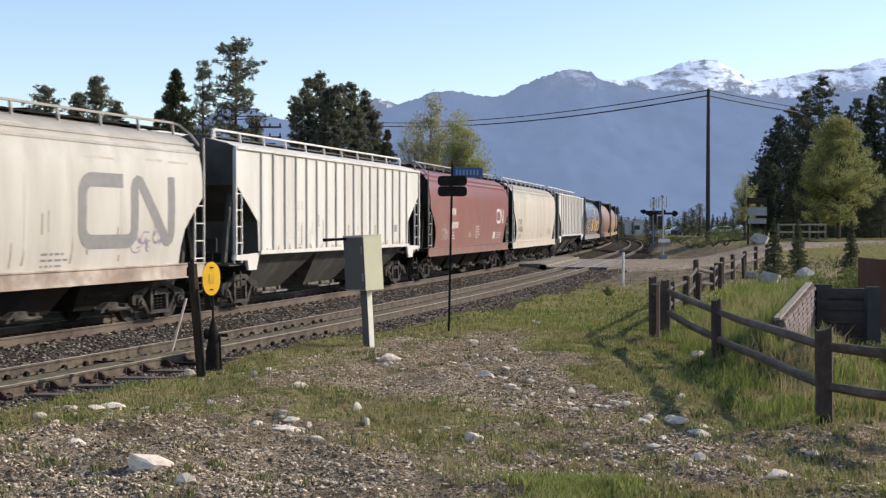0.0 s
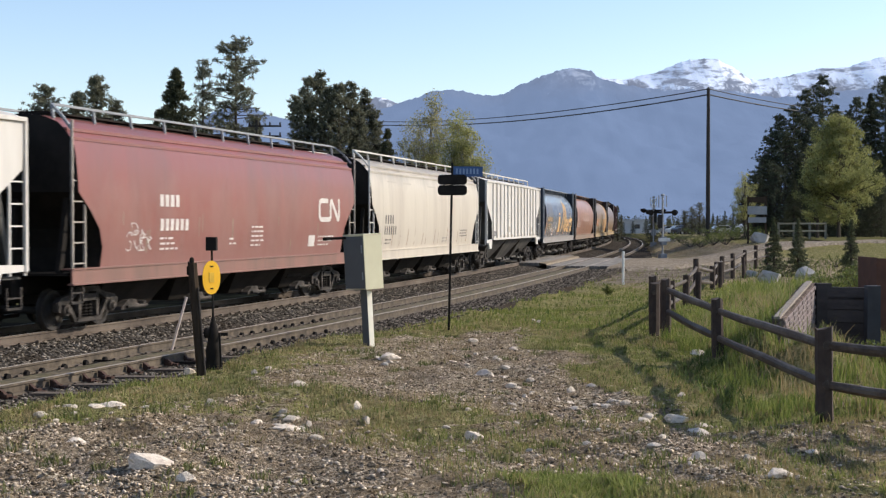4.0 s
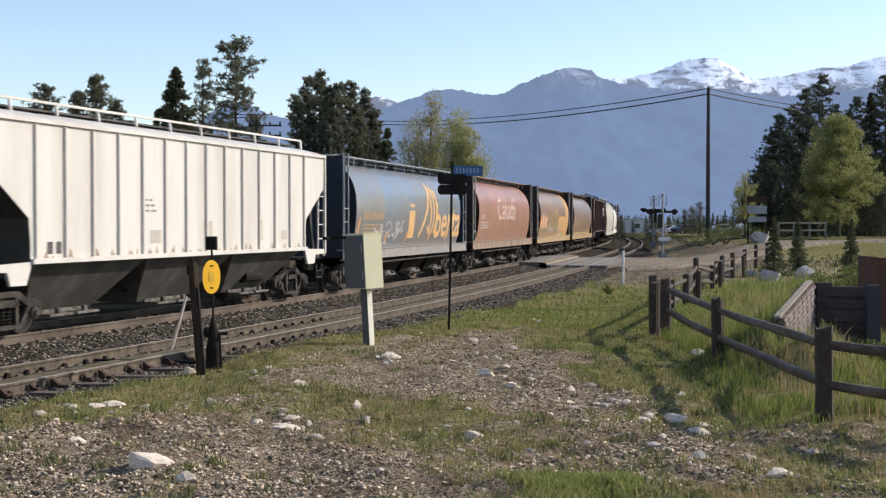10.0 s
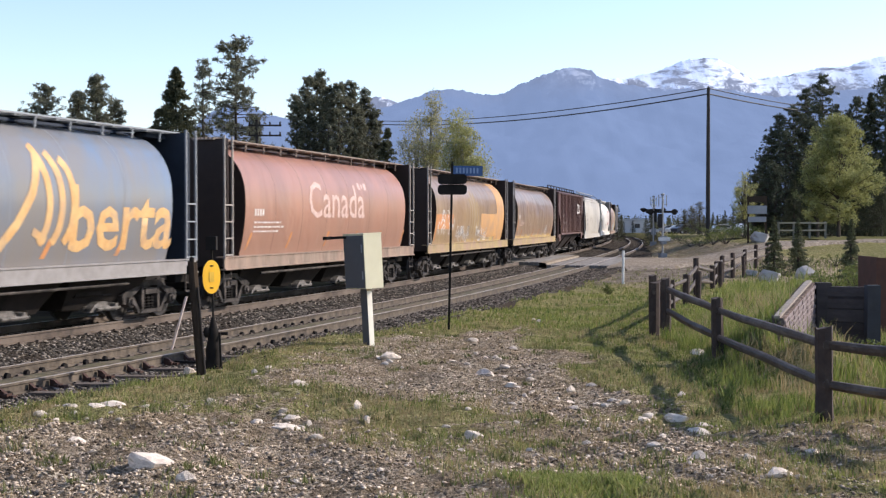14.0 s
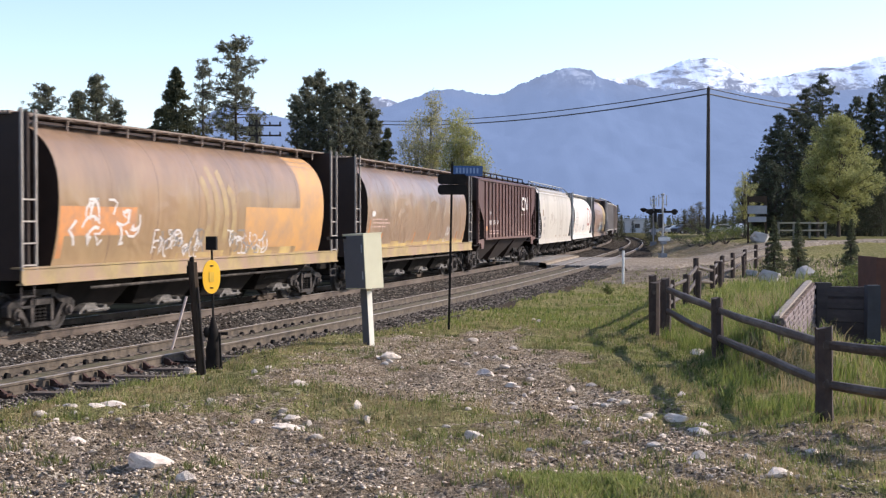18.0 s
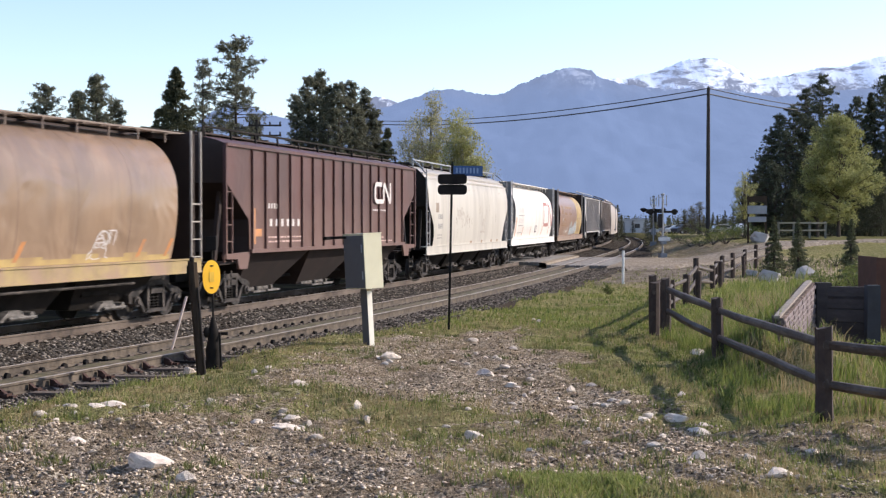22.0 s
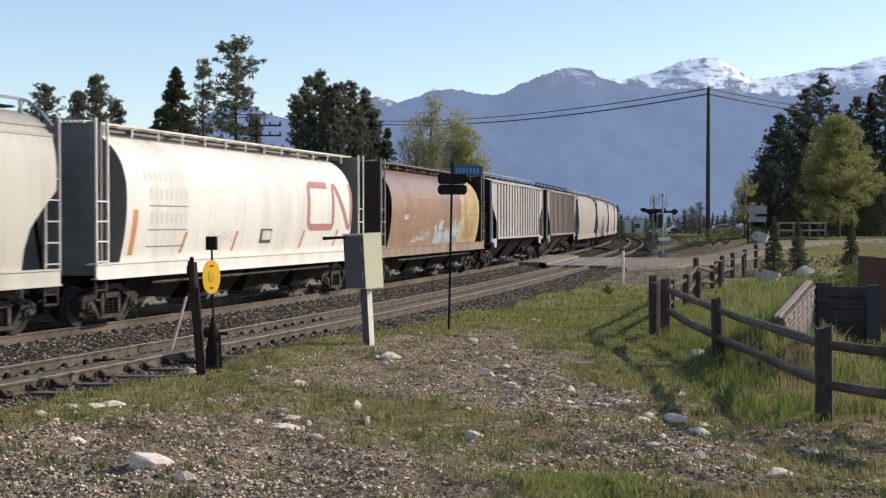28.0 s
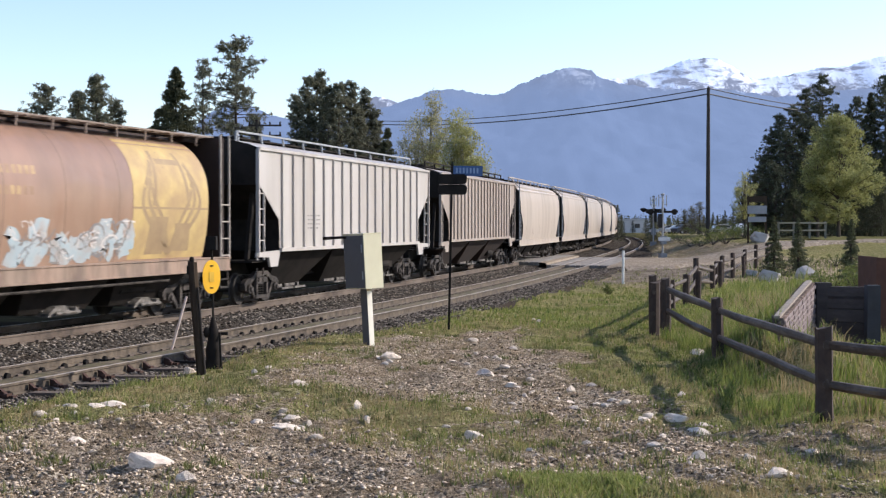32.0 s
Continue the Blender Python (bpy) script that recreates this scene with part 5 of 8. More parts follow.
    c = hopper_car(9, "rib", "dark_brown", "dark brown ribbed covered hopper car with a white emblem", under=BAY_BROWN, ladder=PAINT["dark_brown"], walk_ink=M["black"], end=END_BROWN, ribs=16)
    emblem(c, "rib", 3.45, 2.93, 1.65, 0.58, 0.15, "white", 0.066)
    small_print(c, "rib", 3.35, 2.62, 26, "white", 1, 1.9)
    bars(c, "rib", -5.5, 2.6, 4, 0.19, 0.14, "white", 0.5)
    bars(c, "rib", -5.4, 2.12, 6, 0.4, 0.2, "white", 0.6)
    small_print(c, "rib", -5.5, 1.8, 27, "blush", 2, 2.6)
    small_print(c, "rib", 2.4, 1.7, 28, "blush", 2, 3.2)
    mark(c, "orange_slash", patch(MB(), "rib", -6.48, -6.36, 1.65, 2.6), "orange")
    mark(c, "orange_slash", patch(MB(), "rib", -6.36, -5.95, 1.85, 2.05), "orange")
    CARS.append(c)
    c = hopper_car(10, "smooth", "chalk", "chalky white covered hopper car with faded lettering", ladder=PAINT["grey_white"], walk_ink=M["grey_paint"])
    bars(c, "smooth", -6.5, 2.36, 4, 0.2, 0.19, "grey", 0.4)
    bars(c, "smooth", -6.5, 1.98, 4, 0.2, 0.19, "grey", 0.4)
    sq = MB()
    patch(sq, "smooth", -6.9, -6.4, 2.62, 3.0)
    mark(c, "faded_panel", sq, "dirty")
    small_print(c, "smooth", -6.5, 1.7, 29, "grey", 2, 1.2)
    smears(c, "smooth", 30, 9, "dirty", 1.8, 3.3)
    scrawl(c, "smooth", -3.4, 1.95, 2.2, 0.9, "pale_dirt", 133, 6, 0.1)
    scrawl(c, "smooth", 1.7, 1.8, 1.2, 1.0, "pale_dirt", 134, 4, 0.12)
    smears(c, "smooth", 131, 12, "pale_dirt", 1.5, 3.2)
    roof_grime(c, "smooth", 203)
    for x in (-0.3, 2.0, 4.2, 5.6):
        mark(c, "sill_mark", patch(MB(), "smooth", x, x + 0.4, 1.3, 1.42), "brown")
    CARS.append(c)
    # this white car's end has its shade painted in as grey
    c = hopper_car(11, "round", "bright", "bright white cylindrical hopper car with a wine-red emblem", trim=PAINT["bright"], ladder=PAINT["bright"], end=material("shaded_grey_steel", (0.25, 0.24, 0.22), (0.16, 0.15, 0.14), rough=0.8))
    emblem(c, "round", 3.4, 2.08, 3.5, 1.25, 0.2, "wine", 0.024)
    bars(c, "round", -6.2, 3.15, 8, 0.24, 0.24, "wash", 0.5)
    bars(c, "round", -6.0, 2.75, 8, 0.24, 0.24, "wash", 0.5)
    bars(c, "round", -5.95, 2.2, 8, 0.23, 0.24, "wash", 0.45)
    mb = MB()
    for z in (2.58, 2.04, 1.66):
        patch(mb, "round", -6.0, -4.15, z, z + 0.03)
    mark(c, "rule_line", mb, "grey")
    mark(c, "orange_slash", patch(MB(), "round", -6.75, -6.55, 1.5, 2.5, 0.05), "orange")
    for x in (-4.4, -1.6, 2.9, 5.6):
        mark(c, "orange_slash", patch(MB(), "round", x, x + 0.13, 1.5, 2.0, 0.2), "orange")
    scrawl(c, "round", -3.0, 1.55, 1.4, 0.5, "wash", 33, 6, 0.035)
    mb = MB()
    patch(mb, "round", 0.1, 0.85, 1.66, 2.05)
    mark(c, "placard", mb, "dark")
    mb = MB()
    patch(mb, "round", 0.25, 0.8, 1.75, 2.0, lift=0.02)
    mark(c, "placard_face", mb, "white")
    CARS.append(c)
    c = hopper_car(12, "round", "red_dust", "dusty brown cylindrical hopper car with a yellow end panel and graffiti", trim=M["black"], ladder=PALE_LADDER, sill=SILL, walk_ink=DUSTY, end=END_BROWN)
    mb = MB()
    patch(mb, "round", 3.55, 6.98, 1.4, 4.15)
    mark(c, "yellow_panel", mb, "lemon")
    for e in (-1, 1):      # faded ears of grain on the panel
        for k in range(3):
            mark(c, "wheat_mark", ribbon(MB(), "round", [(5.25, 1.5), (5.25 + e * (0.35 + 0.3 * k), 2.2), (5.25 + e * (0.8 + 0.25 * k), 2.75), (5.25 + e * (0.95 - 0.1 * k), 3.2 + 0.2 * k)], 0.13, 0.022, True), "red_wash")
    for x0, x1, z0, z1, sl, up in ((4.2, 5.0, 1.5, 2.35, 0.1, 0.018), (5.5, 6.2, 1.55, 2.2, -0.1, 0.018), (3.55, 6.98, 2.52, 2.57, 0, 0.023), (4.35, 4.5, 2.6, 3.85, 0.25, 0.02), (5.95, 6.1, 2.6, 3.85, -0.25, 0.02), (4.75, 5.75, 3.55, 3.68, 0, 0.02)):
        mark(c, "faded_panel", patch(MB(), "round", x0, x1, z0, z1, sl, up), "red_wash")
    bars(c, "round", -6.0, 2.82, 2, 0.5, 0.55, "faint", 0.3)
    bars(c, "round", -4.3, 3.15, 22, 0.2, 0.17, "faint", 0.35)
    bars(c, "round", -4.3, 2.75, 8, 0.2, 0.17, "faint", 0.35)
    bars(c, "round", -1.6, 2.75, 8, 0.2, 0.17, "faint", 0.35)
    bars(c, "round", -5.35, 2.33, 4, 0.15, 0.18, "white", 0.35)
    bars(c, "round", -4.6, 2.33, 6, 0.16, 0.17, "faint", 0.35)
    small_print(c, "round", -6.0, 2.12, 34, "faint", 2, 3.0)
    scrawl(c, "round", -4.1, 1.4, 2.7, 0.5, "white", 35, 9, 0.07)
    scrawl(c, "round", -0.7, 1.4, 4.3, 0.8, "sky", 36, 13, 0.34)
    scrawl(c, "round", -0.7, 1.4, 4.3, 0.85, "white", 37, 8, 0.045)
    scrawl(c, "round", -0.6, 1.4, 4.2, 0.85, "grey", 39, 13, 0.06)
    CARS.append(c)
    c = hopper_car(13, "rib", "grey_white", "grey-white ribbed covered hopper car with dark end slopes", under=M["black"], ladder=PAINT["grey_white"], walk_ink=M["grey_paint"])
    small_print(c, "rib", -4.6, 2.4, 38, "grey", 4, 1.2)
    CARS.append(c)
    c = hopper_car(14, "rib", "putty", "dusty grey-beige ribbed covered hopper car", under=BAY_BROWN, ladder=PAINT["putty"], walk_ink=M["black"], ribs=20)
    CARS.append(c)
    for i in range(15, 27):
        coat = ("dust", "dust", "dust", "dust", "dust", "brown", "white", "red", "tan", "white", "brown", "red")[i - 15]
        c = hopper_car(i, "smooth" if i not in (20,) else "round", coat, {"dust": "dusty tan-grey", "tan": "tan", "beige": "beige", "white": "white", "chalk": "chalky white", "red": "oxide-red", "brown": "dusty brown"}[coat] + " covered hopper car far back in the train",
                       ladder=M["grey_paint"])
        smears(c, "smooth", 60 + i, 8)
        CARS.append(c)


build_train()


NUDGE = {6: -0.25, 9: -0.4, 12: 0.35}


def car_pose(i, t):
    """A car stands on its two trucks, which follow the rails."""
    s = (GAPS[i] + (GAPS[i - 1] if i else GAPS[0] - 18.0)) / 2 + GAP_SHIFT + NUDGE.get(i, 0) - travel(t)
    a, b = Vector(line(s - 6.85)), Vector(line(s + 6.85))
    m = (a + b) / 2
    return pose(m.x, m.y, 0, 0, 0, math.degrees(math.atan2(b.y - a.y, b.x - a.x)))


def motions():
    for i, car in enumerate(CARS):
        walk(car, [(t, car_pose(i, t)) for t in np.arange(0, 32.01, 0.8)])
    for i, ws in WHEELS:
        x = ws.location.x
        s0 = (GAPS[i] + (GAPS[i - 1] if i else GAPS[0] - 18.0)) / 2
        rows, turn, t = [(0.0, pose(x, 0, 0.42))], 0.0, 0.0
        while t < 31.95:
            near = -24 < s0 - travel(t) < 42
            t2 = round(t + (1 / 15 if near else 0.5), 4)
            t2 = min(t2, 32.0)
            if near:
                if rows[-1][0] < t - 0.01:
                    rows.append((t, pose(x, 0, 0.42, 0, turn, 0)))
                turn -= math.degrees((travel(t2) - travel(t)) / 0.42)
                rows.append((t2, pose(x, 0, 0.42, 0, turn, 0)))
            t = t2
        if len(rows) == 1 or rows[-1][0] < 32.0:
            rows.append((32.0, pose(x, 0, 0.42, 0, turn, 0)))
        walk(ws, rows)

# ---------------------------------------------------------------- the level crossing and its road
def drape(name, centre, widths, mats, label, lift=0.03, n=60, kind="structure", category="road"):
    """A road laid over the ground along a line of (x, y)."""
    pts = np.array(centre, float)
    d = np.concatenate([[0], np.cumsum(np.hypot(*np.diff(pts, axis=0).T))])
    t = np.linspace(0, d[-1], n)
    px, py = np.interp(t, d, pts[:, 0]), np.interp(t, d, pts[:, 1])
    w = np.interp(t, d, widths)
    tx, ty = np.gradient(px), np.gradient(py)
    l = np.hypot(tx, ty)
    nx, ny = -ty / l, tx / l
    k = 13
    us = np.linspace(-1, 1, k)
    X = px[:, None] + nx[:, None] * us * w[:, None] / 2
    Y = py[:, None] + ny[:, None] * us * w[:, None] / 2
    off, _ = offset_of(X, Y)
    Z = np.maximum(terrain(X, Y) + lift - 0.03 * us[None] ** 4 - (lift + 0.35) * us[None] ** 24, np.where(np.abs(off.reshape(X.shape)) < 7, -0.2, -9) + 0.0)
    i = (np.arange(n - 1)[:, None] * k + np.arange(k - 1)[None]).ravel()
    return solid(name, raw_mesh(name, np.stack([X.ravel(), Y.ravel(), Z.ravel()], 1), np.stack([i, i + 1, i + k + 1, i + k], 1), mats, True), None, label, category, kind=kind)


drape("gravel_road", [(9.5, 80), (14, 83), (20, 87), (27, 90), (40, 94), (80, 103), (140, 111)], [13, 11, 5, 1.6, 1.0, 1.0, 1.0], M["road"], "pale gravel road leading to the level crossing", 0.16)

field_grass = material("field_turf", (0.075, 0.078, 0.03), (0.13, 0.122, 0.052), rough=1.0, spec=0.0, scale=0.8, bump=0.6, bump_scale=6, third=(0.16, 0.13, 0.07), third_scale=0.25, amount=0.45)
drape("field", [(24, 97), (40, 103), (70, 114), (130, 135)], [17, 22, 28, 40], field_grass, "short olive grass of the field beside the wood", 0.1, category="field")


def crossing_planks():
    t = thing("level_crossing", pose(0, 0, 0), "weathered timber deck of a level crossing between the rails", "level crossing", kind="structure")
    deck = material("bleached_planks", (0.24, 0.215, 0.19), (0.17, 0.15, 0.13), rough=0.9, scale=4, stretch=(0.4, 3, 3), bump=0.3, hue_random=0.15)
    s0, s1 = CROSS
    for centre, z in ((0.0, -0.01), (SIDING, SIDING_Z - 0.01)):
        for j, o in enumerate((-1.5, -1.2, -0.92, -0.45, -0.15, 0.15, 0.45, 0.92, 1.2, 1.5, 1.78)):
            for k in range(5):
                a, b = s0 + (s1 - s0) * k / 5, s0 + (s1 - s0) * (k + 1) / 5 - 0.03
                mb = MB()
                pts = [line(s, centre + o + d, zz) for s in (a, b) for d in (-0.125, 0.125) for zz in (z - 0.2, z)]
                mb.add(pts, [(0, 1, 3, 2), (4, 6, 7, 5), (0, 4, 5, 1), (2, 3, 7, 6), (0, 2, 6, 4), (1, 5, 7, 3)])
                part("plank", mb, deck, t)
    # gravel fill between and beside the tracks
    fill = strip("fill", [(1.9, -0.03), (2.3, -0.06), (2.35, -0.17)], s0 + 0.1, s1, 1.0, None)
    strip("fill", [(5.78, -0.19), (7.5, -0.16), (9.5, -0.2)], s0 + 0.1, s1, 1.0, None, fill)
    strip("fill", [(-6, -0.3), (-1.7, -0.05)], s0 + 0.1, s1, 1.0, None, fill)
    fill.add([line(s0 + 0.1 - d, o, z - 0.4 * d / 1.8) for d in (0, 1.8) for o, z in ((5.78, -0.19), (7.5, -0.16), (9.5, -0.2))], [(0, 1, 4, 3), (1, 2, 5, 4)])
    part("gravel_fill", fill, M["road"], t)


CROSS = (48.5, 66.0)
crossing_planks()


# ---------------------------------------------------------------- trees and shrubs
def clumps(centres, radius, per, size, flat=0.6, seed=0, droop=0.0, wide=0.6):
    """Many small leaf triangles scattered round each clump centre."""
    r = np.random.default_rng(seed)
    c = np.repeat(np.asarray(centres, float), per, 0)
    n = len(c)
    rad = np.repeat(np.broadcast_to(radius, len(centres)), per)
    d = r.normal(size=(n, 3))
    d /= np.linalg.norm(d, axis=1)[:, None]
    d *= (r.random(n) ** 0.45 * rad)[:, None]
    d[:, 2] *= flat
    p = c + d
    p[:, 2] -= droop * np.hypot(d[:, 0], d[:, 1])
    a = r.normal(size=(n, 3))
    a /= np.linalg.norm(a, axis=1)[:, None]
    b = np.cross(a, r.normal(size=(n, 3)))
    b /= np.linalg.norm(b, axis=1)[:, None]
    s = (size * r.uniform(0.6, 1.4, n))[:, None]
    v = np.stack([p - a * s * wide, p + a * s * wide, p + b * s * (0.6 / wide) ** 0.7], 1).reshape(-1, 3)
    return v, np.arange(3 * n).reshape(-1, 3)


def tree(name, x, y, h, kind, seed, label, spread_=1.0, lean=0.0, base=0.0, category="tree", dense=1.0, z=None, crown=0.55, needles="pine"):
    """Kinds: pine (open, clumped), spruce (pointed cone), leafy (round and gappy)."""
    r = np.random.default_rng(seed)
    z0 = float(terrain(np.array([x]), np.array([y]))[0]) - 0.1 if z is None else z
    t = thing(name, pose(x, y, z0), label, category, "trees")
    wood = MB()
    tip = Vector((lean * h, 0, h * (0.97 if kind != "leafy" else 0.7)))
    k = 5
    tr0 = 0.012 * h + 0.05
    for i in range(k):
        wood.tube(tip * (i / k), tip * ((i + 1) / k), tr0 * (1 - 0.9 * i / k), tr0 * (1 - 0.9 * (i + 1) / k), 7, caps=False)
    cs, rs = [], []
    if kind == "spruce":
        n = int(26 * dense) + int(h * 1.5)
        for i in range(n):
            u = base + (1 - base) * (i + r.random()) / n
            reach = spread_ * h * 0.2 * (1 - u) ** (0.92 if name != "young_spruce" else 1.15) * r.uniform(0.7, 1.25) + 0.03
            for q in range(6):
                a = r.uniform(0, 6.283)
                for w in (0.4, 0.75, 1.0):
                    cs.append((tip.x * u + reach * w * math.cos(a), reach * w * math.sin(a), h * u - 0.3 * reach * w))
                    rs.append(0.004 * h + reach * (0.26 if w < 0.9 else 0.14))
            a = r.uniform(0, 6.283)
            wood.tube((tip.x * u, 0, h * u), (tip.x * u + reach * math.cos(a), reach * math.sin(a), h * u - 0.2 * reach), 0.03, 0.01, 4, caps=False)
        v, f = clumps(cs, rs, int(16 * dense), 0.009 * h + 0.02, 0.5, seed, 0.15, 0.3)
        mat = M["spruce"] if name != "young_spruce" else M["young"]
    elif kind == "pine":
        n = int(30 * dense)
        for i in range(n):
            u = base + (1 - base) * (i + r.random()) / n
            prof = (1 - u) ** crown * (0.55 + 0.45 * math.sin(min(1, (u - base) / (1 - base) * 2.2) * math.pi / 2))
            for q in range(4):
                a = r.uniform(0, 6.283)
                reach = spread_ * h * 0.2 * prof * r.uniform(0.3, 1.4) + 0.2
                e = Vector((tip.x * u + reach * math.cos(a), reach * math.sin(a), h * u + reach * r.uniform(-0.1, 0.5)))
                wood.tube((tip.x * u, 0, h * u), e, 0.035, 0.012, 4, caps=False)
                for w in (0.3, 0.5, 0.7, 0.88, 1.0):
                    cs.append((tip.x * u + (e.x - tip.x * u) * w + r.normal() * 0.12, e.y * w + r.normal() * 0.12, h * u + (e.z - h * u) * w + r.normal() * 0.12))
                    rs.append(r.uniform(0.008, 0.018) * h * (1.15 - 0.5 * w))
        v, f = clumps(cs, rs, int(20 * min(dense, 1.3)), 0.0065 * h + 0.02, 0.75, seed, wide=0.24)
        mat = M[needles]
    else:
        n = int(46 * dense)
        for i in range(n):
            a, u = r.uniform(0, 6.283), r.random()
            zz = h * (base + (1 - base) * u)
            prof = math.sin(math.pi * min(0.98, 0.12 + 0.88 * u) ** 0.8) ** 0.7
            reach = spread_ * h * 0.27 * prof * r.uniform(0.35, 1.1) * (1 + 0.22 * math.sin(3 * a + seed) + 0.2 * math.sin(5 * a + 2 * seed + 6 * u))
            e = Vector((reach * math.cos(a), reach * math.sin(a), zz))
            st = tip * min(0.95, 0.25 + 0.6 * u)
            wood.tube(st, e, 0.05, 0.012, 4, caps=False)
            for w in (0.6, 0.8, 1.0):
                cs.append(tuple(st.lerp(e, w) + Vector(r.normal(size=3)) * 0.02 * h))
                rs.append(h * r.uniform(0.035, 0.075))
        v, f = clumps(cs, rs, int(75 * dense), 0.0065 * h + 0.024, 0.85, seed)
        mat = M["budding"] if name == "budding_poplar" else M["poplar"] if seed % 2 else M["birch"]
    part("trunk", wood, M["bark"] if kind != "leafy" or name == "birch_tree" else M["pale_bark"], t, smooth=True)
    part("crown", raw_mesh("crown", v, f, mat), None, t)
    return t


def tree_at(px, top, depth, kind, seed, label, **kw):
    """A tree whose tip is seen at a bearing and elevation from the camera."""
    depth *= 1.0583
    x = (px - 784) / FOCUS * depth
    z0 = float(terrain(np.array([x]), np.array([float(depth)]))[0]) - 0.1
    h = EYE_Z - (top - 394) / FOCUS * depth - z0
    return tree(kw.pop("name", "pine_tree" if kind == "pine" else "spruce_tree" if kind == "spruce" else "poplar_tree"), x, depth, h, kind, seed, label, z=z0, **kw)


PINE_L = "dark green pine with an open ragged crown behind the tracks"
tree_at(82, 153, 92, "pine", 1, PINE_L, base=0.55, spread_=0.95, crown=0.4)
tree_at(140, 165, 94, "pine", 2, PINE_L, base=0.5, spread_=0.8, dense=1.1)
tree_at(172, 136, 92, "pine", 3, PINE_L, base=0.5, spread_=1.0, dense=1.2, crown=0.7)
tree_at(205, 180, 95, "pine", 4, PINE_L, base=0.5, spread_=0.7)
tree_at(312, 120, 90, "spruce", 5, "dark pointed spruce behind the tracks", spread_=1.75, dense=2.0)
tree_at(278, 200, 92, "spruce", 6, "small dark spruce behind the tracks", spread_=0.8, dense=1.2)
tree_at(360, 106, 96, "pine", 7, "thin sparse pine behind the tracks", base=0.35, spread_=0.6, dense=0.8)
tree_at(418, 74, 88, "pine", 8, "tall open-crowned pine behind the tracks", base=0.42, spread_=0.85, dense=1.1, crown=0.28)
tree_at(452, 205, 92, "pine", 9, PINE_L, base=0.4, spread_=0.5)
CLUMP_L = "dense dark pine in a clump behind the tracks"
for i, (px, top, sp) in enumerate(((526, 170, 0.6), (545, 141, 0.75), (566, 132, 0.9), (600, 150, 0.9), (620, 146, 0.85), (645, 164, 0.85), (582, 158, 1.0), (634, 190, 1.0), (664, 198, 0.8))):
    tree_at(px, top, 84 + 1.2 * (i % 3), "pine", 210 + i, CLUMP_L, base=0.12, spread_=sp * 0.95, dense=1.3, crown=0.75)
tree_at(686, 226, 84, "spruce", 14, "small dense spruce beside a clump of pines", spread_=1.3, dense=1.4)
for px, top, depth, seed, sp, de in ((760, 166, 98, 16, 0.75, 1.0), (738, 196, 99, 18, 0.7, 0.7), (722, 238, 99, 22, 0.8, 0.6), (846, 268, 99, 24, 1.0, 0.6)):
    tree_at(px, top, depth, "leafy", seed, "poplar with thin grey-green budding twigs behind the tracks", base=0.15, spread_=sp, dense=de, name="budding_poplar")
tree_at(812, 192, 96, "leafy", 17, "poplar with fresh yellow-green spring leaves behind the tracks", base=0.15, spread_=0.8, dense=1.0)
tree_at(826, 224, 95, "leafy", 15, "poplar with fresh yellow-green spring leaves behind the tracks", base=0.2, spread_=1.2, dense=1.5)

DARK_R = "dark green conifer in the wood beyond the field"
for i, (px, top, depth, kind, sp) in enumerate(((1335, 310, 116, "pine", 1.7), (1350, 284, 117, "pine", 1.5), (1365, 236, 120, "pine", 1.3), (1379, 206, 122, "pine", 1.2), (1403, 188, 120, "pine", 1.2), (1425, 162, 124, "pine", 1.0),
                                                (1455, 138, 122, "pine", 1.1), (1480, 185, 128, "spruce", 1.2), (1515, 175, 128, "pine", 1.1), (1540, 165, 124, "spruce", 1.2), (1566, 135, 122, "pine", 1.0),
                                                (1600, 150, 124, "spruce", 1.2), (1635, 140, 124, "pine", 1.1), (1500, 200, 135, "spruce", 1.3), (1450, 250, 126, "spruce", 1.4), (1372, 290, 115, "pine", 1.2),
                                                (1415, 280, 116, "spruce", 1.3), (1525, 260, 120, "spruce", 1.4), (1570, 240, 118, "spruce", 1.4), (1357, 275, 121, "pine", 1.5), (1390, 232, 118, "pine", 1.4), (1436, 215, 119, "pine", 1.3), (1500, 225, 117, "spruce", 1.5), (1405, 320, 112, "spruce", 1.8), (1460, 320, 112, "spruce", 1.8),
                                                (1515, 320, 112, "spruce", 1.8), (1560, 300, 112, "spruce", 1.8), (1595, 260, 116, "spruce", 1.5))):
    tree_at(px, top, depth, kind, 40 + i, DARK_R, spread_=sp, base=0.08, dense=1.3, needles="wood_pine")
tree_at(1484, 203, 100, "leafy", 62, "broad birch with fresh green leaves in front of the wood", base=0.16, spread_=1.35, dense=2.1, name="birch_tree")
tree_at(1447, 245, 102, "leafy", 64, "birch with fresh green leaves in front of the wood", base=0.2, spread_=1.05, dense=1.2, name="birch_tree")
tree_at(1318, 308, 112, "leafy", 65, "small pale green birch beside the wood", base=0.35, spread_=0.95, dense=0.9, name="birch_tree")
for i, (px, top, depth) in enumerate(((1370, 383, 61), (1413, 385, 60), (1507, 388, 58))):
    tree_at(px, top, depth, "spruce", 70 + i, "young spruce planted in the grass beside the road", spread_=1.2, dense=1.3, name="young_spruce")
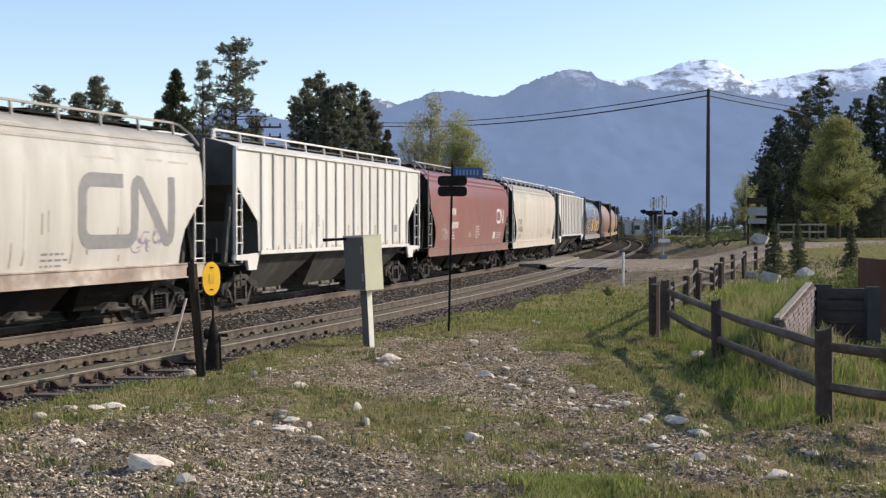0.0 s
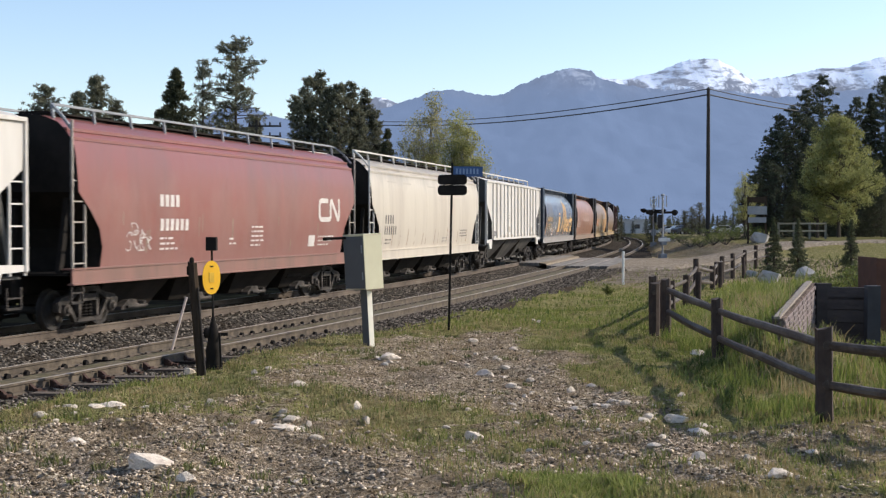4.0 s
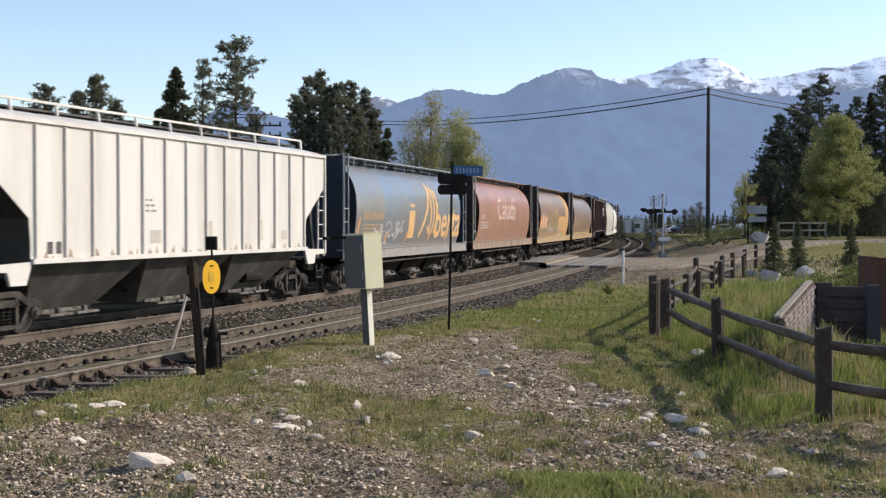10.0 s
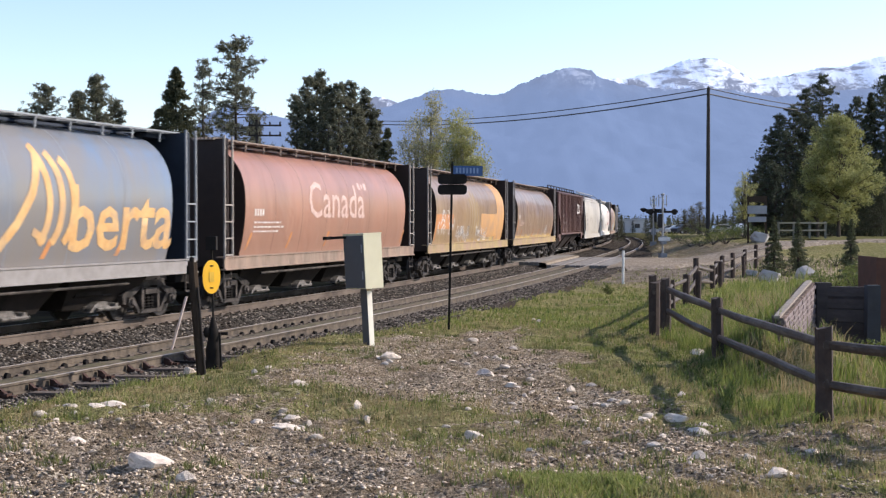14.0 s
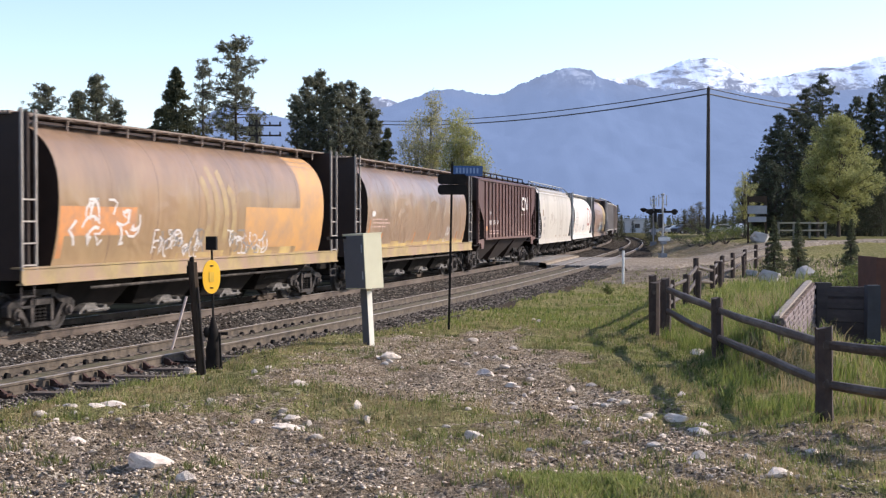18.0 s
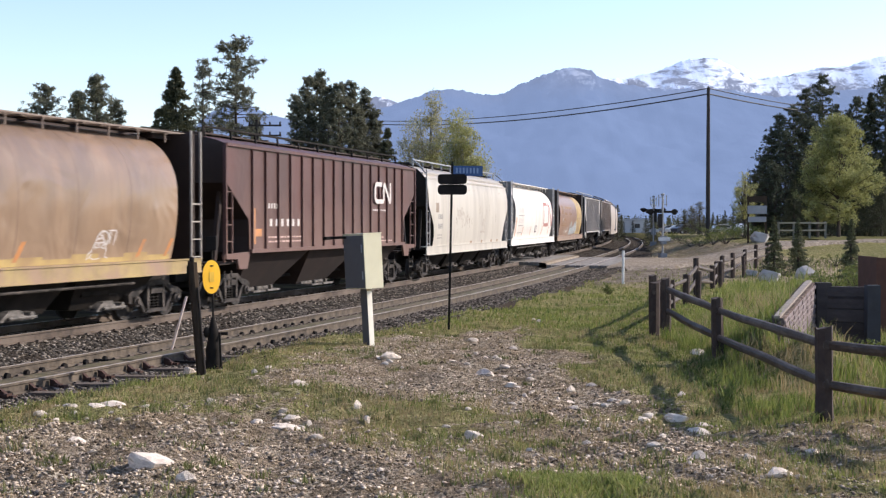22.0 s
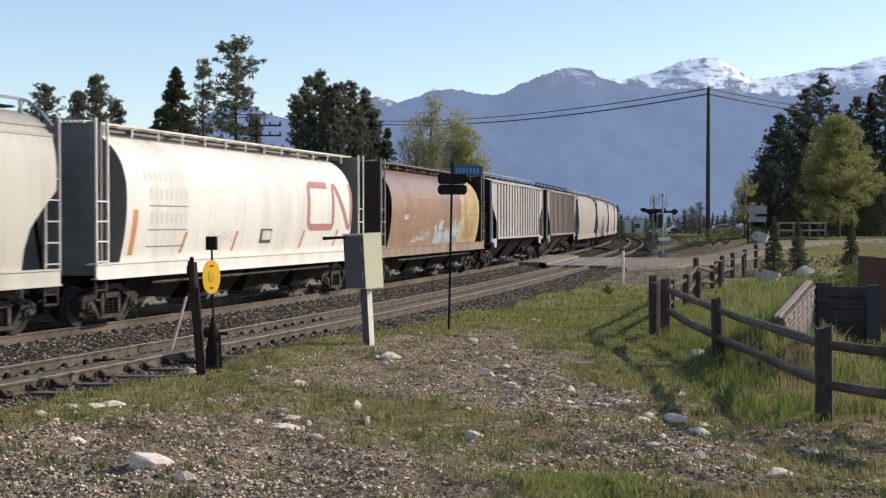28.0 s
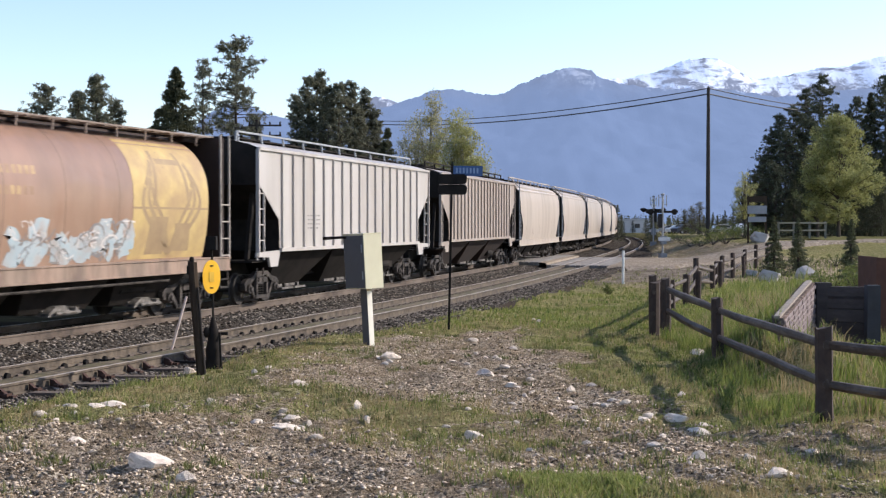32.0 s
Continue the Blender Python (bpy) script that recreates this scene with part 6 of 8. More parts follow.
for i, (px, top, depth) in enumerate(((1225, 366, 150), (1238, 358, 152), (1212, 372, 155), (1270, 380, 190), (1283, 372, 195), (1298, 368, 188), (1308, 376, 190), (1093, 362, 170), (1158, 362, 132), (1152, 372, 138), (1100, 378, 230), (1200, 384, 200), (1246, 380, 210), (1255, 386, 180), (1262, 376, 205), (1320, 378, 190), (1331, 384, 180), (1143, 381, 220), (1120, 385, 236))):
    tree_at(px, top, depth, "spruce" if i > 2 else "pine", 80 + i, "far dark conifer beyond the crossing", spread_=1.2, dense=0.8, base=0.1)


def far_woods():
    """A low dark line of conifers closing the plain."""
    r = np.random.default_rng(91)
    cs, rs = [], []
    for i in range(420):
        d = r.uniform(380, 620)
        x = (r.uniform(1070, 1400) - 784) / FOCUS * d
        h = r.uniform(2.6, 5.2) * d / 450
        for k in range(6):
            u = (k + 0.5) / 6
            cs.append((x, d, h * u - 0.1))
            rs.append(0.2 * h * (1.05 - u))
    v, f = clumps(cs, rs, 9, 0.3, 1.0, 92, 0.0, 0.4)
    solid("far_woods", raw_mesh("far_woods", v, f, M["spruce"]), None, "low line of dark conifers far across the plain", "woods", kind="stuff")


far_woods()


def shrub(x, y, h, w, seed, label, dense=1.0):
    r = np.random.default_rng(seed)
    z0 = float(terrain(np.array([x]), np.array([y]))[0]) - 0.03
    t = thing("shrub", pose(x, y, z0), label, "shrub", "shrubs")
    wood, cs, rs = MB(), [], []
    for i in range(int(14 * dense)):
        a, u = r.uniform(0, 6.283), r.uniform(0.35, 1)
        e = Vector((w / 2 * u * math.cos(a), w / 2 * u * math.sin(a), h * r.uniform(0.45, 1)))
        wood.tube((0, 0, 0), e, 0.02, 0.006, 4, caps=False)
        cs += [tuple(e), tuple(e * 0.7)]
        rs += [0.2 * h, 0.25 * h]
    v, f = clumps(cs, rs, int(26 * dense), 0.03 * h + 0.02, 0.8, seed)
    part("stem", wood, M["bark"], t)
    part("foliage", raw_mesh("foliage", v, f, M["shrub"]), None, t)


for i, (px, py, depth, h, w) in enumerate(((1262, 440, 92, 1.3, 3.0), (1285, 440, 90, 1.2, 3.2), (1300, 436, 96, 1.0, 2.5), (1222, 440, 97, 0.9, 2.5), (1318, 432, 100, 1.2, 3.0), (1205, 436, 108, 0.8, 3.0), (1245, 430, 112, 1.3, 3.4), (1290, 428, 114, 1.4, 3.6), (1335, 428, 110, 1.2, 3.0), (1240, 445, 94, 0.8, 2.0), (1470, 490, 41, 0.9, 1.6), (1500, 488, 42, 1.0, 1.6),
                                         (1525, 486, 40, 1.2, 1.7), (1450, 480, 43, 0.7, 1.3), (1545, 480, 44, 1.1, 1.6), (1078, 510, 46, 0.45, 0.5), (1430, 440, 70, 0.7, 2.0), (1480, 440, 72, 0.7, 2.0), (1555, 440, 66, 0.8, 2.0), (1475, 600, 22.0, 0.5, 0.9), (1505, 600, 21.6, 0.6, 0.9), (1540, 600, 21.2, 0.55, 1.0), (1562, 600, 20.6, 0.6, 0.9), (1425, 620, 19.8, 0.35, 0.6))):
    shrub((px - 784) / FOCUS * depth * 1.0583, depth * 1.0583, h, w, 100 + i, "low leafy green shrub growing in the grass")


# ---------------------------------------------------------------- mountains
def mountain(name, ridge, dist, depth_, base, mats, label, seed, rough=1.0):
    """A range: a crest line of (bearing, elevation) falling towards the viewer in spurs and gullies."""
    rb = np.array(ridge, float)
    u = np.linspace(rb[0, 0], rb[-1, 0], 900)
    crest = np.interp(u, rb[:, 0], rb[:, 1])
    plain = crest.copy()
    crest = crest + rough * ((vnoise(u, u * 0 + 3, 13, seed) - 0.5) * 5 + (vnoise(u, u * 0 + 7, 5, seed + 1) - 0.5) * 4 + (vnoise(u, u * 0 + 9, 2.2, seed + 6) - 0.5) * 2.5)
    z_plain = EYE_Z - (plain - 394) / FOCUS * dist
    z_fine = (plain - crest) / FOCUS * dist
    nv = 70
    V = []
    for j in range(nv):
        q = (j / (nv - 1)) ** 1.5                 # 0 at the crest, 1 at the foot
        d = dist - depth_ * q
        zc = z_plain + z_fine * math.exp(-q / 0.012)
        X = (u - 784) / FOCUS * dist * (1 - 0.0 * q)
        gully = (vnoise(X + d * 0.4, np.full_like(X, d), 150, seed + 2) - 0.5) * 2 + (vnoise(X - d * 0.5, np.full_like(X, d), 40, seed + 8) - 0.5) * 0.8 + (vnoise(X, np.full_like(X, d * 0.7), 60, seed + 3) - 0.5) * 0.9 + (vnoise(X, np.full_like(X, d), 25, seed + 4) - 0.5) * 0.4
        Z = base + (zc - base) * (1 - q) ** 1.15 + rough * gully * 28 * math.sin(math.pi * min(1, q * 1.3)) * (1 - q * 0.5)
        V.append(np.stack([X, np.full_like(X, d) - gully * 40 * q, Z], 1))
    n = len(u)
    i = (np.arange(nv - 1)[:, None] * n + np.arange(n - 1)[None]).ravel()
    return solid(name, raw_mesh(name, np.concatenate(V), np.stack([i, i + 1, i + n + 1, i + n], 1), mats, True), None, label, "mountain", kind="structure")


def mountain_material(name, low, rock, snow_from, snow_to, snow_amount, glow):
    """Forest below and bare rock above, with distance haze painted in as a blue glow, and snow above a ragged line, all
    drawn out down the slope.
    """
    m = bpy.data.materials.new(name)
    m.use_nodes = True
    nt = m.node_tree
    bs = nt.nodes["Principled BSDF"]
    bs.inputs["Roughness"].default_value = 1.0
    bs.inputs["Specular IOR Level"].default_value = 0.0
    ge = nt.nodes.new("ShaderNodeNewGeometry")
    sp = nt.nodes.new("ShaderNodeSeparateXYZ")
    nt.links.new(ge.outputs["Position"], sp.inputs[0])
    mp = nt.nodes.new("ShaderNodeMapping")
    mp.inputs["Scale"].default_value = (1.0, 0.3, 0.45)
    mp.inputs["Rotation"].default_value = (0, radians(24), 0)
    nt.links.new(ge.outputs["Position"], mp.inputs[0])

    def fall(sc, det, rough):
        n = node(nt, "ShaderNodeTexNoise", Scale=sc, Detail=det, Roughness=rough)
        nt.links.new(mp.outputs[0], n.inputs["Vector"])
        return n.outputs[0]

    def height_mask(src, gain, lo, hi, top):
        ma = nt.nodes.new("ShaderNodeMath")
        ma.operation = "MULTIPLY_ADD"
        ma.inputs[1].default_value = gain
        nt.links.new(src, ma.inputs[0])
        nt.links.new(sp.outputs["Z"], ma.inputs[2])
        mr = nt.nodes.new("ShaderNodeMapRange")
        mr.inputs[1].default_value, mr.inputs[2].default_value, mr.inputs[4].default_value = lo + gain / 2, hi + gain / 2, top
        nt.links.new(ma.outputs[0], mr.inputs[0])
        return mr.outputs[0]

    def blend(fac, c1, c2):
        mx = nt.nodes.new("ShaderNodeMixRGB")
        nt.links.new(fac, mx.inputs[0])
        for k, c in ((1, c1), (2, c2)):
            if isinstance(c, tuple):
                mx.inputs[k].default_value = (*c, 1)
            else:
                nt.links.new(c, mx.inputs[k])
        return mx.outputs[0]

    def spread_out(src, lo, hi):
        mr = nt.nodes.new("ShaderNodeMapRange")
        mr.inputs[1].default_value, mr.inputs[2].default_value = lo, hi
        nt.links.new(src, mr.inputs[0])
        return mr.outputs[0]

    beds = nt.nodes.new("ShaderNodeMapping")
    beds.inputs["Scale"].default_value = (0.4, 0.25, 1.0)
    beds.inputs["Rotation"].default_value = (0, radians(-14), 0)
    nt.links.new(ge.outputs["Position"], beds.inputs[0])
    ledge = node(nt, "ShaderNodeTexNoise", Scale=0.035, Detail=7.0, Roughness=0.62)
    nt.links.new(beds.outputs[0], ledge.inputs["Vector"])
    cover = nt.nodes.new("ShaderNodeMath")
    cover.operation = "MULTIPLY"
    nt.links.new(height_mask(fall(0.016, 9.0, 0.7), 380.0, snow_from, snow_to, snow_amount), cover.inputs[0])
    nt.links.new(spread_out(ledge.outputs[0], 0.4, 0.5), cover.inputs[1])
    snow = cover.outputs[0]
    bare = height_mask(fall(0.012, 8.0, 0.7), 130.0, 265, 345, 0.9)
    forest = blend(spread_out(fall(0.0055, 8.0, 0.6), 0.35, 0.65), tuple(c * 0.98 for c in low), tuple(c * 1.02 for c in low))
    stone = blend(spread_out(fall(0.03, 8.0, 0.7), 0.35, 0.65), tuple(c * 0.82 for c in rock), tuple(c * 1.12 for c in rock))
    hazed_land = blend(bare, forest, stone)
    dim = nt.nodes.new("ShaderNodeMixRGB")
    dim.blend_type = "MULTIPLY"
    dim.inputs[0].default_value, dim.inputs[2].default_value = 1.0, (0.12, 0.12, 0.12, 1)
    nt.links.new(hazed_land, dim.inputs[1])
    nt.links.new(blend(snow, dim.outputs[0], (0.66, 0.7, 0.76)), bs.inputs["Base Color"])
    # haze of distance: the blue of the slopes is given off as glow
    nt.links.new(hazed_land, bs.inputs["Emission Color"])
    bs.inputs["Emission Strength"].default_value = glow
    bp = node(nt, "ShaderNodeBump", Strength=0.25, Distance=16.0)
    nt.links.new(fall(0.02, 8.0, 0.65), bp.inputs["Height"])
    nt.links.new(bp.outputs[0], bs.inputs["Normal"])
    return m


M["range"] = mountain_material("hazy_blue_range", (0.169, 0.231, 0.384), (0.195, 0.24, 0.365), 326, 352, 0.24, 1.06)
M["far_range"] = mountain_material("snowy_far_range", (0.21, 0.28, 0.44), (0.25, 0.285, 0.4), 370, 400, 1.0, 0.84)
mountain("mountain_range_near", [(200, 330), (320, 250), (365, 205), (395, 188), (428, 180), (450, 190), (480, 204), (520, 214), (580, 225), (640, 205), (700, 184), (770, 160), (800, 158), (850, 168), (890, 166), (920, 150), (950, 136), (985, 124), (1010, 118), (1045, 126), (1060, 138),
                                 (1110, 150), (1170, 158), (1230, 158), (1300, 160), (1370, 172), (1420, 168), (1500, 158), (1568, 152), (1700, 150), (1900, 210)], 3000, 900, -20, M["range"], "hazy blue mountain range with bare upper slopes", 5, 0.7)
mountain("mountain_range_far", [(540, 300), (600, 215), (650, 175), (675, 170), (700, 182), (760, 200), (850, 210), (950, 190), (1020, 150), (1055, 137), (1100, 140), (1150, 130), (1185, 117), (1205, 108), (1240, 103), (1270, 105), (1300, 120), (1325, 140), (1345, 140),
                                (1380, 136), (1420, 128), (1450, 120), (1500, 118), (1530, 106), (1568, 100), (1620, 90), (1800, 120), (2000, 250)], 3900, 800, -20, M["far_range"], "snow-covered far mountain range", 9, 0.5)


# ---------------------------------------------------------------- the power line
def yard_pole(px, top, depth, arm, label):
    x = (px - 784) / FOCUS * depth
    z1 = EYE_Z - (top - 394) / FOCUS * depth
    t = thing("yard_pole", pose(x, depth, -0.6), label, "utility pole", "yard poles")
    part("pole_shaft", MB().tube((0, 0, 0), (0, 0, z1 + 0.6), 0.13, 0.1, 8), M["pole"], t)
    for k in range(2):
        z = z1 + 0.2 - 0.7 * k
        ar = part("crossarm", MB().beam((-arm * 0.35, 0, z), (arm, 0, z), 0.1, 0.12), M["pole"], t)
        for i in range(4):
            xx = -arm * 0.3 + arm * 1.25 * i / 3
            part("insulator", MB().tube((xx, 0, z + 0.06), (xx, 0, z + 0.26), 0.06, n=6), M["pole"], ar)


yard_pole(455, 212, 92, 1.7, "dark pole with crossarms behind the train")
yard_pole(596, 240, 90, 0.8, "dark pole with crossarms behind the train")


def power_line():
    p = thing("utility_pole", pose(21.2, 105.8, -0.3), "tall dark wooden utility pole", "utility pole")
    part("pole_shaft", MB().tube((0, 0, 0), (0, 0, 13.3), 0.2, 0.13, 12), M["pole"], p, smooth=True)
    part("insulator", MB().tube((0, 0, 13.0), (0, 0, 13.35), 0.05, n=8).lathe([(0.02, 13.3), (0.07, 13.33), (0.07, 13.4), (0.02, 13.45)], n=8), M["grey_paint"], p)
    q = thing("utility_pole", pose(-17.2, 186.7, -0.3), "far wooden utility pole behind the trees", "utility pole")
    part("pole_shaft", MB().tube((0, 0, 0), (0, 0, 17.6), 0.22, 0.14, 10), M["pole"], q, smooth=True)
    w = thing("utility_pole", pose(44, 143, 0.9), "far wooden utility pole behind the trees", "utility pole")
    part("pole_shaft", MB().tube((0, 0, 0), (0, 0, 13.4), 0.22, 0.14, 10), M["pole"], w, smooth=True)
    for dz, far, dip in ((0.0, 17.04, 1.37), (-0.45, 16.78, 1.52)):
        for a, b, sag in (((21.2, 105.8, 12.95 + dz), (-17.2, 186.7, far), dip), ((21.2, 105.8, 12.95 + dz), (44, 143, 14.2 + dz), 0.25)):
            a, b = Vector(a), Vector(b)
            mb = MB()
            pts = [a.lerp(b, k / 24) - Vector((0, 0, 4 * sag * (k / 24) * (1 - k / 24))) for k in range(25)]
            side = (b - a).cross(Vector((0, 0, 1))).normalized()
            rad = 0.06 if dz else 0.045
            mb.add([p + side * rad * math.cos(k * 1.2566) + Vector((0, 0, rad * math.sin(k * 1.2566))) for p in pts for k in range(5)],
                   [(5 * i + k, 5 * i + (k + 1) % 5, 5 * i + 5 + (k + 1) % 5, 5 * i + 5 + k) for i in range(24) for k in range(5)])
            solid("power_cable", mb, M["wire"], "dark sagging overhead power cable", "cable", "power cables")


power_line()


# ---------------------------------------------------------------- lineside things
def relay_box():
    t = thing("relay_cabinet", pose(-1.38, 25.01, -0.16, -2.0, -2.2, 43), "cream-painted metal signal cabinet on a square post", "signal cabinet")
    cream_post = material("cream_post_paint", (0.84, 0.79, 0.66), (0.74, 0.68, 0.55), rough=0.6, scale=4)
    # the shaded left sides of cabinet and post are painted dark grey
    grey = material("dark_grey_panel", (0.1, 0.105, 0.11), (0.085, 0.088, 0.092), rough=0.6)
    part("cabinet_body", MB().box(-0.27, 0.16, -0.3, 0.3, 1.14, 2.16), M["cream"], t)
    part("cabinet_lid", MB().box(-0.28, 0.17, -0.31, 0.31, 2.16, 2.18), M["cream"], t)
    part("post", MB().box(-0.09, 0.035, -0.09, 0.09, 0, 1.14), grey, t, "square post coloured dark grey for its shaded side")
    # thin cream plate added to paint the post's sunlit face
    part("post_plate", MB().box(-0.085, 0.03, -0.1, -0.09, 0.02, 1.13), cream_post, t, "cream plate added as the post's sunlit side")
    # panel added only to darken the cabinet's shaded side
    part("cabinet_door", MB().box(-0.285, -0.27, -0.28, 0.28, 1.16, 2.14), grey, t, "dark grey panel added as the cabinet's shaded side")
    for hz in (1.32, 1.82):
        part("hinge", MB().tube((-0.29, -0.25, hz), (-0.29, -0.25, hz + 0.15), 0.015, n=6), M["grey_paint"], t)
    part("arm", MB().beam((-0.28, 0.2, 2.12), (-0.55, 0.42, 2.12), 0.06, 0.05).box(-0.62, -0.5, 0.36, 0.48, 2.09, 2.15), M["black"], t, "short dark arm")


relay_box()


def back_sign():
    t = thing("sign_post", pose(0.13, 29.83, -0.2), "thin dark steel post with sign plates seen from behind", "sign")
    part("post", MB().beam((0, 0, 0), (0.08, 0, 3.78), 0.06, 0.05), M["black"], t)
    for cz in (3.395, 3.16):
        out = []
        w, h, r = 0.33, 0.115, 0.08
        for cx, cy, a0 in ((w - r, h - r, 0), (-w + r, h - r, 90), (-w + r, -h + r, 180), (w - r, -h + r, 270)):
            for k in range(4):
                a = radians(a0 + 30 * k)
                out.append((0.08 + cx + r * math.cos(a), cz + cy + r * math.sin(a)))
        part("sign_plate", MB().prism(out, -0.03, -0.05), M["black"], t, "dark back of a rounded sign plate")
    s = part("blue_sign", MB().box(0.0, 0.72, -0.02, 0.0, 3.47, 3.7), M["blue_sign"], t, "blue name board with pale marks")
    s.matrix_basis = pose(0.06, 0, 0, 0, 0, 12)
    mb = MB()
    for i in range(7):
        mb.box(0.1 + i * 0.08, 0.14 + i * 0.08, -0.026, -0.02, 3.53, 3.65)
    part("lettering", mb, material("pale_blue_letters", (0.24, 0.34, 0.5), rough=0.5), s)


back_sign()


def rough_post(mb, h, w, seed, lean=(0, 0)):
    """A hewn post with uneven faces and a worn top."""
    r = np.random.default_rng(seed)
    n, k = 8, 5
    v = []
    for j in range(k):
        z = h * j / (k - 1)
        for i in range(n):
            a = 6.28319 * (i + 0.5) / n
            q = w / 2 * (1.12 if i % 2 else 1.05) * r.uniform(0.92, 1.08)
            v.append((q * math.cos(a) + lean[0] * j / (k - 1), q * math.sin(a) + lean[1] * j / (k - 1), z + (r.uniform(-0.03, 0.03) if j == k - 1 else 0)))
    f = [(j * n + i, j * n + (i + 1) % n, (j + 1) * n + (i + 1) % n, (j + 1) * n + i) for j in range(k - 1) for i in range(n)]
    f.append(tuple((k - 1) * n + i for i in range(n)))
    return mb.add(v, f)


def old_post():
    t = thing("timber_post", pose(-3.815, 20.86, -0.3), "dark weathered timber post leaning beside the siding", "post")
    part("post", rough_post(MB(), 1.9, 0.142, 5, (-0.145, 0)), M["old_wood"], t)
    part("bracket", MB().box(-0.225, -0.18, -0.04, 0.04, 1.7, 1.84).lathe([(0.03, 1.86), (0.04, 1.93), (0.03, 1.97), (0.001, 1.98)], n=8, at=(-0.15, 0, 0)), M["black"], t, "rusty steel cap and bracket")
    part("conduit", MB().tube((0.075, -0.05, 0.0), (-0.045, -0.05, 1.5), 0.016, n=6), M["truck"], t, "dark cable conduit")
    r = thing("marker_rod", pose(-5.36, 26.0, -0.34), "pale leaning rod stuck beside the siding rail", "rod")
    part("rod", MB().tube((0, 0, 0), (0.31, 0.0, 1.1), 0.026, n=7), M["pink_rod"], r)


old_post()


def switch_stand():
    t = thing("switch_stand", pose(-3.76, 21.6, -0.32), "dark iron switch stand with a yellow oval target", "switch stand")
    part("base", MB().lathe([(0.17, 0.0), (0.16, 0.15), (0.12, 0.3), (0.13, 0.45), (0.09, 0.6), (0.1, 0.72), (0.06, 0.85), (0.03, 0.98)], n=12).box(-0.19, 0.19, -0.14, 0.14, 0, 0.14), M["black"], t, smooth=True)
    part("lever", MB().beam((0.12, -0.1, 0.75), (0.15, -0.13, 0.1), 0.04, 0.03).beam((0.1, 0, 0.72), (0.24, 0, 0.72), 0.05), M["black"], t)
    part("lever_weight", MB().lathe([(0.02, 0.66), (0.045, 0.69), (0.055, 0.75), (0.04, 0.81), (0.02, 0.83)], n=10, at=(-0.1, -0.05, 0.0)), M["black"], t, smooth=True)
    part("spindle", MB().tube((0, 0, 0.9), (-0.02, 0, 2.1), 0.018, n=8), M["black"], t)
    n = 28
    out = [(0.16 * math.cos(6.28319 * i / n), 1.55 + 0.275 * math.copysign(abs(math.sin(6.28319 * i / n)) ** 0.85, math.sin(6.28319 * i / n))) for i in range(n)]
    tg = part("target", MB().prism(out, -0.03, -0.045), M["yellow"], t, "yellow enamelled oval target")
    tg.matrix_basis = pose(-0.045, 0, 0.1, 0, 0, 38)
    part("reflector", MB().box(-0.045, 0.045, -0.052, -0.045, 1.47, 1.63), M["yellow_pale"], tg)
    part("slot", MB().box(-0.03, 0.03, -0.05, -0.045, 1.72, 1.74).box(-0.03, 0.03, -0.05, -0.045, 1.36, 1.38), M["black"], tg)
    part("lamp_box", MB().box(-0.105, 0.062, -0.08, 0.08, 2.09, 2.31), M["black"], t, "black lamp box")


switch_stand()

# rail braces at the switch
RUSTY = material("rusty_dark_iron", (0.04, 0.024, 0.018), (0.075, 0.036, 0.024), rough=0.85, scale=9)
for i in range(9):
    s = -7.7 + i * 0.66 + 0.12 * math.sin(i * 2.7)
    q = 0.8 + 0.25 * math.sin(i * 3.7)
    mb = MB().prism([(-0.02, 0.0), (0.17 * q, 0.0), (0.17 * q, 0.03), (0.05, 0.12 * q), (-0.02, 0.13)], -0.035, 0.035).box(0.08, 0.15, -0.08 * q, 0.06, 0.0, 0.06).box(0.17, 0.25, -0.05, 0.05, -0.02, 0.045 * q)
    ob = solid("rail_brace", mb, RUSTY, "rusty dark iron rail brace bolted beside the switch rail", "rail brace", "rail braces at the switch", m=pose(*line(s, SIDING + 0.753 + 0.07, SIDING_Z - 0.17), 0, 0, line_turn(s) - 90))
# a switch rod and long timbers
solid("switch_rod", MB().beam(line(-3.0, SIDING - 0.7, SIDING_Z - 0.14), line(-3.0, 6.6, SIDING_Z - 0.1), 0.06, 0.04), M["black"], "flat black switch rod lying across the siding", "switch rod")
for i in range(6):
    s = -7.2 + i * 1.1
    solid("switch_timber", MB().beam(line(s, SIDING + 1.0, SIDING_Z - 0.22), line(s + 0.1, SIDING + 2.3, SIDING_Z - 0.19), 0.24, 0.16), M["tie"], "long dark switch timber reaching out from the siding", "timber", "switch timbers")

solid("marker_post", MB().tube((7.5, 55.0, -0.5), (7.5, 55.0, 1.05), 0.055, n=8), M["white"], "slim white marker post beside the crossing", "post")


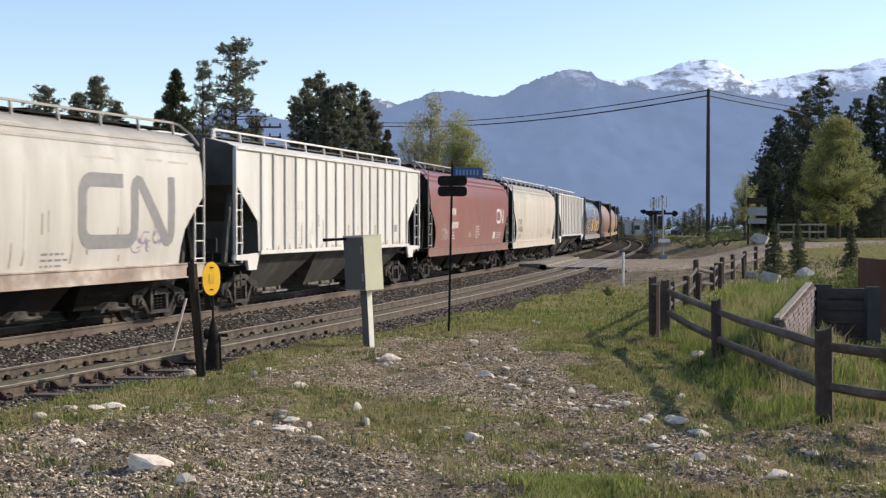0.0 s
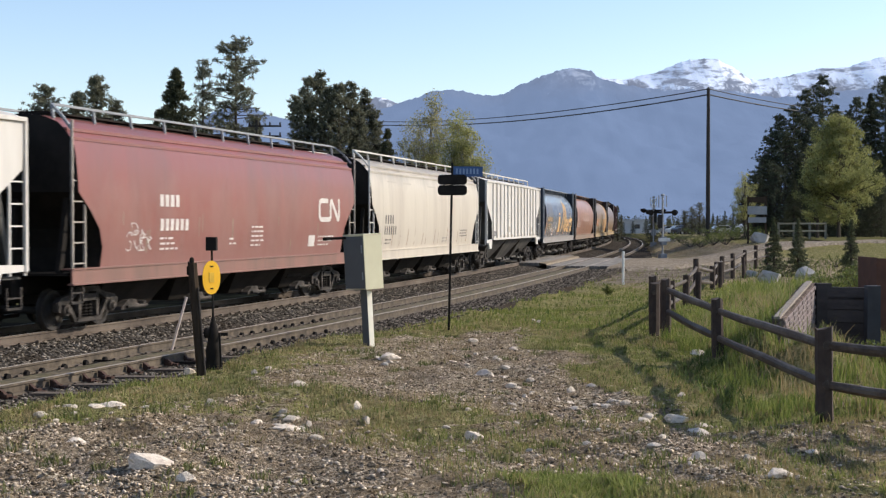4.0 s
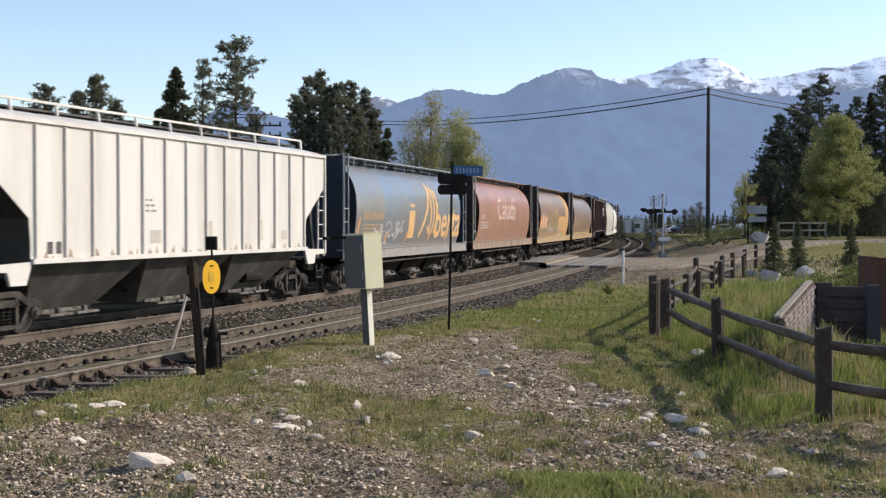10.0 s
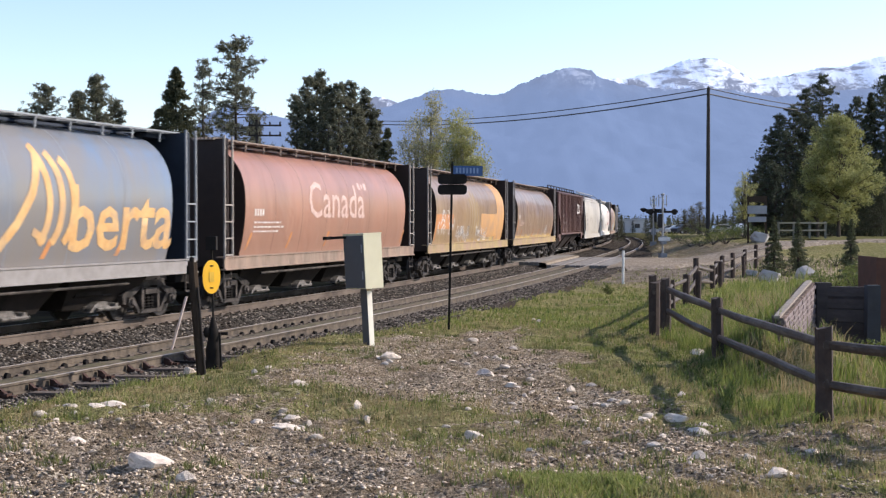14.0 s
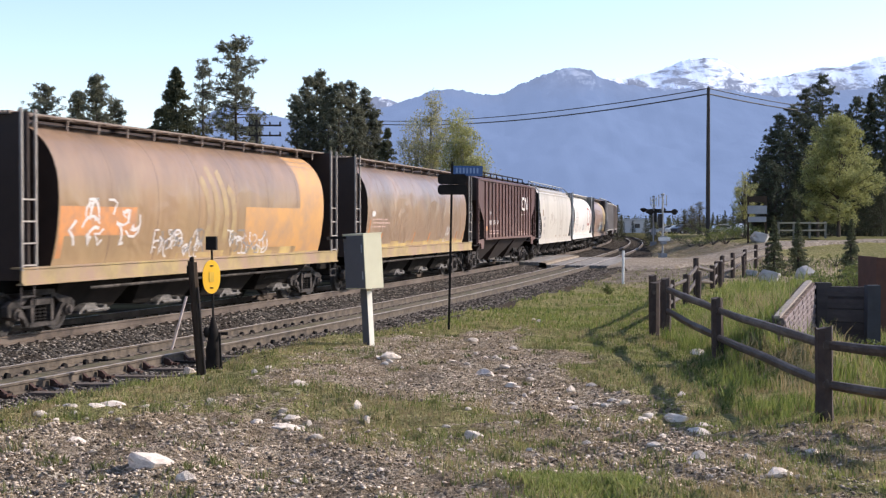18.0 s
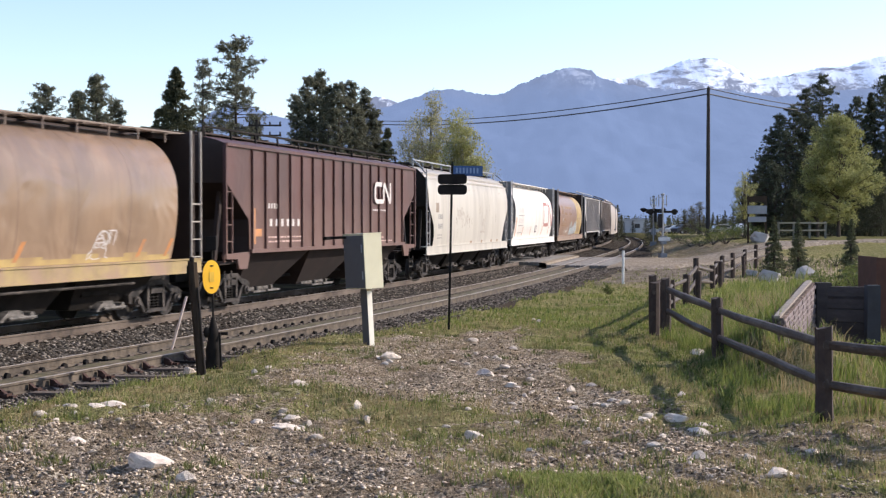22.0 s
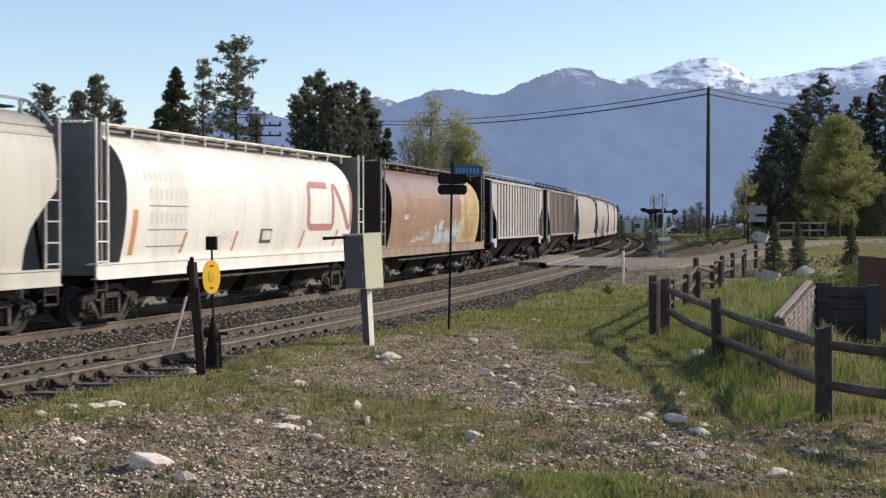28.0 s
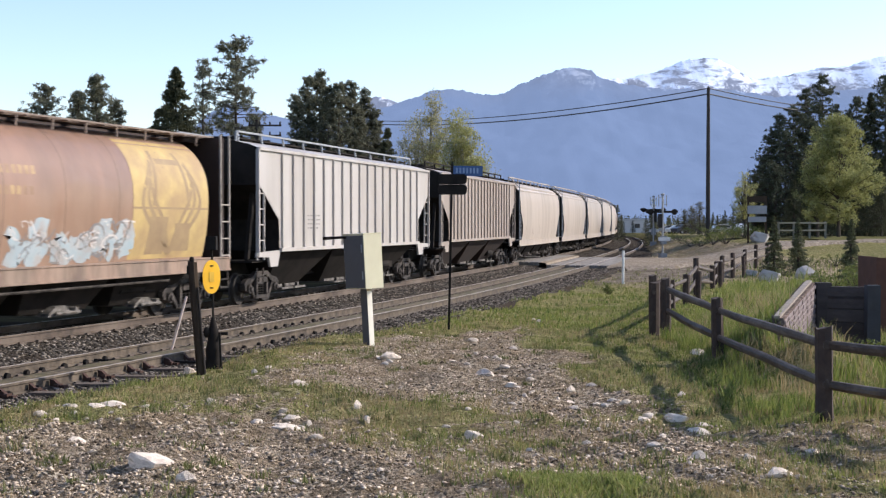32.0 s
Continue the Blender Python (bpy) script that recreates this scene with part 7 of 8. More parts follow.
def split_rail_fence(posts, name_label, group):
    """Posts of (x, y, base, height), with two rails between neighbours, sagging a little."""
    t = thing("rail_fence", pose(0, 0, 0), name_label, "fence", group)
    r = np.random.default_rng(int(posts[0][1] * 7))
    for i, (x, y, z, h) in enumerate(posts):
        ob = part("post", rough_post(MB(), h + 0.25 + (r.uniform(-0.12, 0.16) if y > 29 else 0.0), 0.19, i + int(x * 10) % 50, (r.uniform(-0.03, 0.03), r.uniform(-0.03, 0.03))), M["fence_wood"], t)
        ob.matrix_basis = pose(x, y, z - 0.25, 0, 0, r.uniform(0, 60))
        if i:
            x0, y0, z0, h0 = posts[i - 1]
            for q in (RAIL_HI, RAIL_LO):
                a, b = Vector((x0, y0, z0 + h0 - q)), Vector((x, y, z + h - q))
                mb = MB()
                k = 4
                pts = [a.lerp(b, j / k) + Vector((r.uniform(-0.015, 0.015), r.uniform(-0.015, 0.015), r.uniform(-0.01, 0.01) - 0.012 * math.sin(math.pi * j / k))) for j in range(k + 1)]
                pts[0] += (a - b).normalized() * 0.12
                pts[-1] += (b - a).normalized() * 0.12
                side = (b - a).cross(Vector((0, 0, 1))).normalized()
                n = 9
                ring = [1 + r.uniform(-0.12, 0.12) for _ in range(n)]
                v = []
                for j, p in enumerate(pts):
                    taper = 0.058 * (0.86 if j in (0, k) else 1.0)
                    for c in range(n):
                        q = 6.28319 * c / n
                        w = taper * ring[c] * r.uniform(0.95, 1.05)
                        v.append(p + side * w * 0.9 * math.cos(q) + Vector((0, 0, w * 1.05 * math.sin(q))))
                mb.add(v, [(j * n + c, j * n + (c + 1) % n, (j + 1) * n + (c + 1) % n, (j + 1) * n + c) for j in range(k) for c in range(n)] + [tuple(range(n - 1, -1, -1)), tuple(k * n + c for c in range(n))])
                part("rail", mb, M["log_rail"], t)


RAIL_HI, RAIL_LO = 0.2, 0.65
split_rail_fence([(5.62, 12.75, -0.06, 1.1), (4.38, 15.12, -0.1, 1.12), (4.61, 22.09, -0.15, 1.1), (4.52, 26.69, -0.3, 1.38)], "dark stained split-rail fence along the grass", "rail fences")
split_rail_fence([(4.34, 27.1, -0.3, 1.3), (4.72, 29.6, -0.32, 1.24), (5.45, 33.4, -0.33, 1.0), (6.45, 37.2, -0.33, 0.98), (7.55, 41.0, -0.32, 0.96), (8.56, 44.6, -0.3, 1.22), (10.2, 50.0, -0.3, 0.9), (11.35, 54.8, -0.3, 1.0), (12.1, 57.3, -0.3, 1.05),
                  (13.6, 62.0, -0.28, 1.0), (15.8, 69.2, -0.2, 1.05), (17.4, 73.5, -0.1, 1.0), (19.0, 77.5, 0.0, 1.0)], "dark split-rail fence running back to the crossing", "rail fences")
# second posts that clamp the rails at some stations
for x, y, h in ((4.98, 29.75, 1.22), (7.95, 41.2, 1.0), (10.55, 50.3, 1.05), (14.2, 62.3, 0.95)):
    solid("fence_post", rough_post(MB(), h + 0.25, 0.17, int(x * 9), (0.04, -0.02)), M["fence_wood"], "dark split fence post standing close to its neighbour", "fence post", "clamping fence posts", m=pose(x, y, -0.57, 0, 0, x * 40))


def field_fence():
    t = thing("board_fence", pose(0, 0, 0), "pale grey board fence at the edge of the field", "fence", "rail fences")
    grey = material("bleached_boards", (0.23, 0.22, 0.17), (0.14, 0.13, 0.1), rough=0.9, scale=4)
    pts = [(1378, 97.4), (1405, 97.9), (1433, 98.4), (1461, 99.0)]
    w = []
    for px, d in pts:
        x = (px - 784) / FOCUS * d
        z = 1.1
        w.append((x, d, z))
        part("post", MB().box(x - 0.07, x + 0.07, d - 0.07, d + 0.07, z - 0.8, z + 1.2), grey, t)
    for a, b in zip(w[:-1], w[1:]):
        for h in (0.55, 1.1):
            part("rail", MB().beam((a[0], a[1] - 0.12, a[2] + h), (b[0], b[1] - 0.12, b[2] + h), 0.05, 0.11), grey, t)


field_fence()


def crossing_signal(x, y, turn, label, h=4.5):
    z = float(terrain(np.array([x]), np.array([y]))[0])
    t = thing("crossing_signal", pose(x, y, z, 0, 0, turn), label, "crossing signal", "crossing signals")
    part("mast", MB().tube((0, 0, 0), (0, 0, h), 0.075, n=10), M["alu"], t)
    part("junction_box", MB().box(-0.32, -0.08, -0.16, 0.16, h - 2.3, h - 1.3), M["truck_dark"], t, "dark junction box on the mast")
    part("mast_base", MB().box(-0.25, 0.25, -0.25, 0.25, -0.1, 0.35), M["grey_paint"], t)
    for e in (-1, 1):
        part("crossbuck", MB().beam((-0.1, -0.4, h - 0.5 - e * 0.35), (0.1, 0.4, h - 0.5 + e * 0.35), 0.03, 0.2), M["white"], t)
        hd = part("light_hood", MB().tube((e * 0.92, -0.04, h - 1.15), (e * 0.92, 0.04, h - 1.15), 0.22, n=16).tube((e * 0.92, 0, h - 1.08), (e * 1.05, 0.4, h - 1.12), 0.15, n=10).beam((e * 0.1, 0, h - 1.15), (e * 1.2, 0.1, h - 1.13), 0.16), M["black"], t, "black round warning light hood")
        part("lens", MB().tube((e * 0.92, 0.04, h - 1.15), (e * 0.92, 0.06, h - 1.15), 0.12, n=12), M["red_lens"], hd)
    for e in (-1, 1):
        part("top_frame", MB().beam((e * 0.3, 0, h - 0.75), (e * 0.3, 0, h + 0.1), 0.05).beam((0, 0, h - (0.1 if e < 0 else 0.6)), (e * 0.3, 0, h - (0.1 if e < 0 else 0.6)), 0.05), M["alu"], t)
    part("gate_mechanism", MB().box(-0.2, 0.2, -0.3, 0.05, 1.0, 1.6), M["grey_paint"], t)
    part("counterweight", MB().box(-0.45, 0.45, -0.35, -0.28, 1.25, 1.5), M["white"], t)
    part("bell", MB().lathe([(0.02, h + 0.02), (0.13, h + 0.05), (0.15, h + 0.15), (0.05, h + 0.22)], n=10), M["grey_paint"], t)


crossing_signal(16.0, 96.3, 12, "white crossing signal mast with black light hoods")
crossing_signal(19.9, 125.0, 160, "far crossing signal mast with black light hoods")


def signal_bungalow(px, depth, w, h, label, col, d=3.0, name="shed"):
    depth *= 1.0583
    x = (px - 784) / FOCUS * depth
    z = float(terrain(np.array([x]), np.array([float(depth)]))[0])
    t = thing(name, pose(x, depth, z), label, "building", "far buildings")
    part("wall", MB().box(-w / 2, w / 2, 0, d, 0, h), col, t)
    part("roof", MB().prism([(-w / 2 - 0.3, h), (w / 2 + 0.3, h), (w / 2 + 0.2, h + 0.35), (-w / 2 - 0.2, h + 0.35)], -0.3, d + 0.3), M["roof"], t)
    for i in range(max(1, int(w / 4))):
        xx = -w / 2 + (i + 0.6) * w / max(1, int(w / 4))
        part("window", MB().box(xx - 0.5, xx + 0.5, -0.04, 0.02, h * 0.4, h * 0.75), M["glass"], t)
    part("door", MB().box(-w / 2 + 0.5, -w / 2 + 1.4, -0.04, 0.02, 0, 2.0), M["grey_paint"], t)


FAR_WALL = material("dull_white_wall", (0.55, 0.56, 0.58), (0.45, 0.46, 0.48), rough=0.8, scale=1)
signal_bungalow(1122, 236, 6.2, 2.3, "low pale building beyond the crossing", FAR_WALL, 6, "low_building")


def parked_car(px, depth, turn, coat, label):
    depth *= 1.0583
    x = (px - 784) / FOCUS * depth
    z = float(terrain(np.array([x]), np.array([float(depth)]))[0])
    t = thing("parked_car", pose(x, depth, z, 0, 0, turn), label, "car", "parked cars")
    out = [(-2.2, 0.35), (-2.25, 0.75), (-2.0, 0.95), (-1.4, 1.0), (-0.8, 1.45), (0.9, 1.48), (1.5, 1.05), (2.15, 0.9), (2.25, 0.4)]
    part("body", MB().prism(out, -0.88, 0.88), coat, t, smooth=False)
    part("window", MB().prism([(-1.3, 1.03), (-0.78, 1.4), (0.85, 1.42), (1.35, 1.05)], -0.9, 0.9), M["glass"], t)
    for wx in (-1.4, 1.4):
        for wy in (-0.8, 0.8):
            wh = part("wheel", MB().tube((wx, wy - 0.12, 0.32), (wx, wy + 0.12, 0.32), 0.32, n=14), M["tyre"], t)
            part("rim", MB().tube((wx, wy - 0.13, 0.32), (wx, wy + 0.13, 0.32), 0.18, n=10), M["grey_paint"], wh)


DARK_CAR = material("dark_car_paint", (0.05, 0.055, 0.07), rough=0.3)
for px, depth, turn, coat, label in ((1203, 205, 12, M["white"], "white parked car beyond the crossing"), (1217, 178, 20, DARK_CAR, "dark parked car beyond the crossing"), (1240, 215, 5, M["grey_paint"], "grey parked car beyond the crossing"),
                                     (1187, 235, 0, M["grey_paint"], "grey parked car beyond the crossing"), (1276, 200, 10, M["white"], "white parked car beyond the crossing"), (1294, 215, 84, DARK_CAR, "dark parked car beyond the crossing"),
                                     (1317, 180, 60, M["white"], "white parked car beside the dark shrubs"), (1230, 245, 80, M["white"], "white parked car beyond the crossing"), (1260, 240, 0, DARK_CAR, "dark parked car beyond the crossing")):
    parked_car(px, depth, turn, coat, label)


def notice_board():
    x, d = (1340 - 784) / FOCUS * 93, 93.0
    z = float(terrain(np.array([x]), np.array([d]))[0])
    t = thing("notice_board", pose(x, d, z), "brown and grey wooden sign boards on posts", "sign")
    for e in (-1, 1):
        part("post", MB().box(e * 0.62 - 0.06, e * 0.62 + 0.06, 0, 0.1, -0.2, EYE_Z + 1.9 - z), M["old_wood"], t)
    part("board", MB().box(-0.68, 0.68, -0.05, 0.0, EYE_Z + 0.62 - z, EYE_Z + 1.2 - z), M["grey_paint"], t, "grey sign board")
    part("board", MB().box(-0.64, 0.64, -0.05, 0.0, EYE_Z + 0.05 - z, EYE_Z + 0.42 - z), M["grey_paint"], t, "grey sign board")
    part("top_board", MB().box(-0.62, 0.62, -0.05, 0.0, EYE_Z + 1.45 - z, EYE_Z + 1.85 - z), M["old_wood"], t, "dark brown top board")


notice_board()


# ---------------------------------------------------------------- the sunken wall behind the fence
DARK_RED = material("dark_red_boards", (0.13, 0.06, 0.04), (0.075, 0.036, 0.026), rough=0.85, scale=3)
BLOCK_STONE = material("split_face_block", (0.27, 0.215, 0.2), (0.17, 0.135, 0.125), rough=0.95, scale=9, bump=0.6, hue_random=0.16)
BLOCKS = stone_material("rough_block_wall", [(0.09, 0.07, 0.06), (0.16, 0.125, 0.105), (0.25, 0.195, 0.165)], 0.09, 0.8, (0.14, 0.11, 0.095))


def sunken_wall():
    t = thing("retaining_wall", pose(0, 0, 0), "concrete wing wall with a sloping cap beside a dark timber wall", "retaining wall", kind="structure")
    D = 24.6
    at = lambda px, py, d: ((px - 784) / FOCUS * d, d, EYE_Z - (py - 394) / FOCUS * d)
    a, b = Vector(at(1388, 564, 21.3)), Vector(at(1443, 500, D))
    th = Vector((-0.2, 0.09, 0))
    mb = MB()
    lo_a, lo_b = Vector((a.x, a.y, -1.4)), Vector((b.x, b.y, -1.4))
    mb.add([lo_a, lo_b, b, a, lo_a + th, lo_b + th, b + th, a + th], [(0, 1, 2, 3), (7, 6, 5, 4), (0, 4, 5, 1), (1, 5, 6, 2), (2, 6, 7, 3), (3, 7, 4, 0)])
    wall = part("wing_wall", mb, BLOCKS, t)
    # courses of small split-face blocks laid square to the sloping cap
    run, rise = (b - a).length, Vector((0.92, -0.391, 0)) * 0.012
    slope = (b - a).normalized()
    down = Vector((slope.x, slope.y, 0)).normalized() * slope.z - Vector((0, 0, 1)) * math.hypot(slope.x, slope.y)
    stone = [MB().add([(0.006, 0, 0.006), (0.164, 0, 0.006), (0.164, 0, 0.084), (0.006, 0, 0.084), (0.02, -q, 0.02), (0.15, -q * 0.7, 0.018), (0.146, -q, 0.074), (0.024, -q * 0.8, 0.07)],
                      [(4, 5, 6, 7), (0, 1, 5, 4), (1, 2, 6, 5), (2, 3, 7, 6), (3, 0, 4, 7)]).mesh("block", BLOCK_STONE) for q in (0.018, 0.026, 0.012)]
    for j in range(13):
        for i in range(int(run / 0.17)):
            p = a + slope * (0.17 * (i + 0.5 * (j % 2))) + down * (0.11 + 0.09 * j) + rise
            if p.z > 0.05 and (p - a).dot(slope) < run - 0.2:
                ob = part("block", stone[(i * 5 + j * 3) % 3], None, wall)
                ob.matrix_basis = Matrix(((slope.x, 0.92 * -1, -down.x, p.x), (slope.y, 0.391, -down.y, p.y), (slope.z, 0, -down.z, p.z), (0, 0, 0, 1)))
    part("cap", MB().beam(a + th / 2 + Vector((0, 0, 0.02)), b + th / 2 + Vector((0, 0, 0.02)), 0.1, 0.04), material("rough_cap_stone", (0.34, 0.29, 0.24), (0.22, 0.185, 0.15), rough=0.95, scale=9, bump=0.6, sharp=0.15), t, "pale sloping cap")
    dark = material("dark_timber", (0.08, 0.066, 0.062), (0.045, 0.038, 0.037), rough=0.9, scale=4, stretch=(0.4, 3, 3), bump=0.3, hue_random=0.2)
    p0, p1 = Vector(at(1447, 500, D)), Vector(at(1536, 500, D - 0.3))
    for k in range(6):
        z = p0.z - 0.14 - 0.24 * k - (0.06 if k == 0 else 0)
        part("board", MB().beam((p0.x, p0.y, z + 0.02), (p1.x, p1.y, z + 0.02), 0.12, 0.225), dark, t)
    part("backing", MB().beam((p0.x, p0.y + 0.1, p0.z - 0.75), (p1.x, p1.y + 0.1, p0.z - 0.75), 0.06, 1.35), dark, t)
    part("corner_post", MB().box(p0.x - 0.04, p0.x + 0.24, p0.y - 0.12, p0.y + 0.1, -1.4, p0.z + 0.0), dark, t)
    q = Vector(at(1545, 500, D - 0.6))
    part("end_post", MB().box(q.x - 0.12, q.x + 0.12, q.y - 0.1, q.y + 0.1, -1.4, p0.z - 0.02), material("slate_grey_post", (0.06, 0.059, 0.062), (0.04, 0.039, 0.041), rough=0.85, scale=3), t)
    sh = thing("brown_shed", pose(*at(1582, 600, 27.5)[:2], -0.9), "red-brown boarded shed at the edge of the pit", "shed")
    for k in range(7):
        part("board", MB().box(-0.36, 0.9, -0.02, 0.02, 0.0 + k * 0.34, 0.345 + k * 0.34), DARK_RED, sh)
    part("side", MB().box(-0.36, -0.32, 0.02, 1.2, 0.0, 2.4), DARK_RED, sh)


sunken_wall()


# ---------------------------------------------------------------- rocks
def rock_mesh(seed, flat=0.6):
    r = np.random.default_rng(seed)
    bm = bmesh.new()
    bmesh.ops.create_icosphere(bm, subdivisions=2, radius=1.0)
    cuts = [Vector(r.normal(size=3)).normalized() for _ in range(13)]
    off = Vector(r.uniform(-50, 50, 3))
    for v in bm.verts:
        n = noise.noise(v.co * 0.9 + off) * 0.2 + noise.noise(v.co * 2.6 + off) * 0.1
        for c in cuts:
            over = v.co.dot(c) - 0.56
            if over > 0:
                v.co -= c * over * 0.97
        v.co *= 1 + n
        v.co.z *= flat
    me = bpy.data.meshes.new("rock")
    bm.to_mesh(me)
    bm.free()
    return me


ROCKS = [rock_mesh(i, f) for i, f in ((1, 0.45), (2, 0.6), (3, 0.5), (4, 0.7))]
for me in ROCKS:
    me.materials.append(M["rock"])


def ground_point(px, py, z=-0.15):
    d = (EYE_Z - z) * FOCUS / (py - 394)
    x = (px - 784) / FOCUS * d
    return x, d, float(terrain(np.array([x]), np.array([d]))[0])


# width of each stone in metres, where it lies by bearing
for i, (px, py, w, h, rot) in enumerate(((267, 836, 0.54, 0.15, -14), (328, 855, 0.17, 0.1, 10), (1238, 627, 0.32, 0.16, 5), (530, 677, 0.26, 0.1, 0), (372, 718, 0.14, 0.13, 30), (860, 660, 0.3, 0.14, -35),
                                        (838, 612, 0.22, 0.1, -20), (690, 637, 0.3, 0.1, 0), (905, 672, 0.2, 0.09, 10), (1010, 690, 0.14, 0.1, 40), (1075, 712, 0.16, 0.08, 0), (1110, 712, 0.15, 0.07, -10),
                                        (1200, 738, 0.36, 0.1, -10), (1240, 815, 0.16, 0.1, 0), (1240, 762, 0.3, 0.08, 15), (1325, 825, 0.08, 0.1, 0), (840, 778, 0.26, 0.1, -20), (632, 732, 0.1, 0.12, 40),
                                        (650, 750, 0.07, 0.12, 10), (510, 757, 0.34, 0.06, -8), (500, 742, 0.12, 0.06, 20), (195, 735, 0.3, 0.06, 5), (170, 738, 0.22, 0.06, 0), (70, 750, 0.14, 0.06, 0),
                                        (335, 655, 0.22, 0.12, -20), (450, 660, 0.1, 0.08, 0), (475, 657, 0.12, 0.05, 0), (1380, 865, 0.2, 0.06, -15), (1420, 862, 0.12, 0.05, 0), (1160, 795, 0.16, 0.05, 0),
                                        (1440, 808, 0.14, 0.06, 20), (940, 666, 0.14, 0.06, 0), (960, 700, 0.1, 0.05, 0), (1040, 790, 0.12, 0.06, 0), (690, 770, 0.1, 0.07, 0), (560, 775, 0.14, 0.05, 0),
                                        (940, 790, 0.12, 0.05, 0), (955, 562, 0.14, 0.08, 0), (945, 558, 0.1, 0.07, 30), (130, 785, 0.18, 0.07, 0), (790, 760, 0.12, 0.05, 0), (1130, 660, 0.1, 0.06, 0))):
    x, y, z = ground_point(px, py)
    ob = solid("rock", ROCKS[i % 4], None, "pale limestone rock lying in the stony grass" if w > 0.2 else "small pale stone lying in the dirt", "rock", "scattered rocks", m=pose(x, y, z + h * 0.18, 0, 0, rot))
    ob.scale = (w / 1.35, w / 1.6, h / 0.6)
    ob.rotation_euler = (0.15 * math.sin(i), 0.1 * math.cos(i * 2), radians(rot))
r_ = np.random.default_rng(77)
for i, (px, py, w, n, wide, tall) in enumerate(((870, 650, 0.16, 9, 60, 22), (1010, 705, 0.13, 9, 90, 18), (1200, 742, 0.16, 6, 60, 20), (520, 750, 0.14, 8, 90, 12), (1240, 820, 0.1, 7, 130, 30), (180, 740, 0.12, 7, 110, 12), (690, 640, 0.14, 5, 30, 8), (300, 800, 0.08, 8, 220, 50), (820, 770, 0.09, 6, 90, 40), (1100, 790, 0.09, 10, 160, 40), (1000, 745, 0.08, 8, 130, 26), (930, 690, 0.1, 6, 60, 25), (1330, 850, 0.09, 6, 120, 20))):
    for k in range(n):
        x, y, z = ground_point(px + r_.normal() * wide * 0.6, py + r_.normal() * tall * 0.6)
        ww, hh = w * r_.uniform(0.5, 1.3), w * r_.uniform(0.2, 0.45)
        ob = solid("rock", ROCKS[(i + k) % 4], None, "small pale stone lying in the dirt", "rock", "scattered rocks", m=pose(x, y, z + hh * 0.15))
        ob.scale = (ww / 1.4, ww / 1.8, hh / 0.6)
        ob.rotation_euler = (r_.uniform(-0.2, 0.2), r_.uniform(-0.2, 0.2), r_.uniform(0, 6.28))
for px, py, d, w, h in ((1362, 470, 58.5, 1.2, 0.75), (1426, 462, 60.5, 0.9, 0.7), (1345, 410, 93.0, 1.6, 1.0), (1330, 475, 63.5, 0.8, 0.4)):
    x = (px - 784) / FOCUS * d
    z = float(terrain(np.array([x]), np.array([float(d)]))[0])
    me = ROCKS[int(w * 10) % 4].copy()
    me.materials.clear()
    me.materials.append(M["boulder"])
    ob = solid("boulder", me, None, "large pale grey boulder in the roadside grass", "boulder", "boulders", m=pose(x, d, z + h * 0.3))
    ob.scale = (w / 1.5, w / 1.7, h / 0.8)


def scatter_stones(name, pts, sizes, mats, label, seed, tall=0.42):
    """Many small stones in one mesh, six corners each."""
    r = np.random.default_rng(seed)
    n = len(pts)
    base = np.array([(1, 0, 0), (-1, 0, 0), (0, 1, 0), (0, -1, 0), (0, 0, 1), (0, 0, -1)], float)
    v = (base[None] * r.uniform(0.5, 1.4, (n, 6, 1)) + r.normal(size=(n, 6, 3)) * 0.33) * np.array([1, 0.8, tall])
    a = r.uniform(0, 6.28, n)
    c, s = np.cos(a)[:, None], np.sin(a)[:, None]
    v = np.stack([v[..., 0] * c - v[..., 1] * s, v[..., 0] * s + v[..., 1] * c, v[..., 2]], 2) * sizes[:, None, None] + pts[:, None]
    f = np.array([(0, 2, 4), (2, 1, 4), (1, 3, 4), (3, 0, 4), (2, 0, 5), (1, 2, 5), (3, 1, 5), (0, 3, 5)])
    F = (np.arange(n)[:, None, None] * 6 + f[None]).reshape(-1, 3)
    return solid(name, raw_mesh(name, v.reshape(-1, 3), F, mats), None, label, "stones", kind="stuff")


N = 170000
d_ = 10.5 + 27 * rng.random(N) ** 1.6
x_ = (rng.random(N) * 1.06 - 0.53) * 1568 / FOCUS * d_
g_ = green_at(x_, d_)
o_, _ = offset_of(x_, d_)
drift = vnoise(x_, d_, 0.9, 61) * 0.6 + vnoise(x_, d_, 0.3, 62) * 0.4
keep = (o_ > 6.6) & (rng.random(N) > g_ * 1.5) & (rng.random(N) < 0.12 + 2.6 * np.clip(drift - 0.33, 0, 1))
x_, d_ = x_[keep], d_[keep]
scatter_stones("loose_gravel", np.stack([x_, d_, terrain(x_, d_) + 0.005], 1), 0.006 + 0.028 * rng.random(len(x_)) ** 3.2, pebble_material("pale_pebbles", (0.15, 0.112, 0.074), (0.82, 0.66, 0.5)), "loose pale pebbles on the dirt", 3)
N = 30000
d_ = 10.0 + 20 * rng.random(N) ** 1.25
x_ = (rng.random(N) * 1.06 - 0.53) * 1568 / FOCUS * d_
o_, _ = offset_of(x_, d_)
drift = vnoise(x_, d_, 1.3, 63) * 0.55 + vnoise(x_, d_, 0.4, 64) * 0.45
near_left = (1 - step(14.6, 16.2, d_)) * (1 - step(-0.6, 1.4, x_))
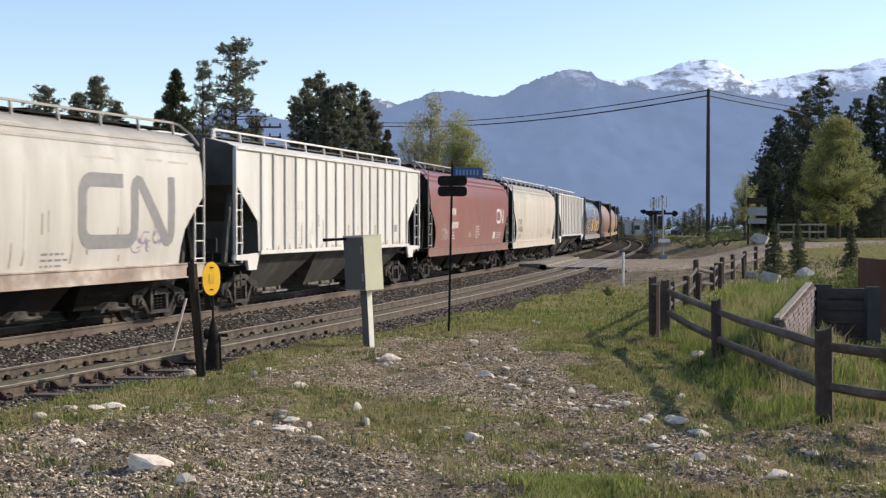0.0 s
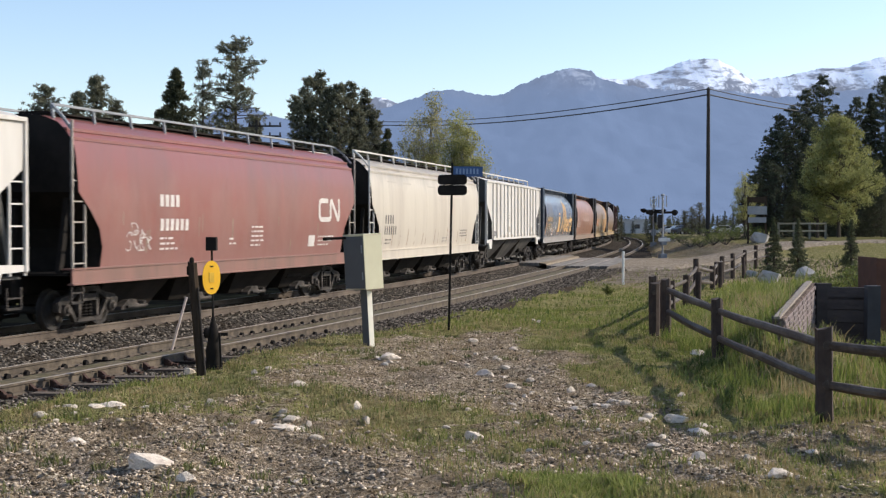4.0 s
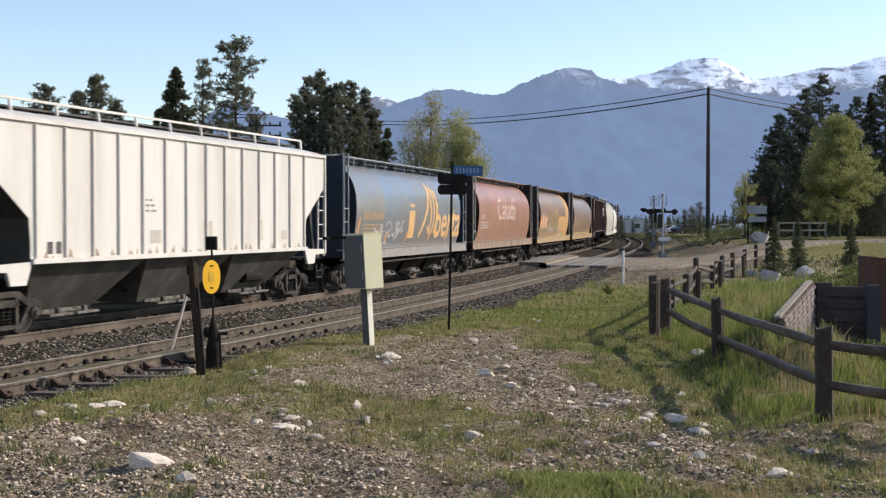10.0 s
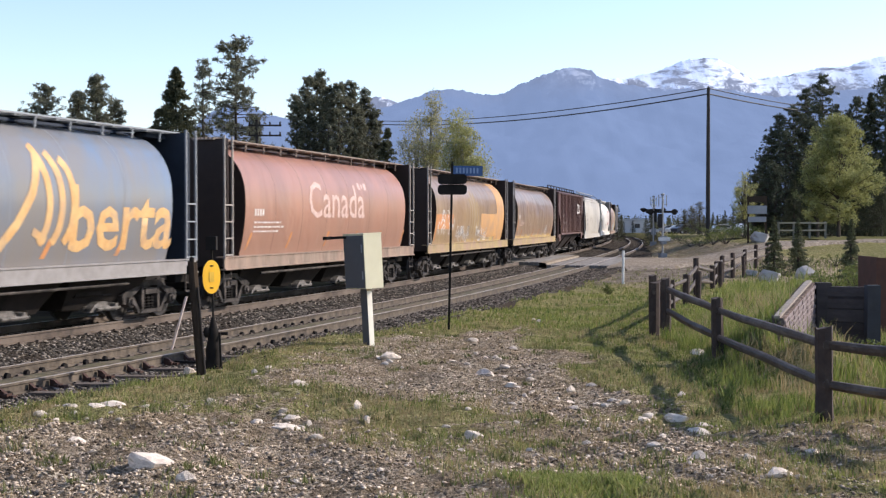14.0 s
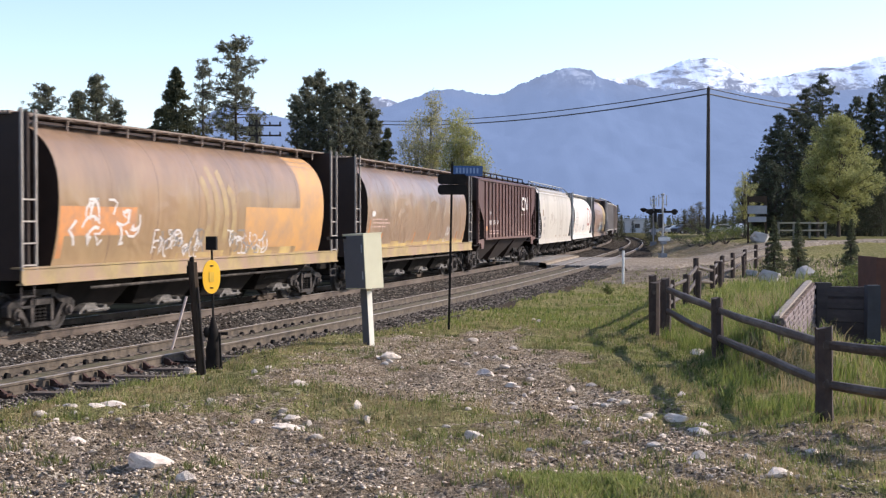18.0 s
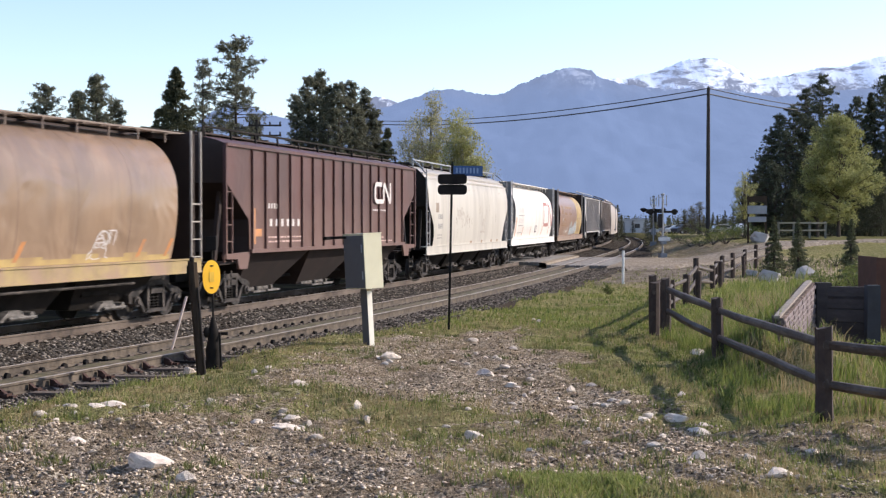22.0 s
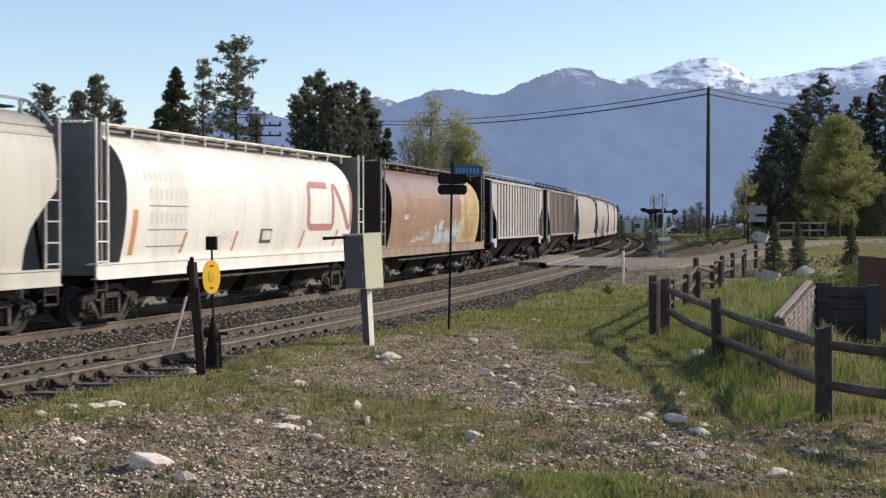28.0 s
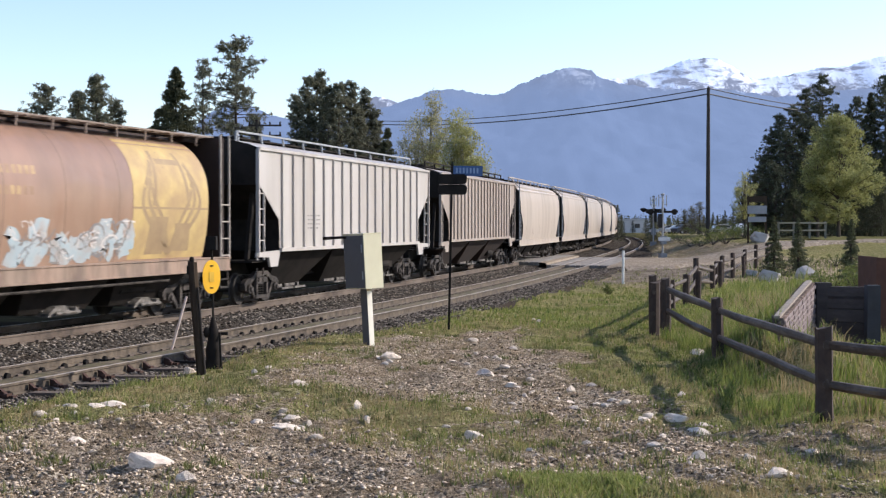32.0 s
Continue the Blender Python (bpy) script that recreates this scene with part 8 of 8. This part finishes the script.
keep = (o_ > 6.9) & (rng.random(N) > green_at(x_, d_) * 1.55 - 0.5 * near_left) & (rng.random(N) < (1.6 + 1.4 * step(1.0, 2.5, x_) * (1 - step(15.5, 17.5, d_))) * np.clip(drift - 0.36, 0, 1) + 0.75 * near_left * np.clip(drift - 0.18, 0, 1) + 0.04)
x_, d_ = x_[keep], d_[keep]
scatter_stones("coarse_gravel", np.stack([x_, d_, terrain(x_, d_) + 0.008], 1), 0.014 + 0.026 * rng.random(len(x_)) ** 2.2, pebble_material("pale_coarse_stones", (0.08, 0.061, 0.043), (0.76, 0.615, 0.47)), "coarse pale stones strewn over the dirt", 13, 0.62)
N = 46000
s_ = -12 + 75 * rng.random(N) ** 1.5
o_ = rng.uniform(0.9, 6.8, N)
t_ = np.interp(s_, S, LT)
x_, y_ = np.interp(s_, S, LX) + o_ * np.cos(t_), np.interp(s_, S, LY) - o_ * np.sin(t_)
z_ = np.interp(o_, [0.9, 1.6, 2.2, 2.8, 3.98, 4.6, 4.9, 5.8, 6.3, 6.8], [-0.195, -0.21, -0.37, -0.38, -0.39, -0.39, -0.345, -0.33, -0.26, -0.22])
keep = (np.abs(o_ - SIDING) > 0.9) | (rng.random(N) < 0.4)
keep &= (np.abs(np.abs(o_ - SIDING) - 0.753) > 0.1)
keep &= ~((s_ > CROSS[0] - 0.3) & (s_ < CROSS[1] + 0.3))
scatter_stones("ballast_stones", np.stack([x_, y_, z_], 1)[keep], (0.025 + 0.03 * rng.random(N))[keep], pebble_material("ballast_tones", (0.018, 0.015, 0.012), (0.36, 0.305, 0.25)), "loose grey ballast stones along the tracks", 4)


# ---------------------------------------------------------------- grass
def blades(name, x, y, height, width, mats, label, seed, lean=0.5):
    r = np.random.default_rng(seed)
    n = len(x)
    z = terrain(x, y)
    a, l = r.uniform(0, 6.28, n), r.uniform(0.1, lean, n)
    h = height * r.uniform(0.5, 1.3, n)
    w = width * r.uniform(0.7, 1.3, n)
    b = r.uniform(0, 6.28, n)
    dx, dy = np.cos(b) * w / 2, np.sin(b) * w / 2
    lx, ly = np.cos(a) * h * l, np.sin(a) * h * l
    v = np.stack([np.stack([x - dx, y - dy, z - 0.02], 1), np.stack([x + dx, y + dy, z - 0.02], 1), np.stack([x + dx * 0.7 + lx * 0.35, y + dy * 0.7 + ly * 0.35, z + h * 0.6], 1),
                  np.stack([x - dx * 0.7 + lx * 0.35, y - dy * 0.7 + ly * 0.35, z + h * 0.6], 1), np.stack([x + lx, y + ly, z + h], 1)], 1).reshape(-1, 3)
    i = np.arange(n)[:, None] * 5
    f = np.concatenate([i + np.array([[0, 1, 2]]), i + np.array([[0, 2, 3]]), i + np.array([[3, 2, 4]])])
    return solid(name, raw_mesh(name, v, f, mats), None, label, "grass", kind="stuff")


def sow(n, near, far, power, seed, thr, gain, xlo=-0.56, xhi=0.56):
    r = np.random.default_rng(seed)
    d = near + (far - near) * r.random(n) ** power
    x = (xlo + (xhi - xlo) * r.random(n)) * 1568 / FOCUS * d
    o, ss = offset_of(x, d)
    g = green_at(x, d)
    tuft = vnoise(x, d, 0.35, seed) * 0.6 + vnoise(x, d, 1.3, seed + 1) * 0.4
    keep = (o > BANK + 0.15) & (r.random(n) < np.clip((g - thr) * gain, 0, 1) * np.clip((tuft - 0.4) * 5.0, 0, 1))
    keep &= ~((x > 5.2) & (x < 7.5) & (d > 23.6) & (d < 24.9))
    return x[keep], d[keep]


x_, y_ = sow(230000, 9.5, 40, 1.5, 201, 0.22, 1.15)
blades("short_grass", x_, y_, 0.045 + 0.055 * rng.random(len(x_)), 0.012, M["grass"], "short patchy spring grass", 5, 0.9)
x_, y_ = sow(110000, 12, 36, 1.3, 203, 0.35, 1.6, 0.12, 0.56)
k_ = (x_ > 4.8 + 0.26 * np.maximum(0, y_ - 26) - 0.85 * (1 - step(19, 23, y_)) + 1.0 * (vnoise(x_, y_, 1.1, 31) - 0.5) - 0.2) & (y_ > 15.6 + 1.5 * (vnoise(x_, y_, 0.9, 33) - 0.5) - 0.2 * step(4.5, 6, x_))
x_, y_ = x_[k_], y_[k_]
front = (1 - step(18.5, 23, y_)) * (1 - step(4.6, 5.2, x_))
k_ = rng.random(len(x_)) > 0.45 * front
x_, y_, front = x_[k_], y_[k_], front[k_]
blades("tall_grass", x_, y_, (0.2 + 0.16 * rng.random(len(x_))) * (1 - 0.4 * front), 0.013, M["lush"], "tall green grass round the fence", 6, 0.6)
x_, y_ = sow(190000, 9.5, 36, 1.4, 205, 0.06, 1.3)
blades("dry_grass", x_, y_, 0.035 + 0.07 * rng.random(len(x_)) ** 1.5, 0.01, M["dry"], "dry straw-coloured grass stalks", 7, 1.3)
x_, y_ = sow(46000, 15, 44, 1.2, 209, 0.25, 1.5, 0.16, 0.56)
k_ = x_ > 4.7 + 0.27 * np.maximum(0, y_ - 26)
blades("tall_dry_grass", x_[k_], y_[k_], 0.22 + 0.2 * rng.random(int(k_.sum())), 0.012, M["dry"], "tall straw-coloured stalks among the grass behind the fence", 11, 0.7)
x_, y_ = sow(90000, 30, 80, 1.2, 207, 0.25, 1.4)
wild = step(-0.4, 0.5, x_ - 4.4 - 0.26 * (y_ - 26.0))
blades("far_grass", x_, y_, 0.07 + 0.06 * rng.random(len(x_)) + wild * (0.16 + 0.14 * rng.random(len(x_))), 0.035, M["grass"], "rough grass towards the crossing", 8, 0.7)

r_ = np.random.default_rng(304)
x_, y_ = 1.12 + 0.27 * r_.normal(size=6500), 11.5 + 0.42 * r_.normal(size=6500)
k_ = (vnoise(x_, y_, 0.3, 71) * 0.6 + vnoise(x_, y_, 0.9, 72) * 0.4 > 0.42) & (y_ > 9.8)
x_, y_ = x_[k_], y_[k_]
blades("lush_patch", x_, y_, 0.045 + 0.05 * r_.random(len(x_)), 0.012, leaf_material("fresh_patch_grass", (0.13, 0.17, 0.036), (0.37, 0.375, 0.125), 0.45), "patch of fresh green grass in the dirt", 10, 0.9)
r_ = np.random.default_rng(303)
N = 900
d_ = 10.5 + 22 * r_.random(N) ** 1.3
x_ = (r_.random(N) * 1.06 - 0.53) * 1568 / FOCUS * d_
o_, _ = offset_of(x_, d_)
k_ = (o_ > BANK + 0.3) & (r_.random(N) < 0.15 + 0.8 * green_at(x_, d_))
x_, d_ = np.repeat(x_[k_], 34), np.repeat(d_[k_], 34)
w_ = np.repeat(r_.uniform(0.03, 0.11, int(k_.sum())), 34)
blades("weed_tufts", x_ + r_.normal(size=len(x_)) * w_, d_ + r_.normal(size=len(x_)) * w_, (0.04 + 0.055 * r_.random(len(x_))) * (0.5 + w_ * 7), 0.016, leaf_material("weed_leaves", (0.09, 0.105, 0.036), (0.26, 0.25, 0.1), 0.42), "dark green weed tufts in the dirt", 9, 1.1)

# weeds whose dark colour also stands for the fence's shade there
r_ = np.random.default_rng(305)
px_, py_ = [], []
for x0, y0, wx, wy, n in ((4.2, 20.4, 0.4, 1.0, 420), (3.9, 17.6, 0.35, 0.8, 250)):
    cx, cy = x0 + wx * r_.normal(size=n // 14), y0 + wy * r_.normal(size=n // 14)
    px_.append(np.repeat(cx, 14) + 0.06 * r_.normal(size=len(cx) * 14))
    py_.append(np.repeat(cy, 14) + 0.06 * r_.normal(size=len(cx) * 14))
x_, y_ = np.concatenate(px_), np.concatenate(py_)
blades("broad_weeds", x_, y_, 0.07 + 0.09 * r_.random(len(x_)), 0.035, leaf_material("dark_weed_leaves", (0.06, 0.085, 0.025), (0.17, 0.2, 0.065), 0.4), "broad-leaved weeds near the fence, coloured dark partly for its shade", 12, 1.4)

motions()
